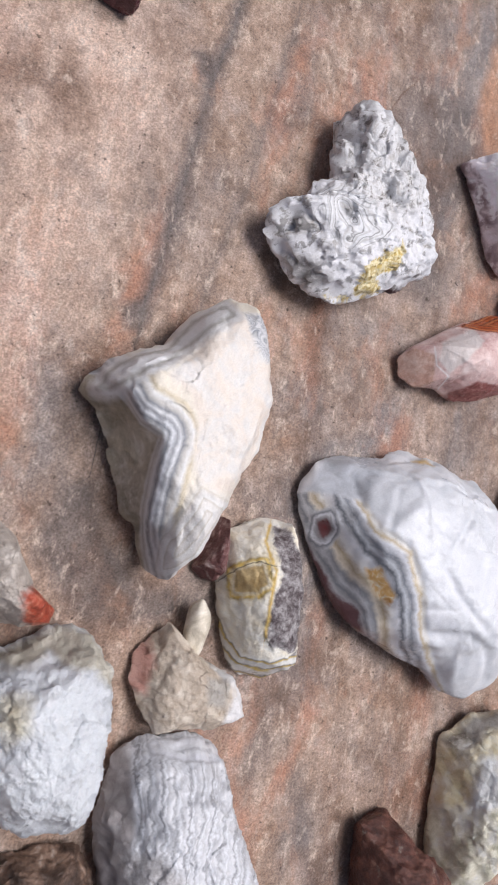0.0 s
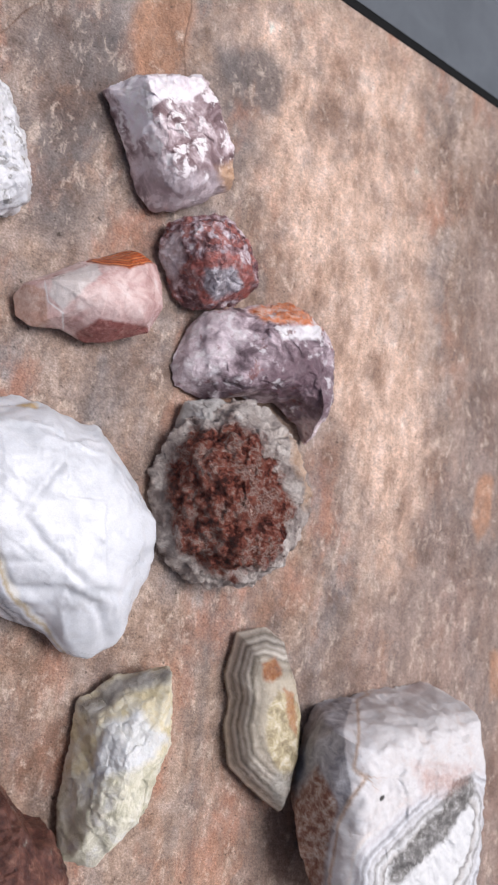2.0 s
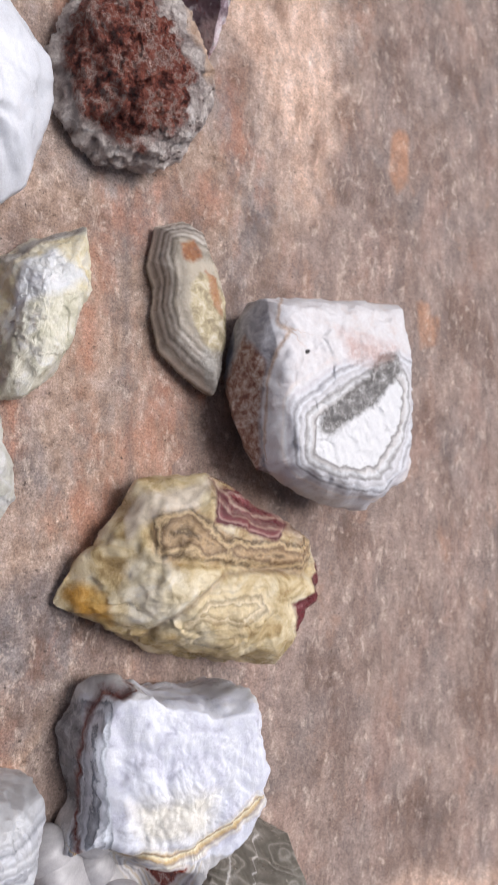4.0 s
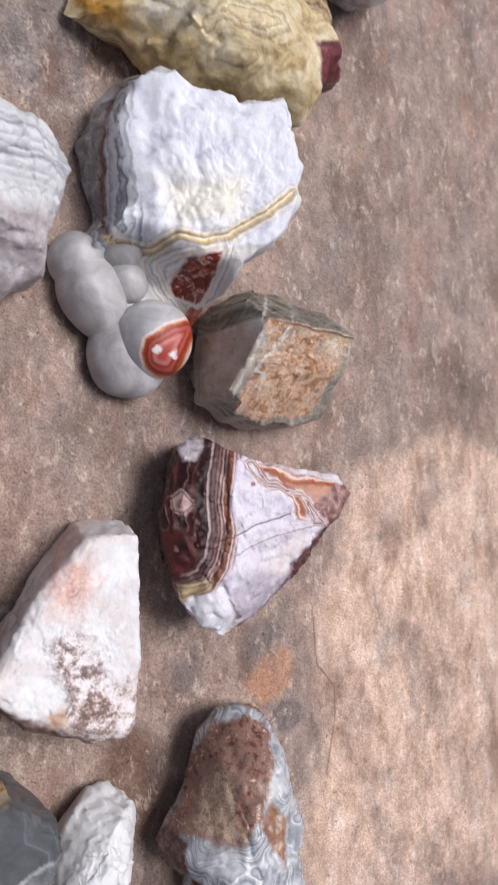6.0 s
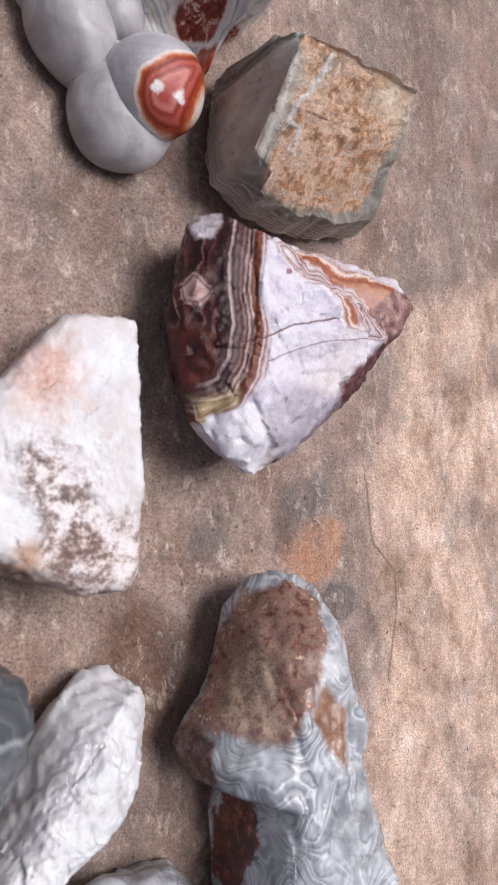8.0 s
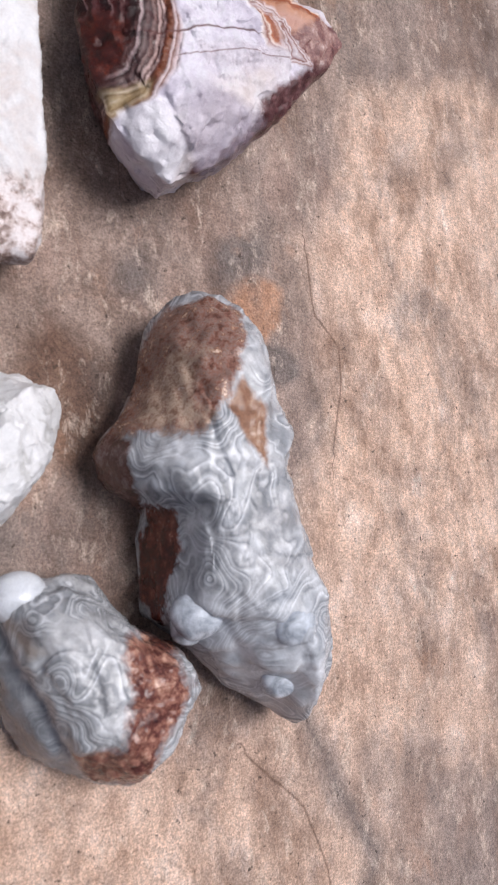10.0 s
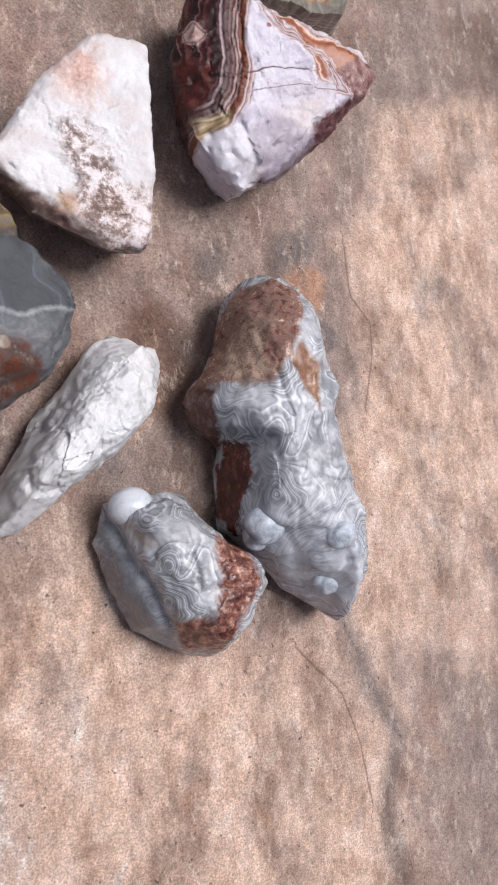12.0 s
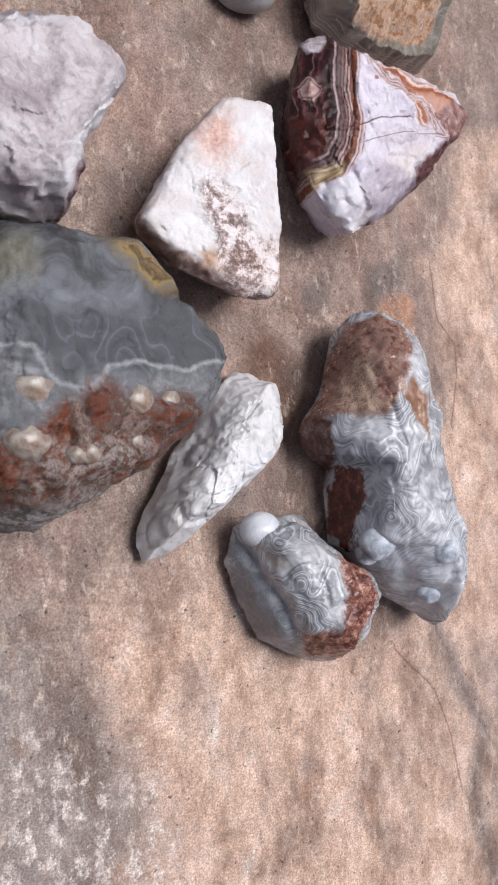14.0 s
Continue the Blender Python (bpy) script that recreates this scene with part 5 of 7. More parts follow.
# large yellow and cream lump
stone("agate", (306, -51), [(-44.9, -4, 6), (-35.4, -8.2, 6), (-31.3, -10.7, 12), (-25.6, -14.4, 8), (-17.2, -21, 6), (-6, -25.5, 8), (6.6, -28.1, 12), (18.1, -30.1, 18), (21.8, -24.2, 22), (28.1, -16.7, 20), (35.5, -15.2, 18), (40.1, -6.3, 23), (36.2, 1.3, 26), (22.7, 7.4, 28), (15.1, 13.9, 28), (4.7, 19.3, 27), (-3.9, 26.3, 22), (-10.7, 26.4, 16), (-19, 24.5, 12), (-26.3, 16.1, 8), (-36.3, 5.6, 6)], 30, (-0.746, -0.262), agate("yellow_lump", ("mottle", 9.0, [(0.0, "7d6440"), (0.22, "a88f63"), (0.42, "cdb98f"), (0.7, "e2d4b4"), (1.0, "e8dfcc")]), [
    ("in", "side", 0.0, 5.0, 2.0, 5.0, (0.9, ("mottle", 6.0, [(0.0, "6b5a3a"), (0.4, "978055"), (0.7, "bda67c"), (1.0, "d3c5a6")]))),
    ("in", "bandzone", 0.0, 6.0, 2.0, 5.0, (0.6, ("bands", "bandzone", 4.2, 3.5, 9.0, [(0.0, "e2cfa7"), (0.2, "958162"), (0.3, "ecdcbe"), (0.5, "a79375"), (0.62, "62503d"), (0.75, "d7c5a1"), (1.0, "e2cfa7")]))),
    ("in", "fan", 0.0, 3.0, 1.5, 4.0, (0.35, ("bands", "fan", 2.3, 0.8, 5.0, [(0.0, "d1c09d"), (0.4, "afa07f"), (0.6, "6e604b"), (0.8, "e6d6b8"), (1.0, "d1c09d")]))),
    ("in", "brown", 0.0, 2.0, 2.0, 3.5, (0.9, ("bands", "brown", 4.2, 3.5, 7.0, [(0.0, "bc9f7b"), (0.3, "71553d"), (0.5, "d1b78f"), (0.75, "57402d"), (1.0, "bc9f7b")]))),
    ("in", "amber", 0.0, 3.0, 1.5, 4.0, (0.9, ("mottle", 4.0, [(0.0, "90641f"), (0.5, "c08d38"), (1.0, "e2bf79")]))),
    ("in", "knob", 0.0, 3.0, 2.0, 4.0, (0.9, ("mottle", 6.0, [(0.0, "b5a583"), (0.35, "d9ccad"), (0.7, "e8dfcb"), (1.0, "e6e0d4")]))),
    ("line", "fold", 1.3, 1.0, 4.0, (0.7, ("mottle", 3.0, [(0.0, "6e5a45"), (1.0, "af987a")]))),
    ("in", "white", 0.0, 1.5, 1.2, 4.0, (0.85, ("mottle", 4.0, [(0.0, "bcb09c"), (0.5, "e2d5c2"), (1.0, "e9dfd3")]))),
    ("in", "maroon", 0.0, 1.0, 1.0, 3.0, ("bands", "maroon", 2.6, 0.7, 3.0, [(0.0, "602a2e"), (0.4, "7f4445"), (0.6, "ac8a81"), (0.75, "5e2a2d"), (1.0, "602a2e")])),
    ("line", "edge2", 3.0, 2.5, 4.0, (0.8, ("bands", "edge2", 2.0, 0.8, 3.0, [(0.0, "54262a"), (0.4, "8a6a60"), (0.6, "c4ad98"), (0.8, "6b3a3a"), (1.0, "54262a")]))),
    ("in", "plum", 0.0, 1.0, 0.8, 3.0, ("grit", 3.0, [(0.0, "45191e"), (0.6, "6e2e33"), (1.0, "935b5c")])),
    ("spots", 1.3, 0.67, 0.05, (0.75, ("mottle", 1.0, [(0.0, "35291b"), (1.0, "736044")])), 6.0),
], rough=0.35, bump=0.45, bump_size=2.5, sss=0.12), "large yellow and cream agate with a maroon edge", flat=4.2, facets=6, rough=1.8, lumps=15.0, sharp=50, seed=43, grooves=[("ridge", 1.4, 1.3), ("fold", 1.6, 1.4)],
    fields=[
    ("edge2", "line", [(14.1, 30.6), (20.6, 23.1), (36, 18.2), (48.2, 12.7), (56.6, 6.5)]),
    ("side", "area", [(-24.6, -4.5), (-15.8, -6.4), (1.5, -12.7), (22.9, -19), (39.8, -16.3), (30.1, -25.4), (0.3, -22.6), (-18, -12.4)]),
    ("bandzone", "area", [(0.8, -4.2), (10.6, 3.2), (29.7, 2.4), (32.8, -5.3), (20.4, -8.4), (9.5, -5.5), (1.7, -11.3)]),
    ("fan", "area", [(1.8, -9.8), (7.6, -6.3), (20.6, -6.9), (21.7, -12.9), (13.5, -17.2), (1.1, -15.5)]),
    ("brown", "area", [(-6, 22), (6.4, 26.8), (18.1, 18.4), (35.6, 15.1), (52.3, 9.6), (51.5, 3.9), (34.3, 5.6), (17.1, 10.9), (4.7, 13), (-5.7, 11)]),
    ("amber", "area", [(-35.4, -0.9), (-29.4, 3.8), (-21, 0.8), (-19.6, -6.4), (-29, -5.2)]),
    ("white", "area", [(-15.6, 21.1), (-8.8, 25.9), (3.2, 28.6), (14.2, 31.3), (9.7, 25), (-2.6, 23.1), (-13.3, 14.6)]),
    ("maroon", "area", [(15.8, 29.3), (28.8, 25.4), (39.2, 18.5), (35.5, 14.3), (23.8, 18.1), (14.7, 21.1)]),
    ("plum", "area", [(39.5, -4.1), (60.2, 1.4), (53.1, -14.1), (39.2, -14.7)]),
    ("knob", "area", [(-13.8, 10.5), (-5.4, 13.8), (5.9, 8.8), (7.3, -1.2), (-6.4, -8.4), (-16.3, -4.4)]),
    ("fold", "line", [(-9.9, -9.8), (-2.6, -4.2), (6.8, 1.7), (18.7, 8), (34.5, 7.2), (46.9, 2.9)]),
    ("ridge", "line", [(-6.5, 17.8), (-2.2, 12.6), (9.9, 11.9), (22.7, 9.7), (42.9, 6)])])

# white stone with grey globes and red spots
globe_stone = stone("agate", (280, -109), [(-14.5, 3.4, 1.8), (-21.2, -4.8, 2.5), (-21, -16, 1.5), (-16.4, -23.8, 1.7), (-16.7, -30.9, 2), (-13.1, -34.9, 5), (-3.7, -35.3, 6), (-1.5, -34.1, 10), (2.5, -24.7, 20), (7.9, -14.8, 24), (20.1, -7.5, 28), (23.7, 2, 36), (24.6, 16.8, 36), (25.5, 27.1, 33), (13.5, 26.2, 26), (1.7, 29.9, 19), (-4.5, 35.2, 16.8), (-8.3, 34.8, 9.6), (-11.1, 31.4, 5.3), (-16.2, 22.1, 1.9)], 38, (-0.669, -0.058), agate("white_botryoidal", ("mottle", 8.0, [(0.0, "a09e9e"), (0.4, "bcbaba"), (0.7, "cecccc"), (1.0, "d2d1d4")]), [
    ("in", "left", 0.0, 1.2, 1.0, 4.0, ("bands", "left", 4.6, 2.4, 6.0, [(0.0, "d8dae2"), (0.25, "9fa3ab"), (0.4, "dce0e7"), (0.6, "b4b8c0"), (0.75, "7c818a"), (0.85, "d8dbe1"), (1.0, "d8dae2")])),
    ("in", "shell", 0.0, 1.5, 1.0, 3.0, ("mottle", 3.0, [(0.0, "5f6063"), (0.5, "8d8e92"), (1.0, "bfc0c4")])),
    ("line", "redline", 1.7, 1.6, 4.0, ("mottle", 3.0, [(0.0, "3f1a17"), (0.6, "6b302a"), (1.0, "9a6a5a")])),
    ("in", "tongue", 0.0, 0.8, 0.6, 3.0, ("bands", "tongue", 2.4, 0.6, 4.0, [(0.0, "c9bda8"), (0.3, "dfdede"), (0.55, "a5a2a2"), (0.8, "d5d3d4"), (1.0, "c9bda8")])),
    ("in", "face", 0.8, 0.8, 0.9, 4.0, ("mottle", 6.0, [(0.0, "b9bac6"), (0.3, "d5d6e2"), (0.5, "dcdee7"), (1.0, "e4e5eb")])),
    ("in", "cream", 0.0, 5.0, 3.0, 5.0, (0.6, ("mottle", 4.0, [(0.0, "e0d6b8"), (1.0, "f1ebd8")]))),
    ("line", "gold", 2.6, 1.2, 3.0, ("bands", "gold", 1.5, 0.3, 3.0, [(0.0, "f0e6c6"), (0.4, "c9a455"), (0.7, "8d6c38"), (1.0, "f0e6c6")])),
    ("in", "red2", 0.0, 0.6, 0.8, 2.5, ("mottle", 2.2, [(0.0, "6b2014"), (0.6, "a04a34"), (1.0, "c98a72")])),
    ("in", "red", 0.9, 0.5, 0.6, 2.5, ("mottle", 2.2, [(0.0, "d9c9bd"), (1.0, "e0dcda")])),
    ("in", "red", 0.0, 0.6, 0.7, 2.5, ("mottle", 2.4, [(0.0, "4a140e"), (0.45, "7f2c1e"), (0.62, "a0503a"), (0.72, "e0cfc6"), (0.8, "8a3526"), (1.0, "c98a72")])),
], rough=0.34, bump=0.28, bump_size=3.0, sss=0.12), "white agate with grey rounded globes and red spots", under=0.4, flat=9.0, facets=0, rough=0.9, lumps=6.0, sharp=60, cuts=[(-0.39, 0.0, 0.92, 25.6)], bubbles=[("face", 11.0, 1.5), ("left", 6.0, 0.8)], seed=47, core=[(3.2, 2.4)],
    dips=[([(-28.3, -7.7), (-15.3, -3.9), (-8.8, -5.7), (-5.1, -11.3), (4.3, -14), (3.6, -25.2), (-0.2, -39.9), (-16.3, -43), (-26.3, -32.8), (-29.6, -21.4)], 6.0)],
    grooves=[("redline", 0.8, 1.0), ("gold", 0.7, 0.9)], fields=[
    ("red2", "area", [(9.2, -22.7), (13.4, -19), (16.9, -20.8), (15.2, -23.1), (10.1, -24.2)]),
    ("left", "area", [(-6.8, 30.3), (6.4, 34.1), (5.2, 19.8), (6.2, 8.9), (2.7, -4.5), (-0.7, -10.9), (-11.4, -4), (-7.4, 14.6)]),
    ("shell", "area", [(-17.9, 21), (-5.5, 32), (-5.4, 20.9), (-9.4, 3.1), (-15.6, 3.5)]),
    ("redline", "line", [(9.8, 34.5), (1.4, 33.6), (-3.3, 28.3), (-5.7, 18.9), (-8.5, 9.6), (-9, 1.7), (-6.9, -3.8)]),
    ("tongue", "area", [(-2.3, -7.1), (3.1, -4.7), (25.5, -2.5), (29.6, -5.1), (23.5, -15), (16.4, -22.8), (12.6, -28.9), (8.8, -26.7), (2.5, -16.8)]),
    ("face", "area", [(6.8, 32.3), (44.1, 28.8), (55.1, 20.1), (52, 0.7), (38.7, -6.4), (23.8, -6.6), (3.9, -5.4), (4.3, 3.3), (3.4, 18.7)]),
    ("cream", "area", [(9, 8.3), (33.4, 8.8), (30.1, -0.9), (12.4, -2.4)]),
    ("gold", "line", [(-5.2, -4.2), (3.7, -6.4), (12.5, -4.2), (19.2, -5.7), (26.6, -4.8), (33.1, -2.2), (45.6, 4.6)]),
    ("red", "area", [(7.3, -13), (14.3, -9.3), (23.8, -8.3), (20.3, -13.6), (14.9, -20.1), (12.3, -17.9), (8.4, -16.4)])])

grey_globe = agate("grey_globe", ("mottle", 9.0, [(0.0, "8b898b"), (0.35, "a3a1a3"), (0.65, "b5b3b4"), (1.0, "c4c2c5")]), [("spots", 5.0, 0.6, 0.12, (0.5, ("mottle", 3.0, [(0.0, "77706c"), (1.0, "a8a29f")])), 3.0)], rough=0.46, bump=0.12, bump_size=3.0, sss=0.1)
red_globe = agate("red_capped_globe", ("mottle", 8.0, [(0.0, "959396"), (0.35, "adabae"), (0.65, "c0bec3"), (1.0, "cfced3")]), [
    ("in", "cap", 0.6, 0.4, 0.5, 2.0, ("mottle", 2.0, [(0.0, "d9c4b8"), (1.0, "e2dddc")])),
    ("in", "cap", 0.0, 0.5, 0.7, 2.0, ("ramp", "cap", -4.5, 0.0, 0.7, 2.0, [(0.0, "a84a40"), (0.25, "c47a70"), (0.4, "8a3027"), (0.55, "b5574a"), (0.7, "7d2a1c"), (0.85, "a84a28"), (1.0, "d9a585")])),
    ("in", "white", 0.0, 0.5, 0.8, 1.5, ("mottle", 2.0, [(0.0, "e2d5d0"), (1.0, "e6e4e5")])),
    ("in", "white2", 0.0, 0.5, 0.8, 1.5, ("mottle", 2.0, [(0.0, "e2d5d0"), (1.0, "e6e4e5")])),
], rough=0.4, bump=0.2, bump_size=1.6, sss=0.08)
LEAN = (-0.669, -0.058)
for q, z, size, ax in zip([(-10.4, -29.7), (-18.5, -14.9), (-10.4, -12.7), (-10.4, -4.5), (-21.4, -6.7)], (5.0, 5.0, 7.0, 8.0, 5.0), ((10.6, 11.0, 8.5), (11.5, 7.5, 8.5), (5.6, 5.6, 6), (6.0, 5.6, 7), (6.5, 6.5, 7)), ((1, 0), (-0.35, 1), (1, 0), (1, 0), (1, 0))):
    globe(globe_stone, (*q, z), size, grey_globe, axis=ax, seed=z, lump=0.08)
globe(globe_stone, (-6.3, -27.1, 10.5), (9.6, 9.6, 9.6), red_globe, lean=LEAN, seed=4, lump=0.05, fields=[
    ("cap", "area", [(-2.5, -30.1), (-0.9, -26.8), (5.8, -23.9), (15.9, -21.6), (12.3, -27.9), (8.8, -33), (5.5, -36.7), (0.4, -35.9), (-2.3, -33.5)]),
    ("white", "area", [(0.6, -29.5), (2.2, -28.4), (3.7, -29.5), (1.7, -31.1)]),
    ("white2", "area", [(4.6, -31), (7.6, -29.7), (6.8, -32.3)])])

# brown translucent prism: a ridge between a grey side and a crusted side
stone("agate", (311, -139), [(-25, -6, 7), (-26, -13, 8), (-18, -19, 6), (-9, -22, 5), (4, -23, 4), (15, -22, 4), (20, -10, 5), (21, 3, 4), (9, 16, 3), (-6, 15, 5), (-17, 11, 8), (-23, 4, 8)], 38, (-0.839, -0.359), agate("brown_prism", ("rings", 14.0, 5.0, [(0.0, "8a847a"), (0.4, "9f998f"), (0.6, "b3ada4"), (0.8, "938d83"), (1.0, "8a847a")]), [
    # tan face, its colour lightened to make up for light it lacks
    ("in", "west", 0.0, 3.0, 1.5, 5.0, (0.9, ("mottle", 8.0, [(0.0, "b09d8a"), (0.4, "cdbfb0"), (0.7, "e0d8ce"), (1.0, "ebe6e0")]))),
    ("in", "foot", 0.0, 2.0, 1.5, 4.0, (0.9, ("bands", "foot", 2.2, 0.9, 4.0, [(0.0, "c4beb7"), (0.4, "9a938b"), (0.6, "d8d3cd"), (0.8, "a5968c"), (1.0, "c4beb7")]))),
    ("in", "top", 0.0, 1.0, 2.0, 4.0, ("grit", 3.4, [(0.0, "6b6258"), (0.22, "9a8672"), (0.36, "bd8258"), (0.5, "dab698"), (0.6, "dcc4b0"), (0.72, "c08a64"), (0.85, "efe4d8"), (1.0, "d3a684")])),
    ("spots", 7.0, 0.6, 0.08, (0.5, ("mottle", 3.0, [(0.0, "5c5448"), (0.6, "8a7f6e"), (1.0, "b0a896")])), 4.0),
    ("in", "glow", 0.0, 6.0, 4.0, 4.0, (0.75, ("grit", 3.0, [(0.0, "c99a68"), (0.5, "ebd9bf"), (1.0, "efe8dc")]))),
    ("in", "north", 0.0, 1.0, 0.8, 4.0, ("rings", 16.0, 6.0, [(0.0, "6f6a60"), (0.4, "857f75"), (0.55, "a39d94"), (0.7, "7a756a"), (1.0, "6f6a60")])),
    ("line", "edge", 0.6, 1.8, 3.0, ("mottle", 2.0, [(0.0, "d5cfc8"), (1.0, "e4e2e0")])),
    ("line", "edge2", 0.8, 1.6, 2.5, ("mottle", 2.0, [(0.0, "d5cfc8"), (1.0, "e8e6e4")])),
    ("spots", 9.0, 0.58, 0.1, (0.5, ("mottle", 3.0, [(0.0, "8f8d84"), (1.0, "c4c0b6")])), 9.0),
    ("spots", 2.0, 0.64, 0.06, (0.6, ("mottle", 1.5, [(0.0, "e0cdb8"), (1.0, "f2e8dc")])), 6.0),
], rough=0.36, bump=0.55, bump_size=1.8, sss=0.12), "brown translucent agate wedge with an orange crusted top", flat=20.0, facets=0, rough=1.1, lumps=7.0, seed=51, under=0.5, core=[(-6, -4)],
    cuts=[(0.0, -0.68, 0.73, 24.4), (0.21, 0.83, 0.52, 16.8), (0.93, -0.16, 0.32, 18.7), (-0.90, 0.35, 0.25, 32.0)], fields=[
    ("north", "plane", (-0.16, -0.987, 0.0, 0.0)),
    ("west", "plane", (0.9, -0.35, -0.1, -18.5)),
    ("foot", "plane", (0.0, 0.0, 1.0, 11.0)),
    ("top", "area", [(8.6, 17.3), (21.8, 17.3), (29.2, 17.5), (35.7, 8.9), (25.4, -5.1), (20.1, -15.3), (-1.4, -14.5), (-6.9, -10.8), (2.4, 2.3), (7.2, 8.9)]),
    ("glow", "area", [(26.2, 17.2), (30.6, 16.6), (35.7, 8.9), (29.4, 1.4), (25.1, 7.0)]),
    ("edge", "line", [(8.1, 17.3), (4.8, 9.7), (1.3, 3.3), (-5.4, -4.8)]),
    ("edge2", "line", [(15.0, 13.6), (11.4, 9.2), (5.0, 4.6), (2.3, 1.7), (4.9, 0.7), (3.5, -2.2)])])

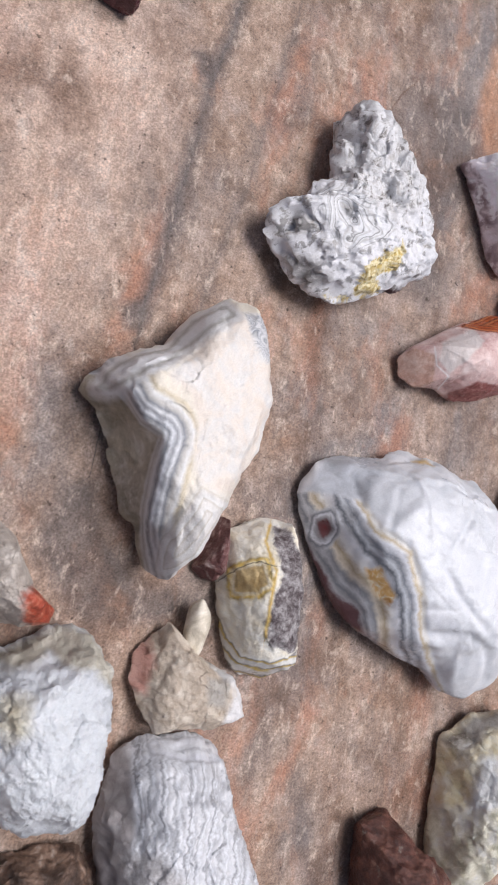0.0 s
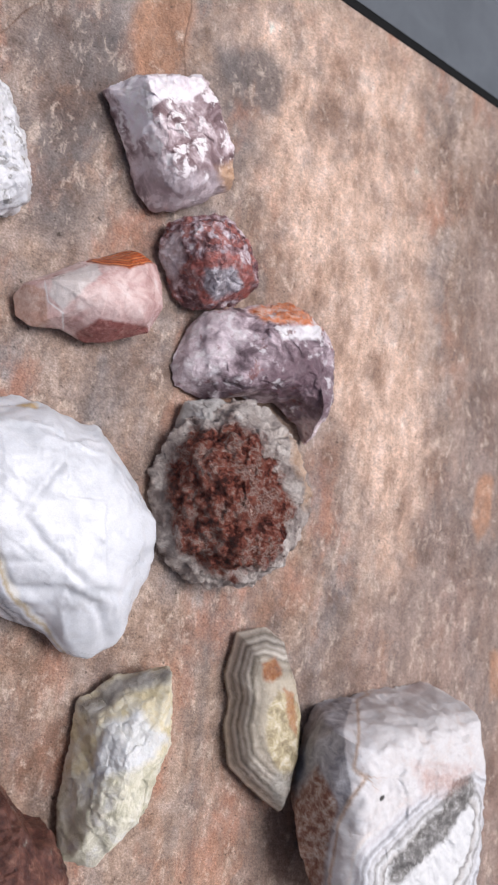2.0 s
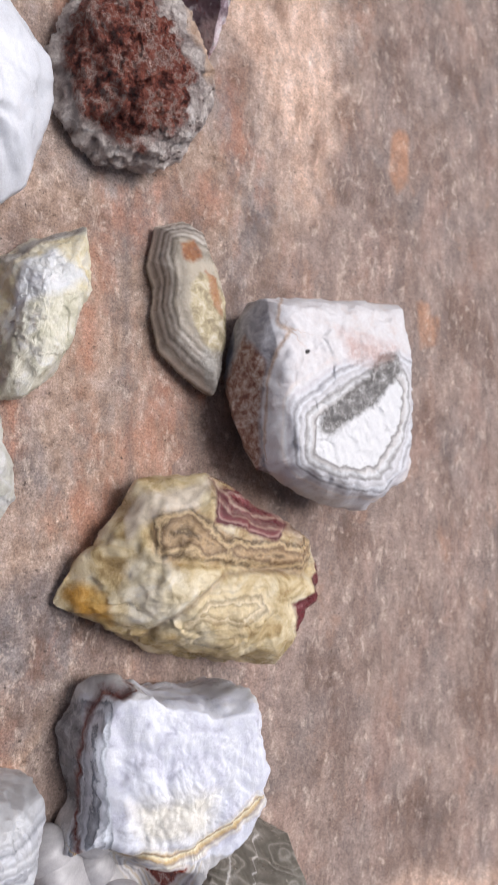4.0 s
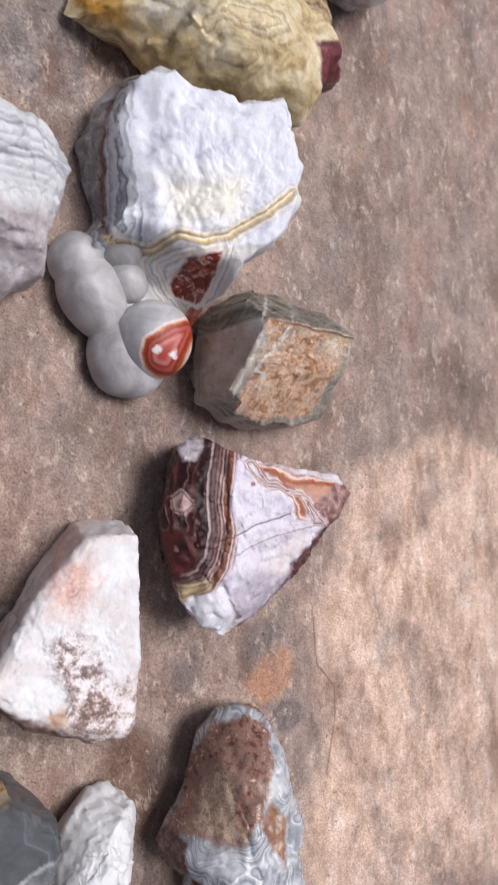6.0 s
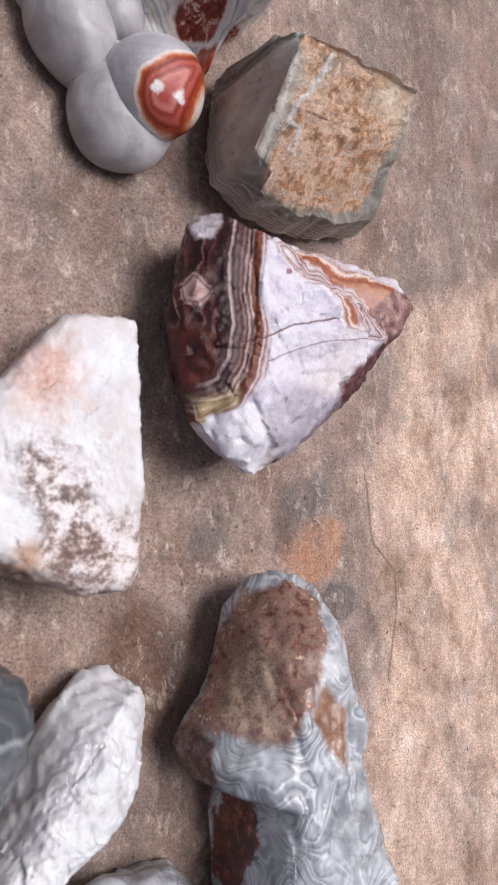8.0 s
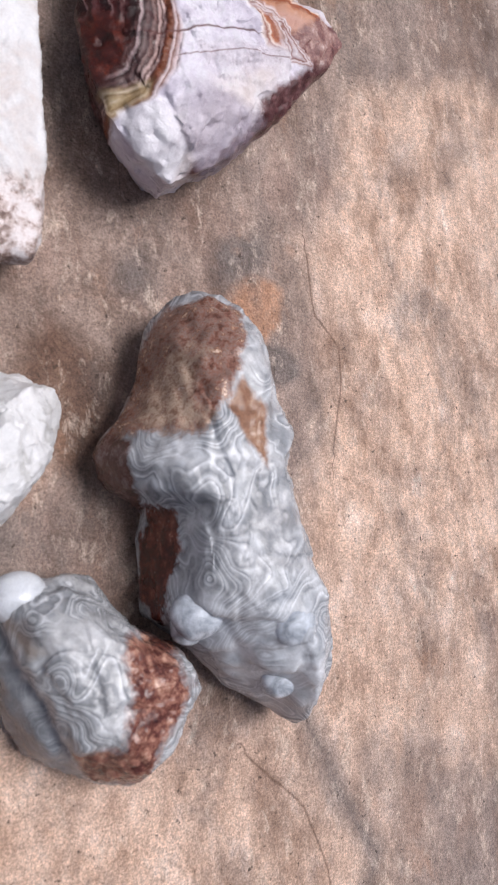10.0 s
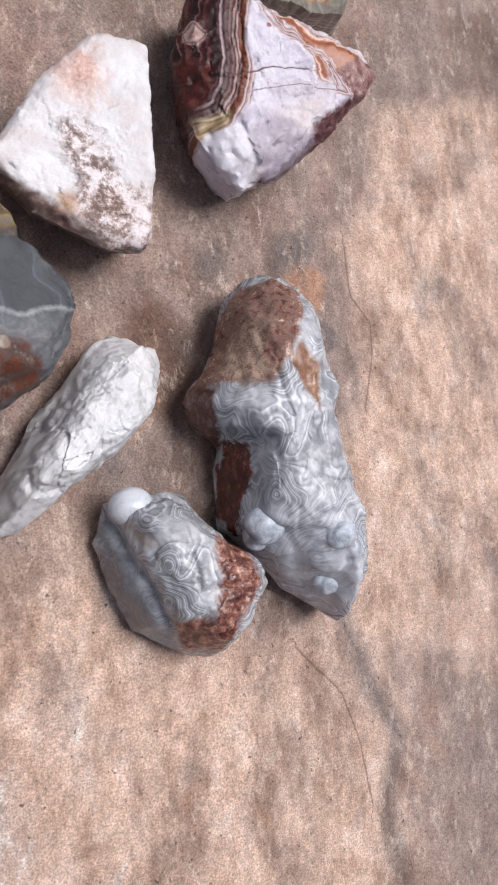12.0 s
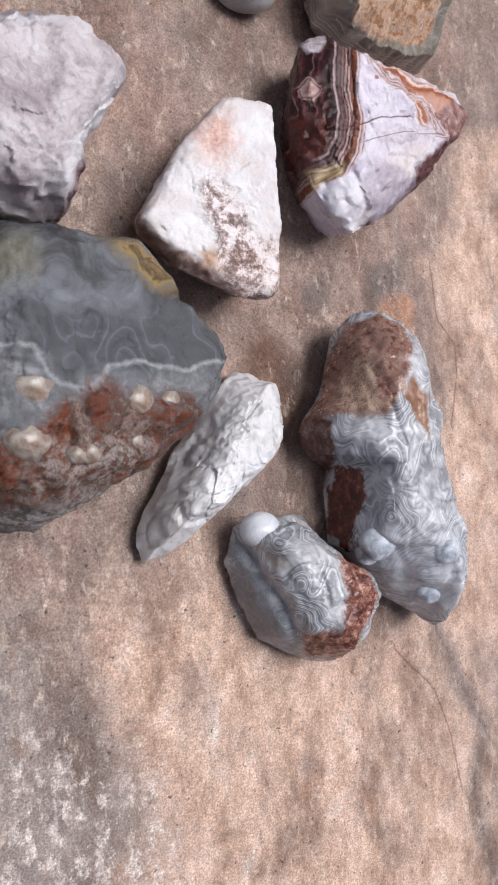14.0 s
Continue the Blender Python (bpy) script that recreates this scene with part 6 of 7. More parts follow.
# red banded wedge
stone("agate", (284, -185), [(-17.8, 5.2, 15.9), (-18.1, -2.6, 17.1), (-16.8, -12.4, 17.7), (-11.9, -21, 18.3), (-6.7, -25.4, 17.1), (-1.5, -23.3, 18.3), (7.6, -19.7, 19.5), (19.7, -11.6, 20.7), (30.9, -2.6, 22), (37.3, 3.4, 22.6), (31.9, 9.9, 23.2), (17.3, 12.9, 23.2), (4, 17.7, 22), (-0.5, 22.1, 18.3), (-6.1, 23.6, 17.1), (-10.1, 22.4, 15.9), (-16.3, 9, 15.9)], 25, (-0.636, -0.119), agate("red_banded", ("mottle", 7.0, [(0.0, "aaa2b2"), (0.3, "c6bfcd"), (0.5, "d8d2de"), (0.65, "dcd9e1"), (0.8, "d1cad6"), (1.0, "e0dee5")]), [
    ("in", "warm", 1.0, 6.0, 3.0, 5.0, (0.6, ("mottle", 4.0, [(0.0, "b9a391"), (0.5, "d9ccc2"), (1.0, "e4dfdc")]))),
    ("in", "left", 0.0, 1.0, 0.8, 4.0, ("ramp", "band", -5.5, 5.5, 0.9, 4.0, [(0.0, "cebabe"), (0.05, "603a33"), (0.08, "cebbbe"), (0.16, "7f584e"), (0.19, "cfbdbf"), (0.24, "6a3a2b"), (0.3, "7d4831"), (0.36, "5f2f25"), (0.4, "bea4a0"), (0.44, "492422"), (0.49, "b29793"), (0.53, "3e1e1e"), (0.58, "7d625e"), (0.62, "3a1e21"), (0.68, "614948"), (0.74, "301a1b"), (0.8, "c1abab"), (0.84, "402525"), (0.92, "241514"), (1.0, "3e2422")])),
    ("in", "dark", 0.0, 2.5, 1.5, 4.0, ("bands", "band", 5.2, 2.2, 4.0, [(0.0, "1c0a0a"), (0.25, "3d1515"), (0.4, "5f3a3a"), (0.48, "2a0f0f"), (0.7, "4a1f1e"), (0.8, "8a6a6a"), (0.86, "2e1212"), (1.0, "1c0a0a")])),
    ("in", "blood", 0.0, 2.0, 1.8, 4.0, ("grit", 4.0, [(0.0, "1e0c0a"), (0.5, "441712"), (0.8, "6b2c1c"), (1.0, "8a4a2c")])),
    ("in", "star", 1.0, 0.5, 2.2, 1.6, ("ramp", "star", -2.0, 1.0, 0.5, 2.0, [(0.0, "8a6d68"), (0.35, "a8857d"), (0.6, "c4aaa4"), (0.75, "7d5a56"), (0.88, "b59a95"), (1.0, "7d5a56")])),
    ("in", "knob", 0.0, 1.0, 0.8, 2.5, ("mottle", 2.0, [(0.0, "8d8286"), (0.5, "c9bfc4"), (1.0, "dfdce3")])),
    ("in", "gold", 0.0, 1.5, 0.8, 3.0, (0.85, ("bands", "gold", 1.4, 0.3, 3.0, [(0.0, "b59f78"), (0.4, "86704c"), (0.7, "c9b99c"), (1.0, "b59f78")]))),
    ("in", "orange", 0.0, 0.8, 1.1, 3.0, ("ramp", "orange", -7.0, 0.0, 0.8, 2.5, [(0.0, "b58578"), (0.3, "c09484"), (0.5, "b98468"), (0.62, "8f4a30"), (0.7, "a8623f"), (0.78, "e0cdc2"), (0.86, "8a5040"), (1.0, "efe6e4")])),
    ("in", "tip", 0.0, 1.2, 1.5, 3.0, ("grit", 3.0, [(0.0, "4c2c2e"), (0.4, "7d5654"), (0.7, "a8867e"), (1.0, "d5c5c2")])),
    ("in", "crest", 0.0, 0.8, 1.0, 2.0, ("mottle", 2.5, [(0.0, "9a7f80"), (0.5, "cfc2c8"), (1.0, "dedce3")])),
    ("in", "crust", 0.0, 1.2, 1.2, 3.0, ("grit", 2.4, [(0.0, "2c1517"), (0.5, "532f31"), (0.8, "7a5657"), (1.0, "a58c8a")])),
    ("in", "rim", 0.0, 0.8, 1.2, 4.0, (0.9, ("bands", "rim", 1.8, 0.6, 4.0, [(0.0, "e2dde4"), (0.35, "b9a8ac"), (0.5, "7d4a40"), (0.62, "d8cdd0"), (0.8, "94706a"), (1.0, "e2dde4")]))),
    ("in", "dusty", 0.0, 2.0, 1.5, 4.0, (0.75, ("grit", 1.6, [(0.0, "6f6068"), (0.4, "c4bac4"), (1.0, "dedae2")]))),
    ("in", "shine", 0.0, 0.8, 1.0, 5.0, (0.9, ("mottle", 5.0, [(0.0, "c9c3cc"), (0.5, "e2dfe6"), (1.0, "efeef2")]))),
    ("in", "mauve", 0.0, 2.5, 2.0, 5.0, (0.8, ("mottle", 5.0, [(0.0, "8d8290"), (0.5, "aea5b3"), (1.0, "cfc8d3")]))),
    ("line", "crack", 0.3, 0.35, 3.0, ("mottle", 2.0, [(0.0, "43201f"), (1.0, "6b3a36")])),
    ("line", "crack2", 0.22, 0.35, 3.0, (0.8, ("mottle", 2.0, [(0.0, "5a3434"), (1.0, "7d5652")]))),
    ("in", "dot", 0.0, 0.3, 0.1, 2.0, ("mottle", 2.0, [(0.0, "8a5a62"), (1.0, "a87a80")])),
], rough=0.36, bump=0.3, bump_size=2.0), "wedge-shaped agate with red, orange and white bands", flat=5.0, facets=0, rough=1.0, lumps=6.0, under=0.5, grooves=[("crack", 0.4, 0.5), ("band", 0.9, 1.6), ("ridgeb", 0.8, 0.9), ("shine", 0.6, 0.8), ("dusty", 0.3, 1.0)], seed=53, fields=[
    ("ridgeb", "line", [(12.1, 21.8), (11.9, 12.7), (8.7, 1.6), (3.7, -7.9)]),
    ("mauve", "area", [(13.5, -5.8), (21.8, -8), (27.3, -11.1), (20.1, -17.2), (12.2, -21.7), (9.1, -15.5)]),
    ("shine", "area", [(-3.2, -11.3), (7.4, -9.5), (10, -17.9), (5, -23.8), (-0.8, -19.3)]),
    ("dusty", "area", [(16.1, 0.9), (23.6, 1.9), (36.3, 3.3), (38, -0.6), (25.8, -2.5), (16.9, -2.7)]),
    ("rim", "area", [(18.9, 17), (23.9, 12), (34.1, 9), (37.3, 0), (42.2, -0.4), (35.1, 10.2), (24.4, 15), (21, 20.4), (16.5, 19.4)]),
    ("warm", "area", [(8.5, -15.6), (18.9, -7.7), (34.5, 0.7), (26.7, -9.5), (14.2, -18.4), (4.5, -23.9)]),
    ("band", "line", [(13.8, 26.1), (11.5, 20.1), (9, 12.1), (8.8, 4.2), (6.1, -2.5), (1.7, -7.5), (-7.5, -9.3)]),
    ("left", "area", [(-21.3, 28), (17.3, 30), (19.4, 20.6), (15.6, 19.5), (12.3, 10.3), (13.3, 2), (10.9, -4), (5, -9.5), (-5.4, -12.6), (-16.8, -14.4), (-24.6, 7.8)]),
    ("dark", "area", [(-21.6, 28.3), (8.6, 29.8), (6.7, 20.7), (4.1, 10.6), (3.4, 2.6), (0.9, -2.7), (-6.1, -6.6), (-20, -8.7), (-24.9, 7.9)]),
    ("blood", "area", [(-8.6, 5.9), (-1.7, 6.1), (2.5, 2.8), (0.8, -3.3), (-5, -6.3), (-8.9, -5.4)]),
    ("star", "area", [(-3.7, 12.6), (-0.7, 13.7), (1.5, 11.5), (-0.9, 9.7), (-3.6, 10.2)]),
    ("knob", "area", [(-0.7, 23.7), (4.3, 26.1), (7.1, 24.9), (4.1, 21.4), (0.5, 20.8)]),
    ("gold", "area", [(-6.7, -7.3), (-0.6, -7.9), (5.5, -6.5), (3.8, -9.4), (-4.8, -12.2)]),
    ("orange", "area", [(17.6, 19.6), (22.8, 19.7), (34.5, 14.9), (49.2, 11.4), (44.3, 3.5), (36, 0.6), (32.4, 3), (31.4, 8.4), (25.5, 12.3), (21.5, 12.9)]),
    ("tip", "area", [(38.5, 0.6), (37.8, 5.4), (45.2, 9.9), (52.3, 10.9), (60.4, 6.9), (46.1, -2.3)]),
    ("crest", "area", [(17.1, 22.1), (32.6, 16.9), (50.6, 12.8), (49, 9.3), (40.8, 12.4), (32.2, 14.7), (24.3, 18), (18, 20.1)]),
    ("crust", "area", [(61.1, 7.3), (51.8, -1.3), (36, -11.3), (21.8, -20.2), (10.9, -24.3), (3.7, -26.9), (10.4, -19.8), (23, -14), (30.7, -5.9), (41.6, -0.1)]),
    ("crack", "line", [(6.3, 1.9), (11.8, 2.2), (18.6, 4.2), (25.3, 4.6), (31.4, 5.2)]),
    ("crack2", "line", [(11.7, -2), (17.6, -0.6), (24.6, 0.7), (36, 0.6)]),
    ("dot", "area", [(19, 14.5), (20.3, 14.5), (20.1, 13.5), (18.8, 13.5)])])

stone("agate", (231, -106), [(-18.8, 3, 16.2), (-14.6, -5.9, 17.3), (-6.9, -11.8, 17), (-3.3, -21.7, 17.2), (-0.4, -23.9, 24.1), (3.8, -20.4, 26.8), (8.9, -18.8, 30), (9.6, -12, 32.8), (13.6, -4.2, 32.1), (19.6, 6.1, 33.1), (19, 10, 30.6), (3, 15.5, 30.2), (-3.1, 19, 31.7), (-6.3, 23.9, 26.7), (-11.7, 21, 21.7), (-17.7, 16.1, 17.9)], 36, (-0.385, -0.075), agate("grey_banded", ("mottle", 8.0, [(0.0, "b4b3b3"), (0.4, "cbccce"), (0.7, "d5d6d8"), (1.0, "e0e2e3")]), [
    ("in", "zone", 0.0, 4.0, 2.0, 5.0, ("bands", "band", 5.5, 1.0, 8.0, [(0.0, "d5d6da"), (0.2, "b4b5b8"), (0.3, "d8d9dc"), (0.5, "a4a5a9"), (0.6, "cfd0d5"), (0.8, "92949a"), (0.9, "d0d1d6"), (1.0, "d5d6da")])),
    ("in", "low", 0.0, 4.0, 2.5, 5.0, (0.85, ("grit", 5.0, [(0.0, "83757a"), (0.5, "a89c9e"), (1.0, "d2cdd0")]))),
    ("in", "amber", 0.0, 3.0, 1.5, 3.0, (0.8, ("mottle", 3.0, [(0.0, "a07c40"), (1.0, "cfb384")]))),
    ("in", "pinks", 0.0, 3.0, 2.0, 3.0, (0.6, ("grit", 3.0, [(0.0, "a08084"), (1.0, "d3c3c6")]))),
], rough=0.36, bump=0.4, bump_size=3.0, sss=0.12), "tall pale grey agate with soft bands", flat=5.0, facets=8, rough=1.3, lumps=9.0, under=0.7, seed=57, fields=[
    ("band", "line", [(-12.3, 11.8), (2.2, 11.6), (12.3, 9.7), (23.4, 8.8), (35, 4.9)]),
    ("zone", "area", [(-11.6, 17.9), (2.7, 15.8), (18.7, 12.4), (32.7, 8.6), (24.8, -0.5), (11.2, 1.4), (-1, 3.2), (-13, 5.9)]),
    ("low", "area", [(0.8, -10.6), (11.6, -4.4), (26.6, -5.6), (23.4, -19.3), (9.1, -24.8), (2.1, -20.1)]),
    ("amber", "area", [(-1.5, -9.6), (2.7, -11.3), (4.7, -21.4), (1, -19.7)]),
    ("pinks", "area", [(-3.3, 20.5), (10.2, 19.6), (10.8, 15.1), (-1.7, 16.2)])])

stone("agate", (240, -205), [(-19.4, -3, 18), (-12.9, -10.4, 18.1), (-4.3, -14.9, 18.2), (2.4, -18.4, 18.4), (9.1, -19.4, 19.1), (11, -17, 20.8), (14.7, -0.8, 21.1), (15.9, 14.5, 21.1), (17.6, 24.4, 21.5), (5.5, 26.1, 20.2), (-6.4, 15.9, 19.5), (-16.4, 3.9, 19.4), (-20.8, -0.3, 18.9)], 22, (-0.491, -0.347), agate("white_pink", ("mottle", 5.0, [(0.0, "4a3733"), (0.4, "6f5751"), (0.7, "96817a"), (1.0, "c9bab3")]), [
    ("in", "face", 0.0, 1.5, 1.5, 3.0, ("mottle", 7.0, [(0.0, "d6cac5"), (0.35, "dbd6d6"), (0.65, "e4e3e5"), (1.0, "eae9ec")])),
    ("in", "pinks", 1.5, 6.0, 6.0, 4.0, (0.9, ("grit", 2.4, [(0.0, "a87868"), (0.5, "d3aa9c"), (1.0, "f0dcd4")]))),
    ("in", "veins", 2.5, 3.0, 6.0, 4.0, (0.95, ("grit", 3.2, [(0.0, "4a3832"), (0.35, "77605a"), (0.5, "b5a39f"), (0.62, "e6dede"), (1.0, "efeaea")]))),
    ("in", "low", 2.0, 3.0, 6.0, 4.0, (0.9, ("grit", 3.2, [(0.0, "4f3c36"), (0.35, "82695f"), (0.5, "c4b0aa"), (0.64, "e6dcdc"), (1.0, "ece6e6")]))),
    ("in", "rust", 0.0, 2.5, 2.0, 3.0, (0.75, ("grit", 2.5, [(0.0, "8a5a34"), (1.0, "c99c72")]))),
], rough=0.46, bump=0.38, bump_size=2.2), "flat-topped white agate with pink and brown veins", flat=16.0, facets=0, rough=0.8, lumps=6.0, under=0.6, seed=59, fields=[
    ("face", "area", [(-9.8, 7.3), (-6.6, 11.6), (2.7, 22.9), (15.4, 33.2), (29.9, 32.8), (25.4, 6.6), (21.1, -11.5), (13, -9.6), (8.4, -7.3), (-1.1, -0.8), (-8.1, 3.7)]),
    ("pinks", "area", [(8, 26.6), (14.4, 28.4), (15.3, 22.9), (10.9, 19.2), (7.7, 21.6)]),
    ("veins", "area", [(7, 11.3), (10.1, 12), (14.2, 3.9), (16.3, -1.7), (11.4, -4), (8.6, 3.7)]),
    ("low", "area", [(6.5, -4), (14.4, -1.7), (21.5, -1.6), (20.3, -11.4), (12.7, -10.1)]),
    ("rust", "area", [(1.9, -0.8), (5.6, -0.2), (6, -4.7), (2.4, -4.1)])])

stone("agate", (201, -189), [(-18.1, -11.1, 21.3), (-9.7, -15.6, 20.3), (-2.8, -17.1, 21.4), (0.3, -18.2, 26.5), (4.7, -9.8, 29.5), (4.5, -6.4, 28.8), (11.1, 0.8, 27), (16.9, 6.8, 28.8), (14.1, 9.5, 33.9), (8.1, 15.2, 33.8), (-0.6, 16.7, 32.7), (-9.5, 18.8, 30.5), (-16.4, 15.6, 24)], 36, (-0.331, -0.353), agate("violet_pale", ("mottle", 9.0, [(0.0, "8f8286"), (0.35, "b3a8ab"), (0.6, "d0c8ca"), (1.0, "dcd9dd")]), [
    ("in", "maroon", 0.0, 1.5, 1.2, 3.0, ("grit", 3.0, [(0.0, "46242c"), (0.5, "6f464c"), (1.0, "a58b8e")])),
    ("in", "edge", 0.0, 2.0, 1.2, 3.0, (0.8, ("mottle", 3.0, [(0.0, "d5d0d5"), (1.0, "e4e3e7")]))),
    ("in", "top", 0.0, 2.0, 1.5, 3.0, (0.8, ("bands", "top", 3.0, 0.8, 4.0, [(0.0, "d0cbd0"), (0.4, "8f8d95"), (0.6, "d8d6dc"), (1.0, "d0cbd0")]))),
    ("spots", 6.0, 0.6, 0.1, (0.6, ("mottle", 3.0, [(0.0, "8b7a7e"), (1.0, "b8aaae")])), 3.0),
], rough=0.36, bump=0.5, bump_size=3.0, sss=0.1), "large pale violet agate with a maroon broken edge", flat=5.0, facets=2, rough=1.4, lumps=9.0, under=0.7, seed=61, fields=[
    ("maroon", "area", [(4.9, -10.6), (9.7, -7.3), (14.1, 2.9), (17.8, 3), (17.7, -0.5), (10, -11.3)]),
    ("edge", "area", [(11.7, 4.6), (17.3, 10.9), (24, 19.5), (26.6, 20.8), (20.6, 11), (13.3, 1.6), (9.1, -3.5)]),
    ("top", "area", [(-1.2, 30.7), (10.7, 30.2), (21.3, 28.8), (17.4, 26.3), (7.9, 26.3), (-1.9, 26.7)])])

# big grey stone with a rusty lumpy side
rusty_stone = stone("agate", (201, -233), [(-31.4, -10.8, 4.2), (-27.2, -26.1, 4.6), (-18.4, -29.6, 10.4), (-13.5, -30, 16.1), (-3.5, -26.7, 18.5), (8.9, -22.5, 19.9), (23.1, -14.7, 23.4), (27.8, -5.4, 28), (27.8, 0.9, 32.1), (18.7, 8.6, 31), (17.8, 12.8, 32.1), (14, 21.1, 28.3), (6.6, 23.5, 24.7), (-0.5, 26, 24.1), (-10.2, 27.5, 21.6), (-14.3, 29, 13.5), (-26.3, 18.4, 6.9)], 36, (-0.331, -0.085), agate("grey_rusty", ("mottle", 7.0, [(0.0, "3a3b3d"), (0.35, "525457"), (0.6, "686b70"), (0.8, "70747a"), (1.0, "80848a")]), [
    ("in", "lace", 0.0, 6.0, 4.0, 6.0, (0.9, ("rings", 16.0, 5.0, [(0.0, "484a4d"), (0.4, "55595d"), (0.5, "666c73"), (0.58, "4f5357"), (1.0, "484a4d")]))),
    ("in", "olive", 0.0, 5.0, 3.0, 5.0, (0.6, ("mottle", 4.0, [(0.0, "6d6a55"), (1.0, "a5a28c")]))),
    ("in", "ochre", 0.0, 2.0, 2.5, 3.0, ("bands", "ochre", 3.4, 3.0, 4.0, [(0.0, "7d663f"), (0.3, "514230"), (0.5, "94794a"), (0.75, "6f6a60"), (1.0, "7d663f")])),
    ("in", "haze", 0.0, 3.0, 4.0, 4.0, (0.55, ("mottle", 4.0, [(0.0, "55565a"), (0.5, "7c7d80"), (0.8, "a5a6a8"), (1.0, "cbcccf")]))),
    ("line", "hem2", 0.7, 1.5, 5.0, (0.7, ("mottle", 2.0, [(0.0, "85898d"), (1.0, "c4c7c9")]))),
    ("in", "rust", 1.0, 2.5, 5.5, 6.0, ("grit", 7.0, [(0.0, "221410"), (0.2, "3f1e15"), (0.34, "6e3a21"), (0.46, "562b1b"), (0.55, "62514a"), (0.63, "432b21"), (0.72, "867770"), (0.8, "64341e"), (0.9, "71645e"), (1.0, "321d17")])),
    ("in", "glint", 0.0, 8.0, 10.0, 4.0, (0.5, ("grit", 2.6, [(0.0, "2a1a15"), (0.3, "5f3a2a"), (0.5, "8a8078"), (0.65, "d0ccc8"), (0.8, "6b3a24"), (1.0, "e4e0dc")]))),
    ("in", "under", 0.0, 2.5, 2.0, 3.0, ("grit", 3.0, [(0.0, "2a2726"), (0.35, "5f5b5a"), (0.6, "a5a2a1"), (1.0, "d4d3d5")])),
    ("spots", 2.2, 0.68, 0.04, (0.8, ("mottle", 1.5, [(0.0, "3c3f41"), (1.0, "5d6063")])), 9.0),
], rough=0.26, rough_var=0.14, bump=0.45, bump_size=2.5), "large dark grey agate with a rusty lumpy side", flat=6.0, peak=(-4, 0), facets=2, rough=0.9, lumps=6.0, sharp=50, bubbles=[("rust", 5.5, 2.0), ("haze", 7.0, 0.8)], seed=67, cuts=[(0.15, 0.1, 1.0, 34.0)],
    fields=[
    ("glint", "area", [(-4.9, -12.9), (6.2, -10.7), (19.5, -14.1), (14.7, -19.8), (1.6, -22.5), (-8.2, -19.3)]),
    ("hem2", "line", [(-6.9, 6.4), (-1.1, 5.7), (1.5, -1.6), (6.4, -3.3), (11.5, 0.2), (17.2, 0.5), (26.2, -2.2), (36.5, -1.9)]),
    ("lace", "area", [(-0.2, 10.5), (14.2, 9.2), (29.7, 10), (38.3, 2.5), (33.4, -8.2), (25.6, -9.2), (12.4, 0.1), (0.2, 2.6)]),
    ("olive", "area", [(-12.1, 26.5), (2.7, 25), (1.3, 18.2), (-10.7, 15.2)]),
    ("ochre", "area", [(14.3, 24.4), (22.3, 23.6), (28.5, 18.3), (29.9, 12.6), (23.8, 13.1), (19, 18.9)]),
    ("haze", "area", [(-12.5, 6.1), (-1.3, 4.8), (2.3, -2.7), (11.3, -0.8), (26.1, -2.8), (36.3, -3), (30.4, -12.3), (22.4, -8.8), (14.3, -8.1), (9.6, -3.7), (1.5, -7.1), (-4.1, -9.7), (-15.7, -10.5)]),
    ("hem", "line", [(-6.8, 6.3), (-1.4, 4.3), (1.8, 0.4), (9.2, 0.5), (16.8, -0.5), (23.9, -0.3), (27.8, 0.9)]),
    ("rust", "area", [(-16.2, -10.8), (-4.1, -8.9), (1.6, -6.3), (10.1, -2.2), (14.8, -7.8), (27, -8), (28.2, -14.4), (20, -17.5), (14.5, -20.9), (5.9, -23.4), (-2.9, -23.6), (-18, -20.1)]),
    ("under", "area", [(-18.8, -20.2), (-7, -22.8), (4.4, -22), (16.6, -21.1), (26.3, -18.2), (18.6, -23.8), (3.3, -27.3), (-8.2, -28.9), (-19.9, -26.1)])])

stone("agate", (226, -258), [(16.3, 20.3, 11), (20.6, 20.5, 13), (24.7, 16.8, 13), (27.6, 12.5, 12), (24.2, 3, 10), (15.5, -6.1, 8), (2.9, -11.8, 6), (-7.9, -18.3, 4), (-13.2, -19, 3), (-12.6, -11.6, 3), (-10, -7, 4), (1.9, 6.4, 6), (11.7, 16.2, 8)], 22, (-0.466, -0.012), agate("white_shard", ("mottle", 6.0, [(0.0, "cfcecc"), (0.35, "dcdcdd"), (0.6, "e4e4e6"), (1.0, "ececee")]), [
    ("spots", 8.0, 0.45, 0.12, (0.9, ("rings", 14.0, 3.0, [(0.0, "dcdddf"), (0.4, "d1d1d2"), (0.52, "b4b3b2"), (0.62, "d6d6d8"), (1.0, "dcdddf")])), 3.0),
    ("in", "tip", 0.0, 3.0, 1.5, 4.0, (0.7, ("bands", "tip", 3.4, 0.8, 4.0, [(0.0, "d8d7d6"), (0.5, "b5b2ac"), (0.65, "8a8884"), (0.8, "dddddc"), (1.0, "d8d7d6")]))),
], rough=0.4, bump=0.3, bump_size=2.2), "long white agate shard with grey marbling", flat=4.0, facets=11, rough=1.2, lumps=8.0, under=0.8, seed=71, fields=[
    ("tip", "area", [(-10.5, -17.2), (-9.6, -10.1), (-2.9, -5), (4, -5.1), (3, -10.4), (-4.9, -16.3)])])

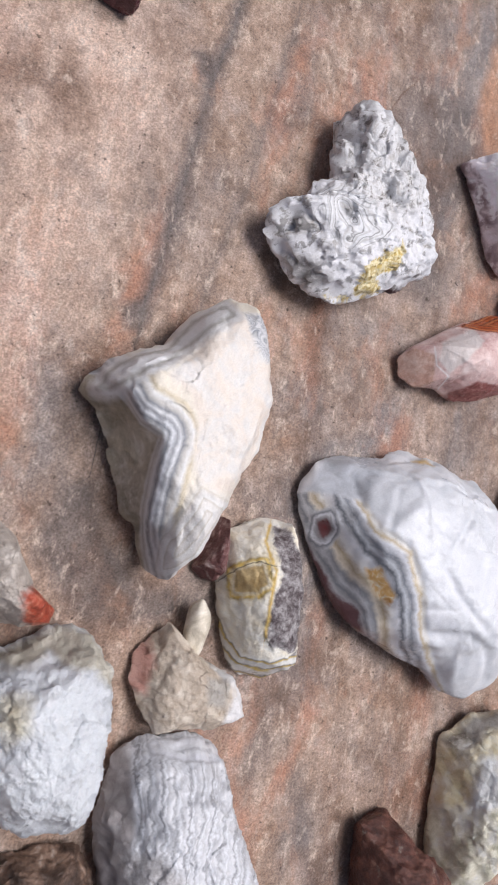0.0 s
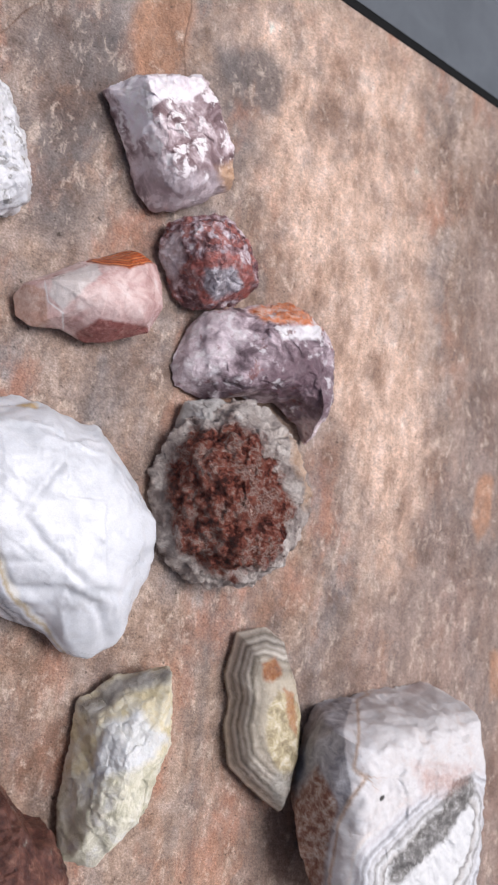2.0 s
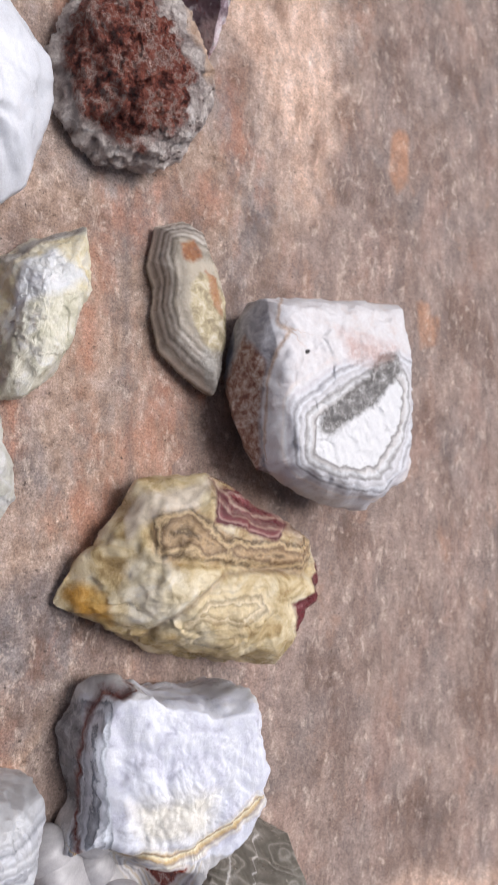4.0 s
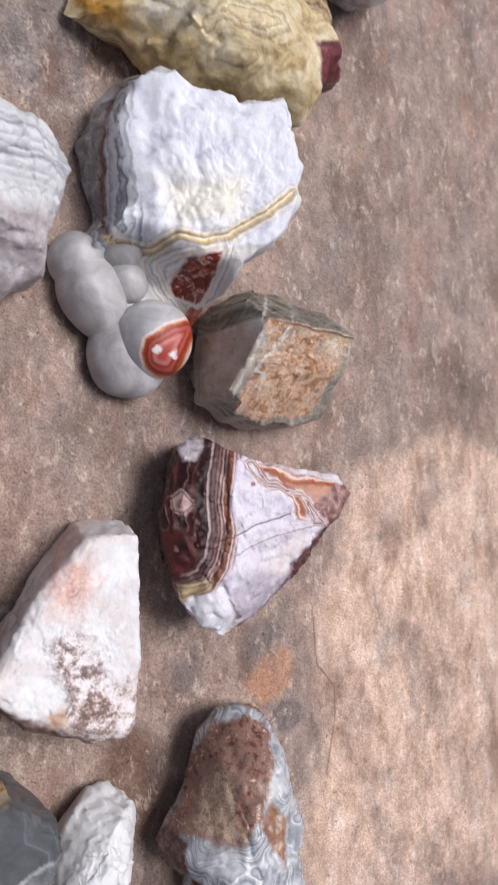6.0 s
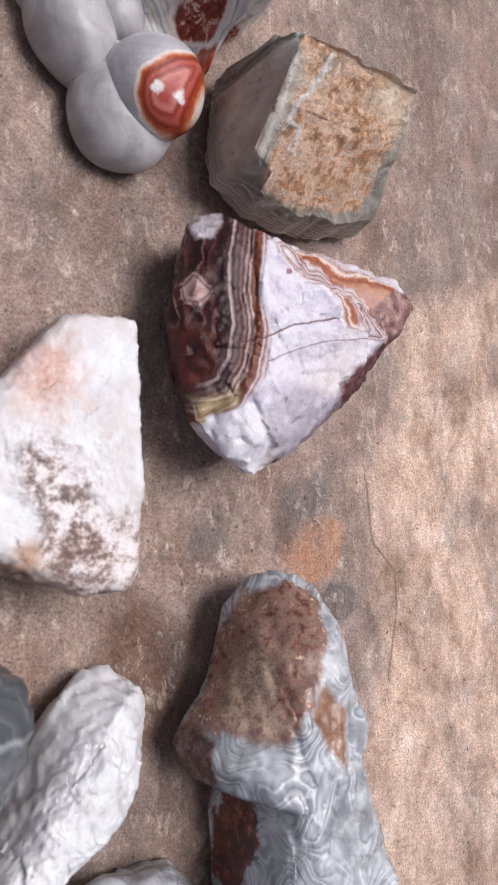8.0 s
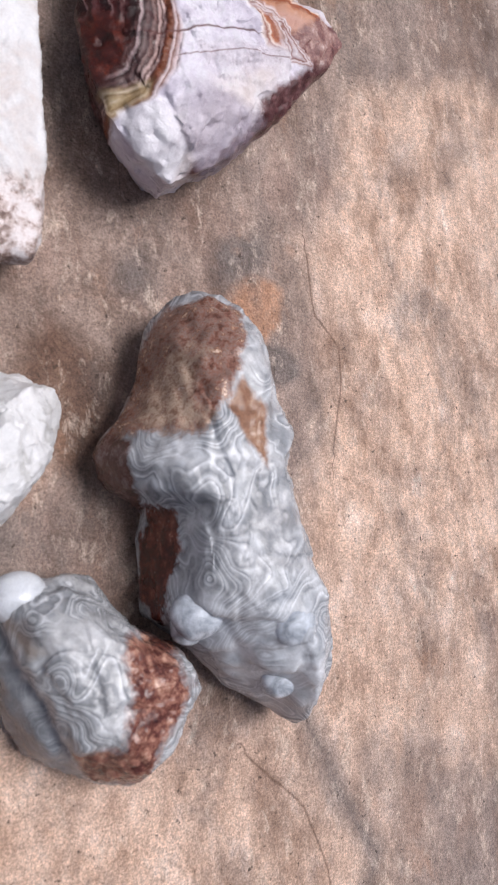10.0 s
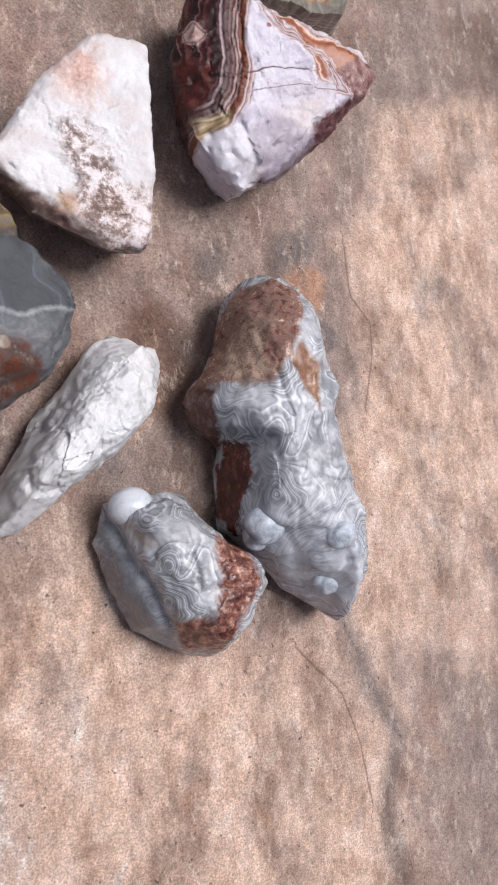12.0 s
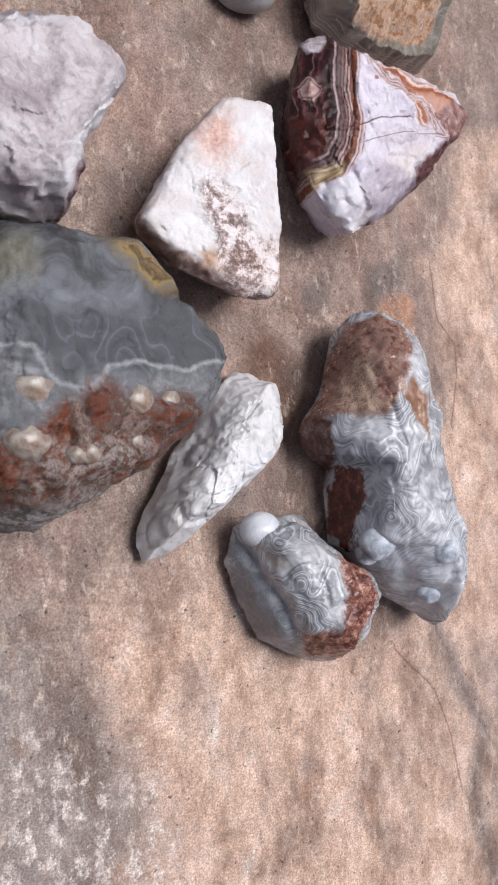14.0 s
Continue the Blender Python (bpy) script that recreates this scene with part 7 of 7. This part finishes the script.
grey_lace_stone = stone("agate", (272, -267), [(0.2, 33.6, 9), (-3.5, 23.5, 8), (-7.9, 17.5, 8), (-13.5, 11.2, 7), (-12.2, 5.3, 6), (-5.4, 0.1, 5), (-7.1, -9.9, 4), (-8.6, -18.9, 4), (-3.1, -24.7, 6), (4.9, -35.5, 6), (11.7, -41.4, 7), (17.8, -47.3, 10), (22.8, -39.5, 13), (23.8, -27.1, 15), (21.3, -19, 15), (19.7, -3, 16), (17.5, 5.3, 17), (23.5, 13.4, 12), (18.1, 20.2, 16), (16.9, 29.5, 20), (15.6, 35.3, 18), (9.9, 38.8, 14), (5.4, 37.8, 11)], 30, (-0.801, 0.057), agate("grey_lace", ("mottle", 7.0, [(0.0, "75767a"), (0.3, "98999d"), (0.55, "babbbf"), (0.8, "d4d6db"), (1.0, "e0e2e5")]), [
    ("spots", 12.0, 0.38, 0.15, (0.75, ("rings", 17.0, 9.0, GREY_LACE)), 6.0),
    ("spots", 7.0, 0.6, 0.1, (0.5, ("mottle", 4.0, [(0.0, "55585c"), (0.5, "777a7f"), (1.0, "a0a3a8")])), 8.0),
    ("in", "white", 0.0, 5.0, 3.0, 5.0, (0.45, ("mottle", 5.0, [(0.0, "8f959e"), (0.4, "c4cad3"), (1.0, "dee2e8")]))),
    ("in", "crust", 0.0, 1.2, 3.0, 4.0, ("grit", 2.2, [(0.0, "3a2823"), (0.3, "6f4a3e"), (0.45, "94685a"), (0.55, "8f8078"), (0.68, "75402f"), (0.82, "c9a890"), (1.0, "ead9c8")])),
    ("in", "scab", 0.0, 3.0, 5.0, 4.0, (0.85, ("grit", 2.4, [(0.0, "6b4a3c"), (0.3, "a58470"), (0.5, "d3bda8"), (0.7, "8a5f4c"), (1.0, "f0e4d6")]))),
    # brown flank, with the shade of the stone's left side painted in
    ("in", "flank", 0.0, 1.5, 3.0, 3.5, ("grit", 2.6, [(0.0, "2b1916"), (0.5, "5a3a34"), (1.0, "8d7c7a")])),
    ("in", "maroon", 0.0, 1.0, 4.0, 4.0, ("grit", 2.8, [(0.0, "260f0d"), (0.5, "54261f"), (0.8, "83493b"), (1.0, "b58c7c")])),
    ("in", "orange", 0.0, 1.0, 1.0, 2.5, ("grit", 2.5, [(0.0, "6b4c3d"), (0.5, "8f6a55"), (1.0, "b89a84")])),
], rough=0.3, bump=0.14, bump_size=3.0, sss=0.08), "long grey lace agate with a brown crusted end", under=0.7, flat=4.5, facets=0, rough=1.1, lumps=11.0, sharp=70, bubbles=[("white", 6.5, 2.2), ("crust", 3.0, 0.6), ("maroon", 2.5, 0.8)], seed=73, core=[(2.7, 0.3)],
    fields=[
    ("scab", "area", [(6.9, 20.5), (16.6, 27), (22.3, 24.1), (17.6, 17.1), (23.1, 12.7), (10.4, 12.4), (5, 14.8)]),
    ("white", "area", [(5.7, -14), (16.8, -16.3), (20.2, -23.3), (30.5, -15.3), (36.6, -24.4), (32.3, -39.1), (24, -44.5), (10.3, -32), (3.1, -22.9)]),
    ("crust", "area", [(4, 26.4), (13.5, 35.7), (24.9, 35.8), (31.1, 32.9), (31, 24.3), (26.4, 15.5), (20.4, 11.2), (4.1, 12.7), (-4.6, 12.8), (1.3, 20.5)]),
    ("flank", "area", [(-4.7, 14.8), (3.6, 11.7), (2.7, 3.3), (-0.5, -1.2), (-9.9, 2.8), (-9, 11.1)]),
    ("maroon", "area", [(1.8, 1.1), (10.4, -1.6), (9.9, -7.8), (4.6, -14.2), (1.7, -20.9), (-4.6, -15.8), (-2.3, -7.9)]),
    ("orange", "area", [(29.8, 19.1), (33.9, 13.4), (31.6, 2.9), (28.4, 8.7), (26.2, 14.2)])])

small_lace_stone = stone("agate", (243, -288), [(-6.4, 13.6, 5), (-2.6, 15.5, 7), (4.6, 14.1, 11), (9.5, 12.9, 12), (13.1, 7.2, 12), (16.8, 1.3, 11), (24.4, -3.8, 9), (27.3, -11.2, 9), (21.2, -18.8, 8), (16.7, -22.9, 8), (11.2, -24.6, 7), (5.5, -22, 5), (-4.2, -14.9, 3), (-6.9, -5.2, 3), (-9.3, 5.1, 3)], 25, (-0.579, 0.227), agate("grey_lace_small", ("mottle", 7.0, [(0.0, "77787b"), (0.35, "9c9da0"), (0.65, "bcbdc0"), (1.0, "d4d6da")]), [
    ("spots", 9.0, 0.42, 0.12, (0.85, ("rings", 15.0, 11.0, [(0.0, "74777c"), (0.35, "9b9ea3"), (0.5, "d8dbe0"), (0.6, "82858b"), (0.85, "bcbfc3"), (1.0, "74777c")])), 6.0),
    # left side's shade put into the colour as a darker grey
    ("in", "flank", 0.0, 2.5, 1.5, 4.0, (0.8, ("grit", 6.0, [(0.0, "54575d"), (0.5, "74787e"), (1.0, "969aa0")]))),
    ("in", "tan", 0.0, 1.5, 1.0, 3.0, (0.7, ("mottle", 3.0, [(0.0, "8d7f74"), (1.0, "b5a99e")]))),
    ("in", "rust", 0.0, 1.5, 1.8, 2.5, ("grit", 2.4, [(0.0, "32191a"), (0.4, "643a33"), (0.65, "96695a"), (1.0, "d0ab96")])),
], rough=0.3, bump=0.14, bump_size=3.0, sss=0.08), "small grey lace agate with a rusty crust", under=0.7, flat=4.0, facets=1, rough=1.0, lumps=11.0, sharp=70, bubbles=[("rust", 2.5, 0.8)], seed=79,
    grooves=[("keel", 1.6, 1.4)], fields=[
    ("flank", "area", [(-5.9, 8.4), (-2.1, 7.6), (1.5, -1.5), (5.1, -10.9), (8.4, -22.8), (-2.6, -15.8), (-6.7, -3)]),
    ("tan", "area", [(-0.8, 11.5), (3.3, 6.1), (8.8, 0.2), (6, -0.3), (0.8, 6.6), (-2.5, 9.6)]),
    ("rust", "area", [(23, -0.7), (29.8, -4.8), (32.9, -13.2), (24.9, -21), (19.4, -25.5), (9.8, -22.5), (9.6, -16.6), (19.4, -18.2), (22.2, -11.6)]),
    ("keel", "line", [(-2.6, 9.7), (0.9, 0.9), (5.5, -9.6), (8.1, -17.4)])])

lump_white = agate("blue_white_lump", ("mottle", 4.0, [(0.0, "7f8691"), (0.35, "a9b0ba"), (0.6, "c9d0da"), (1.0, "dee2e8")]), [], rough=0.28, bump=0.25, bump_size=2.0, sss=0.1)
for i, (q, r) in enumerate(zip([(13.1, -19.1), (32.6, -24.7), (26.5, -35.9), (9.2, -22.0)], (3.4, 2.8, 2.4, 2.4))):
    p = surface_point(grey_lace_stone, q, (-0.801, 0.057))
    globe(grey_lace_stone, p - np.array([0, 0, r * 1.12]), (r * 1.5, r * 1.35, r * 1.25), lump_white, seed=i, lump=0.12)
pearl = agate("white_pearl", ("mottle", 4.0, [(0.0, "b0b4b9"), (0.5, "cfd3da"), (1.0, "dce0e5")]), [], rough=0.26, bump=0.05, sss=0.15)
for q in [(4.8, 9.6)]:
    p = surface_point(small_lace_stone, q, (-0.579, 0.227))
    globe(small_lace_stone, p - np.array([0, 0, 3.2]), (5.0, 4.2, 4.4), pearl, seed=3, lump=0.03)
warm_pearl = agate("cream_pearl", ("mottle", 4.0, [(0.0, "64503f"), (0.3, "877a6e"), (0.55, "a39b92"), (1.0, "c0bab4")]), [("spots", 5.0, 0.52, 0.2, (0.8, ("mottle", 2.0, [(0.0, "6a3822"), (1.0, "94603f")])), 2.0)], rough=0.26, bump=0.08, sss=0.15)
for i, (q, r) in enumerate(zip([(16.3, -5.0), (22.8, -6.7), (-2.5, -2.0), (-4.0, -8.8), (2.3, -13.5), (6.2, -14.7), (14.3, -14.6)], (2.5, 2.0, 3.4, 3.0, 1.4, 1.6, 1.3))):
    p = surface_point(rusty_stone, q, (-0.331, -0.085))
    globe(rusty_stone, p - np.array([0, 0, r * 1.15]), (r * 1.5, r * 1.3, r * 1.25), warm_pearl, seed=i + 20, lump=0.06)

stone("agate", (145, 202), [(-7.2, -0.4, 2.2), (-1, -2.4, 1.1), (1.4, -2.8, 1.3), (4.5, -4.6, 4.1), (7.3, 1.5, 7.2), (4.2, 3.3, 10.8), (-0.6, 5, 10.7), (-8.7, 3.1, 7.8)], 14, (-0.192, -0.606), agate("plum_dark", ("mottle", 4.0, [(0.0, "361c22"), (0.5, "5a343a"), (0.85, "7d5a5e"), (1.0, "b5a5a3")]), [], rough=0.36, bump=0.4), "dark plum-coloured agate chip", flat=3.5, facets=5, rough=0.6, seed=83)
stone("agate", (147, 13), [(-10.3, -5.8, 6), (1.1, -9.8, 8.7), (10.6, -5.1, 9.3), (10.3, 2.2, 6.2), (6.8, 7, 3.2), (-0.8, 6.4, 1.7), (-7.3, 6, 1), (-11.4, 1.9, 2.4)], 12, (-0.315, 0.454), agate("dark_brown_chip", ("mottle", 4.0, [(0.0, "2e2420"), (0.45, "5d4a40"), (0.7, "8a7060"), (1.0, "b5a79c")]), [], rough=0.4, bump=0.5), "dark brown and grey agate chip", flat=3.0, facets=6, rough=0.8, seed=89)
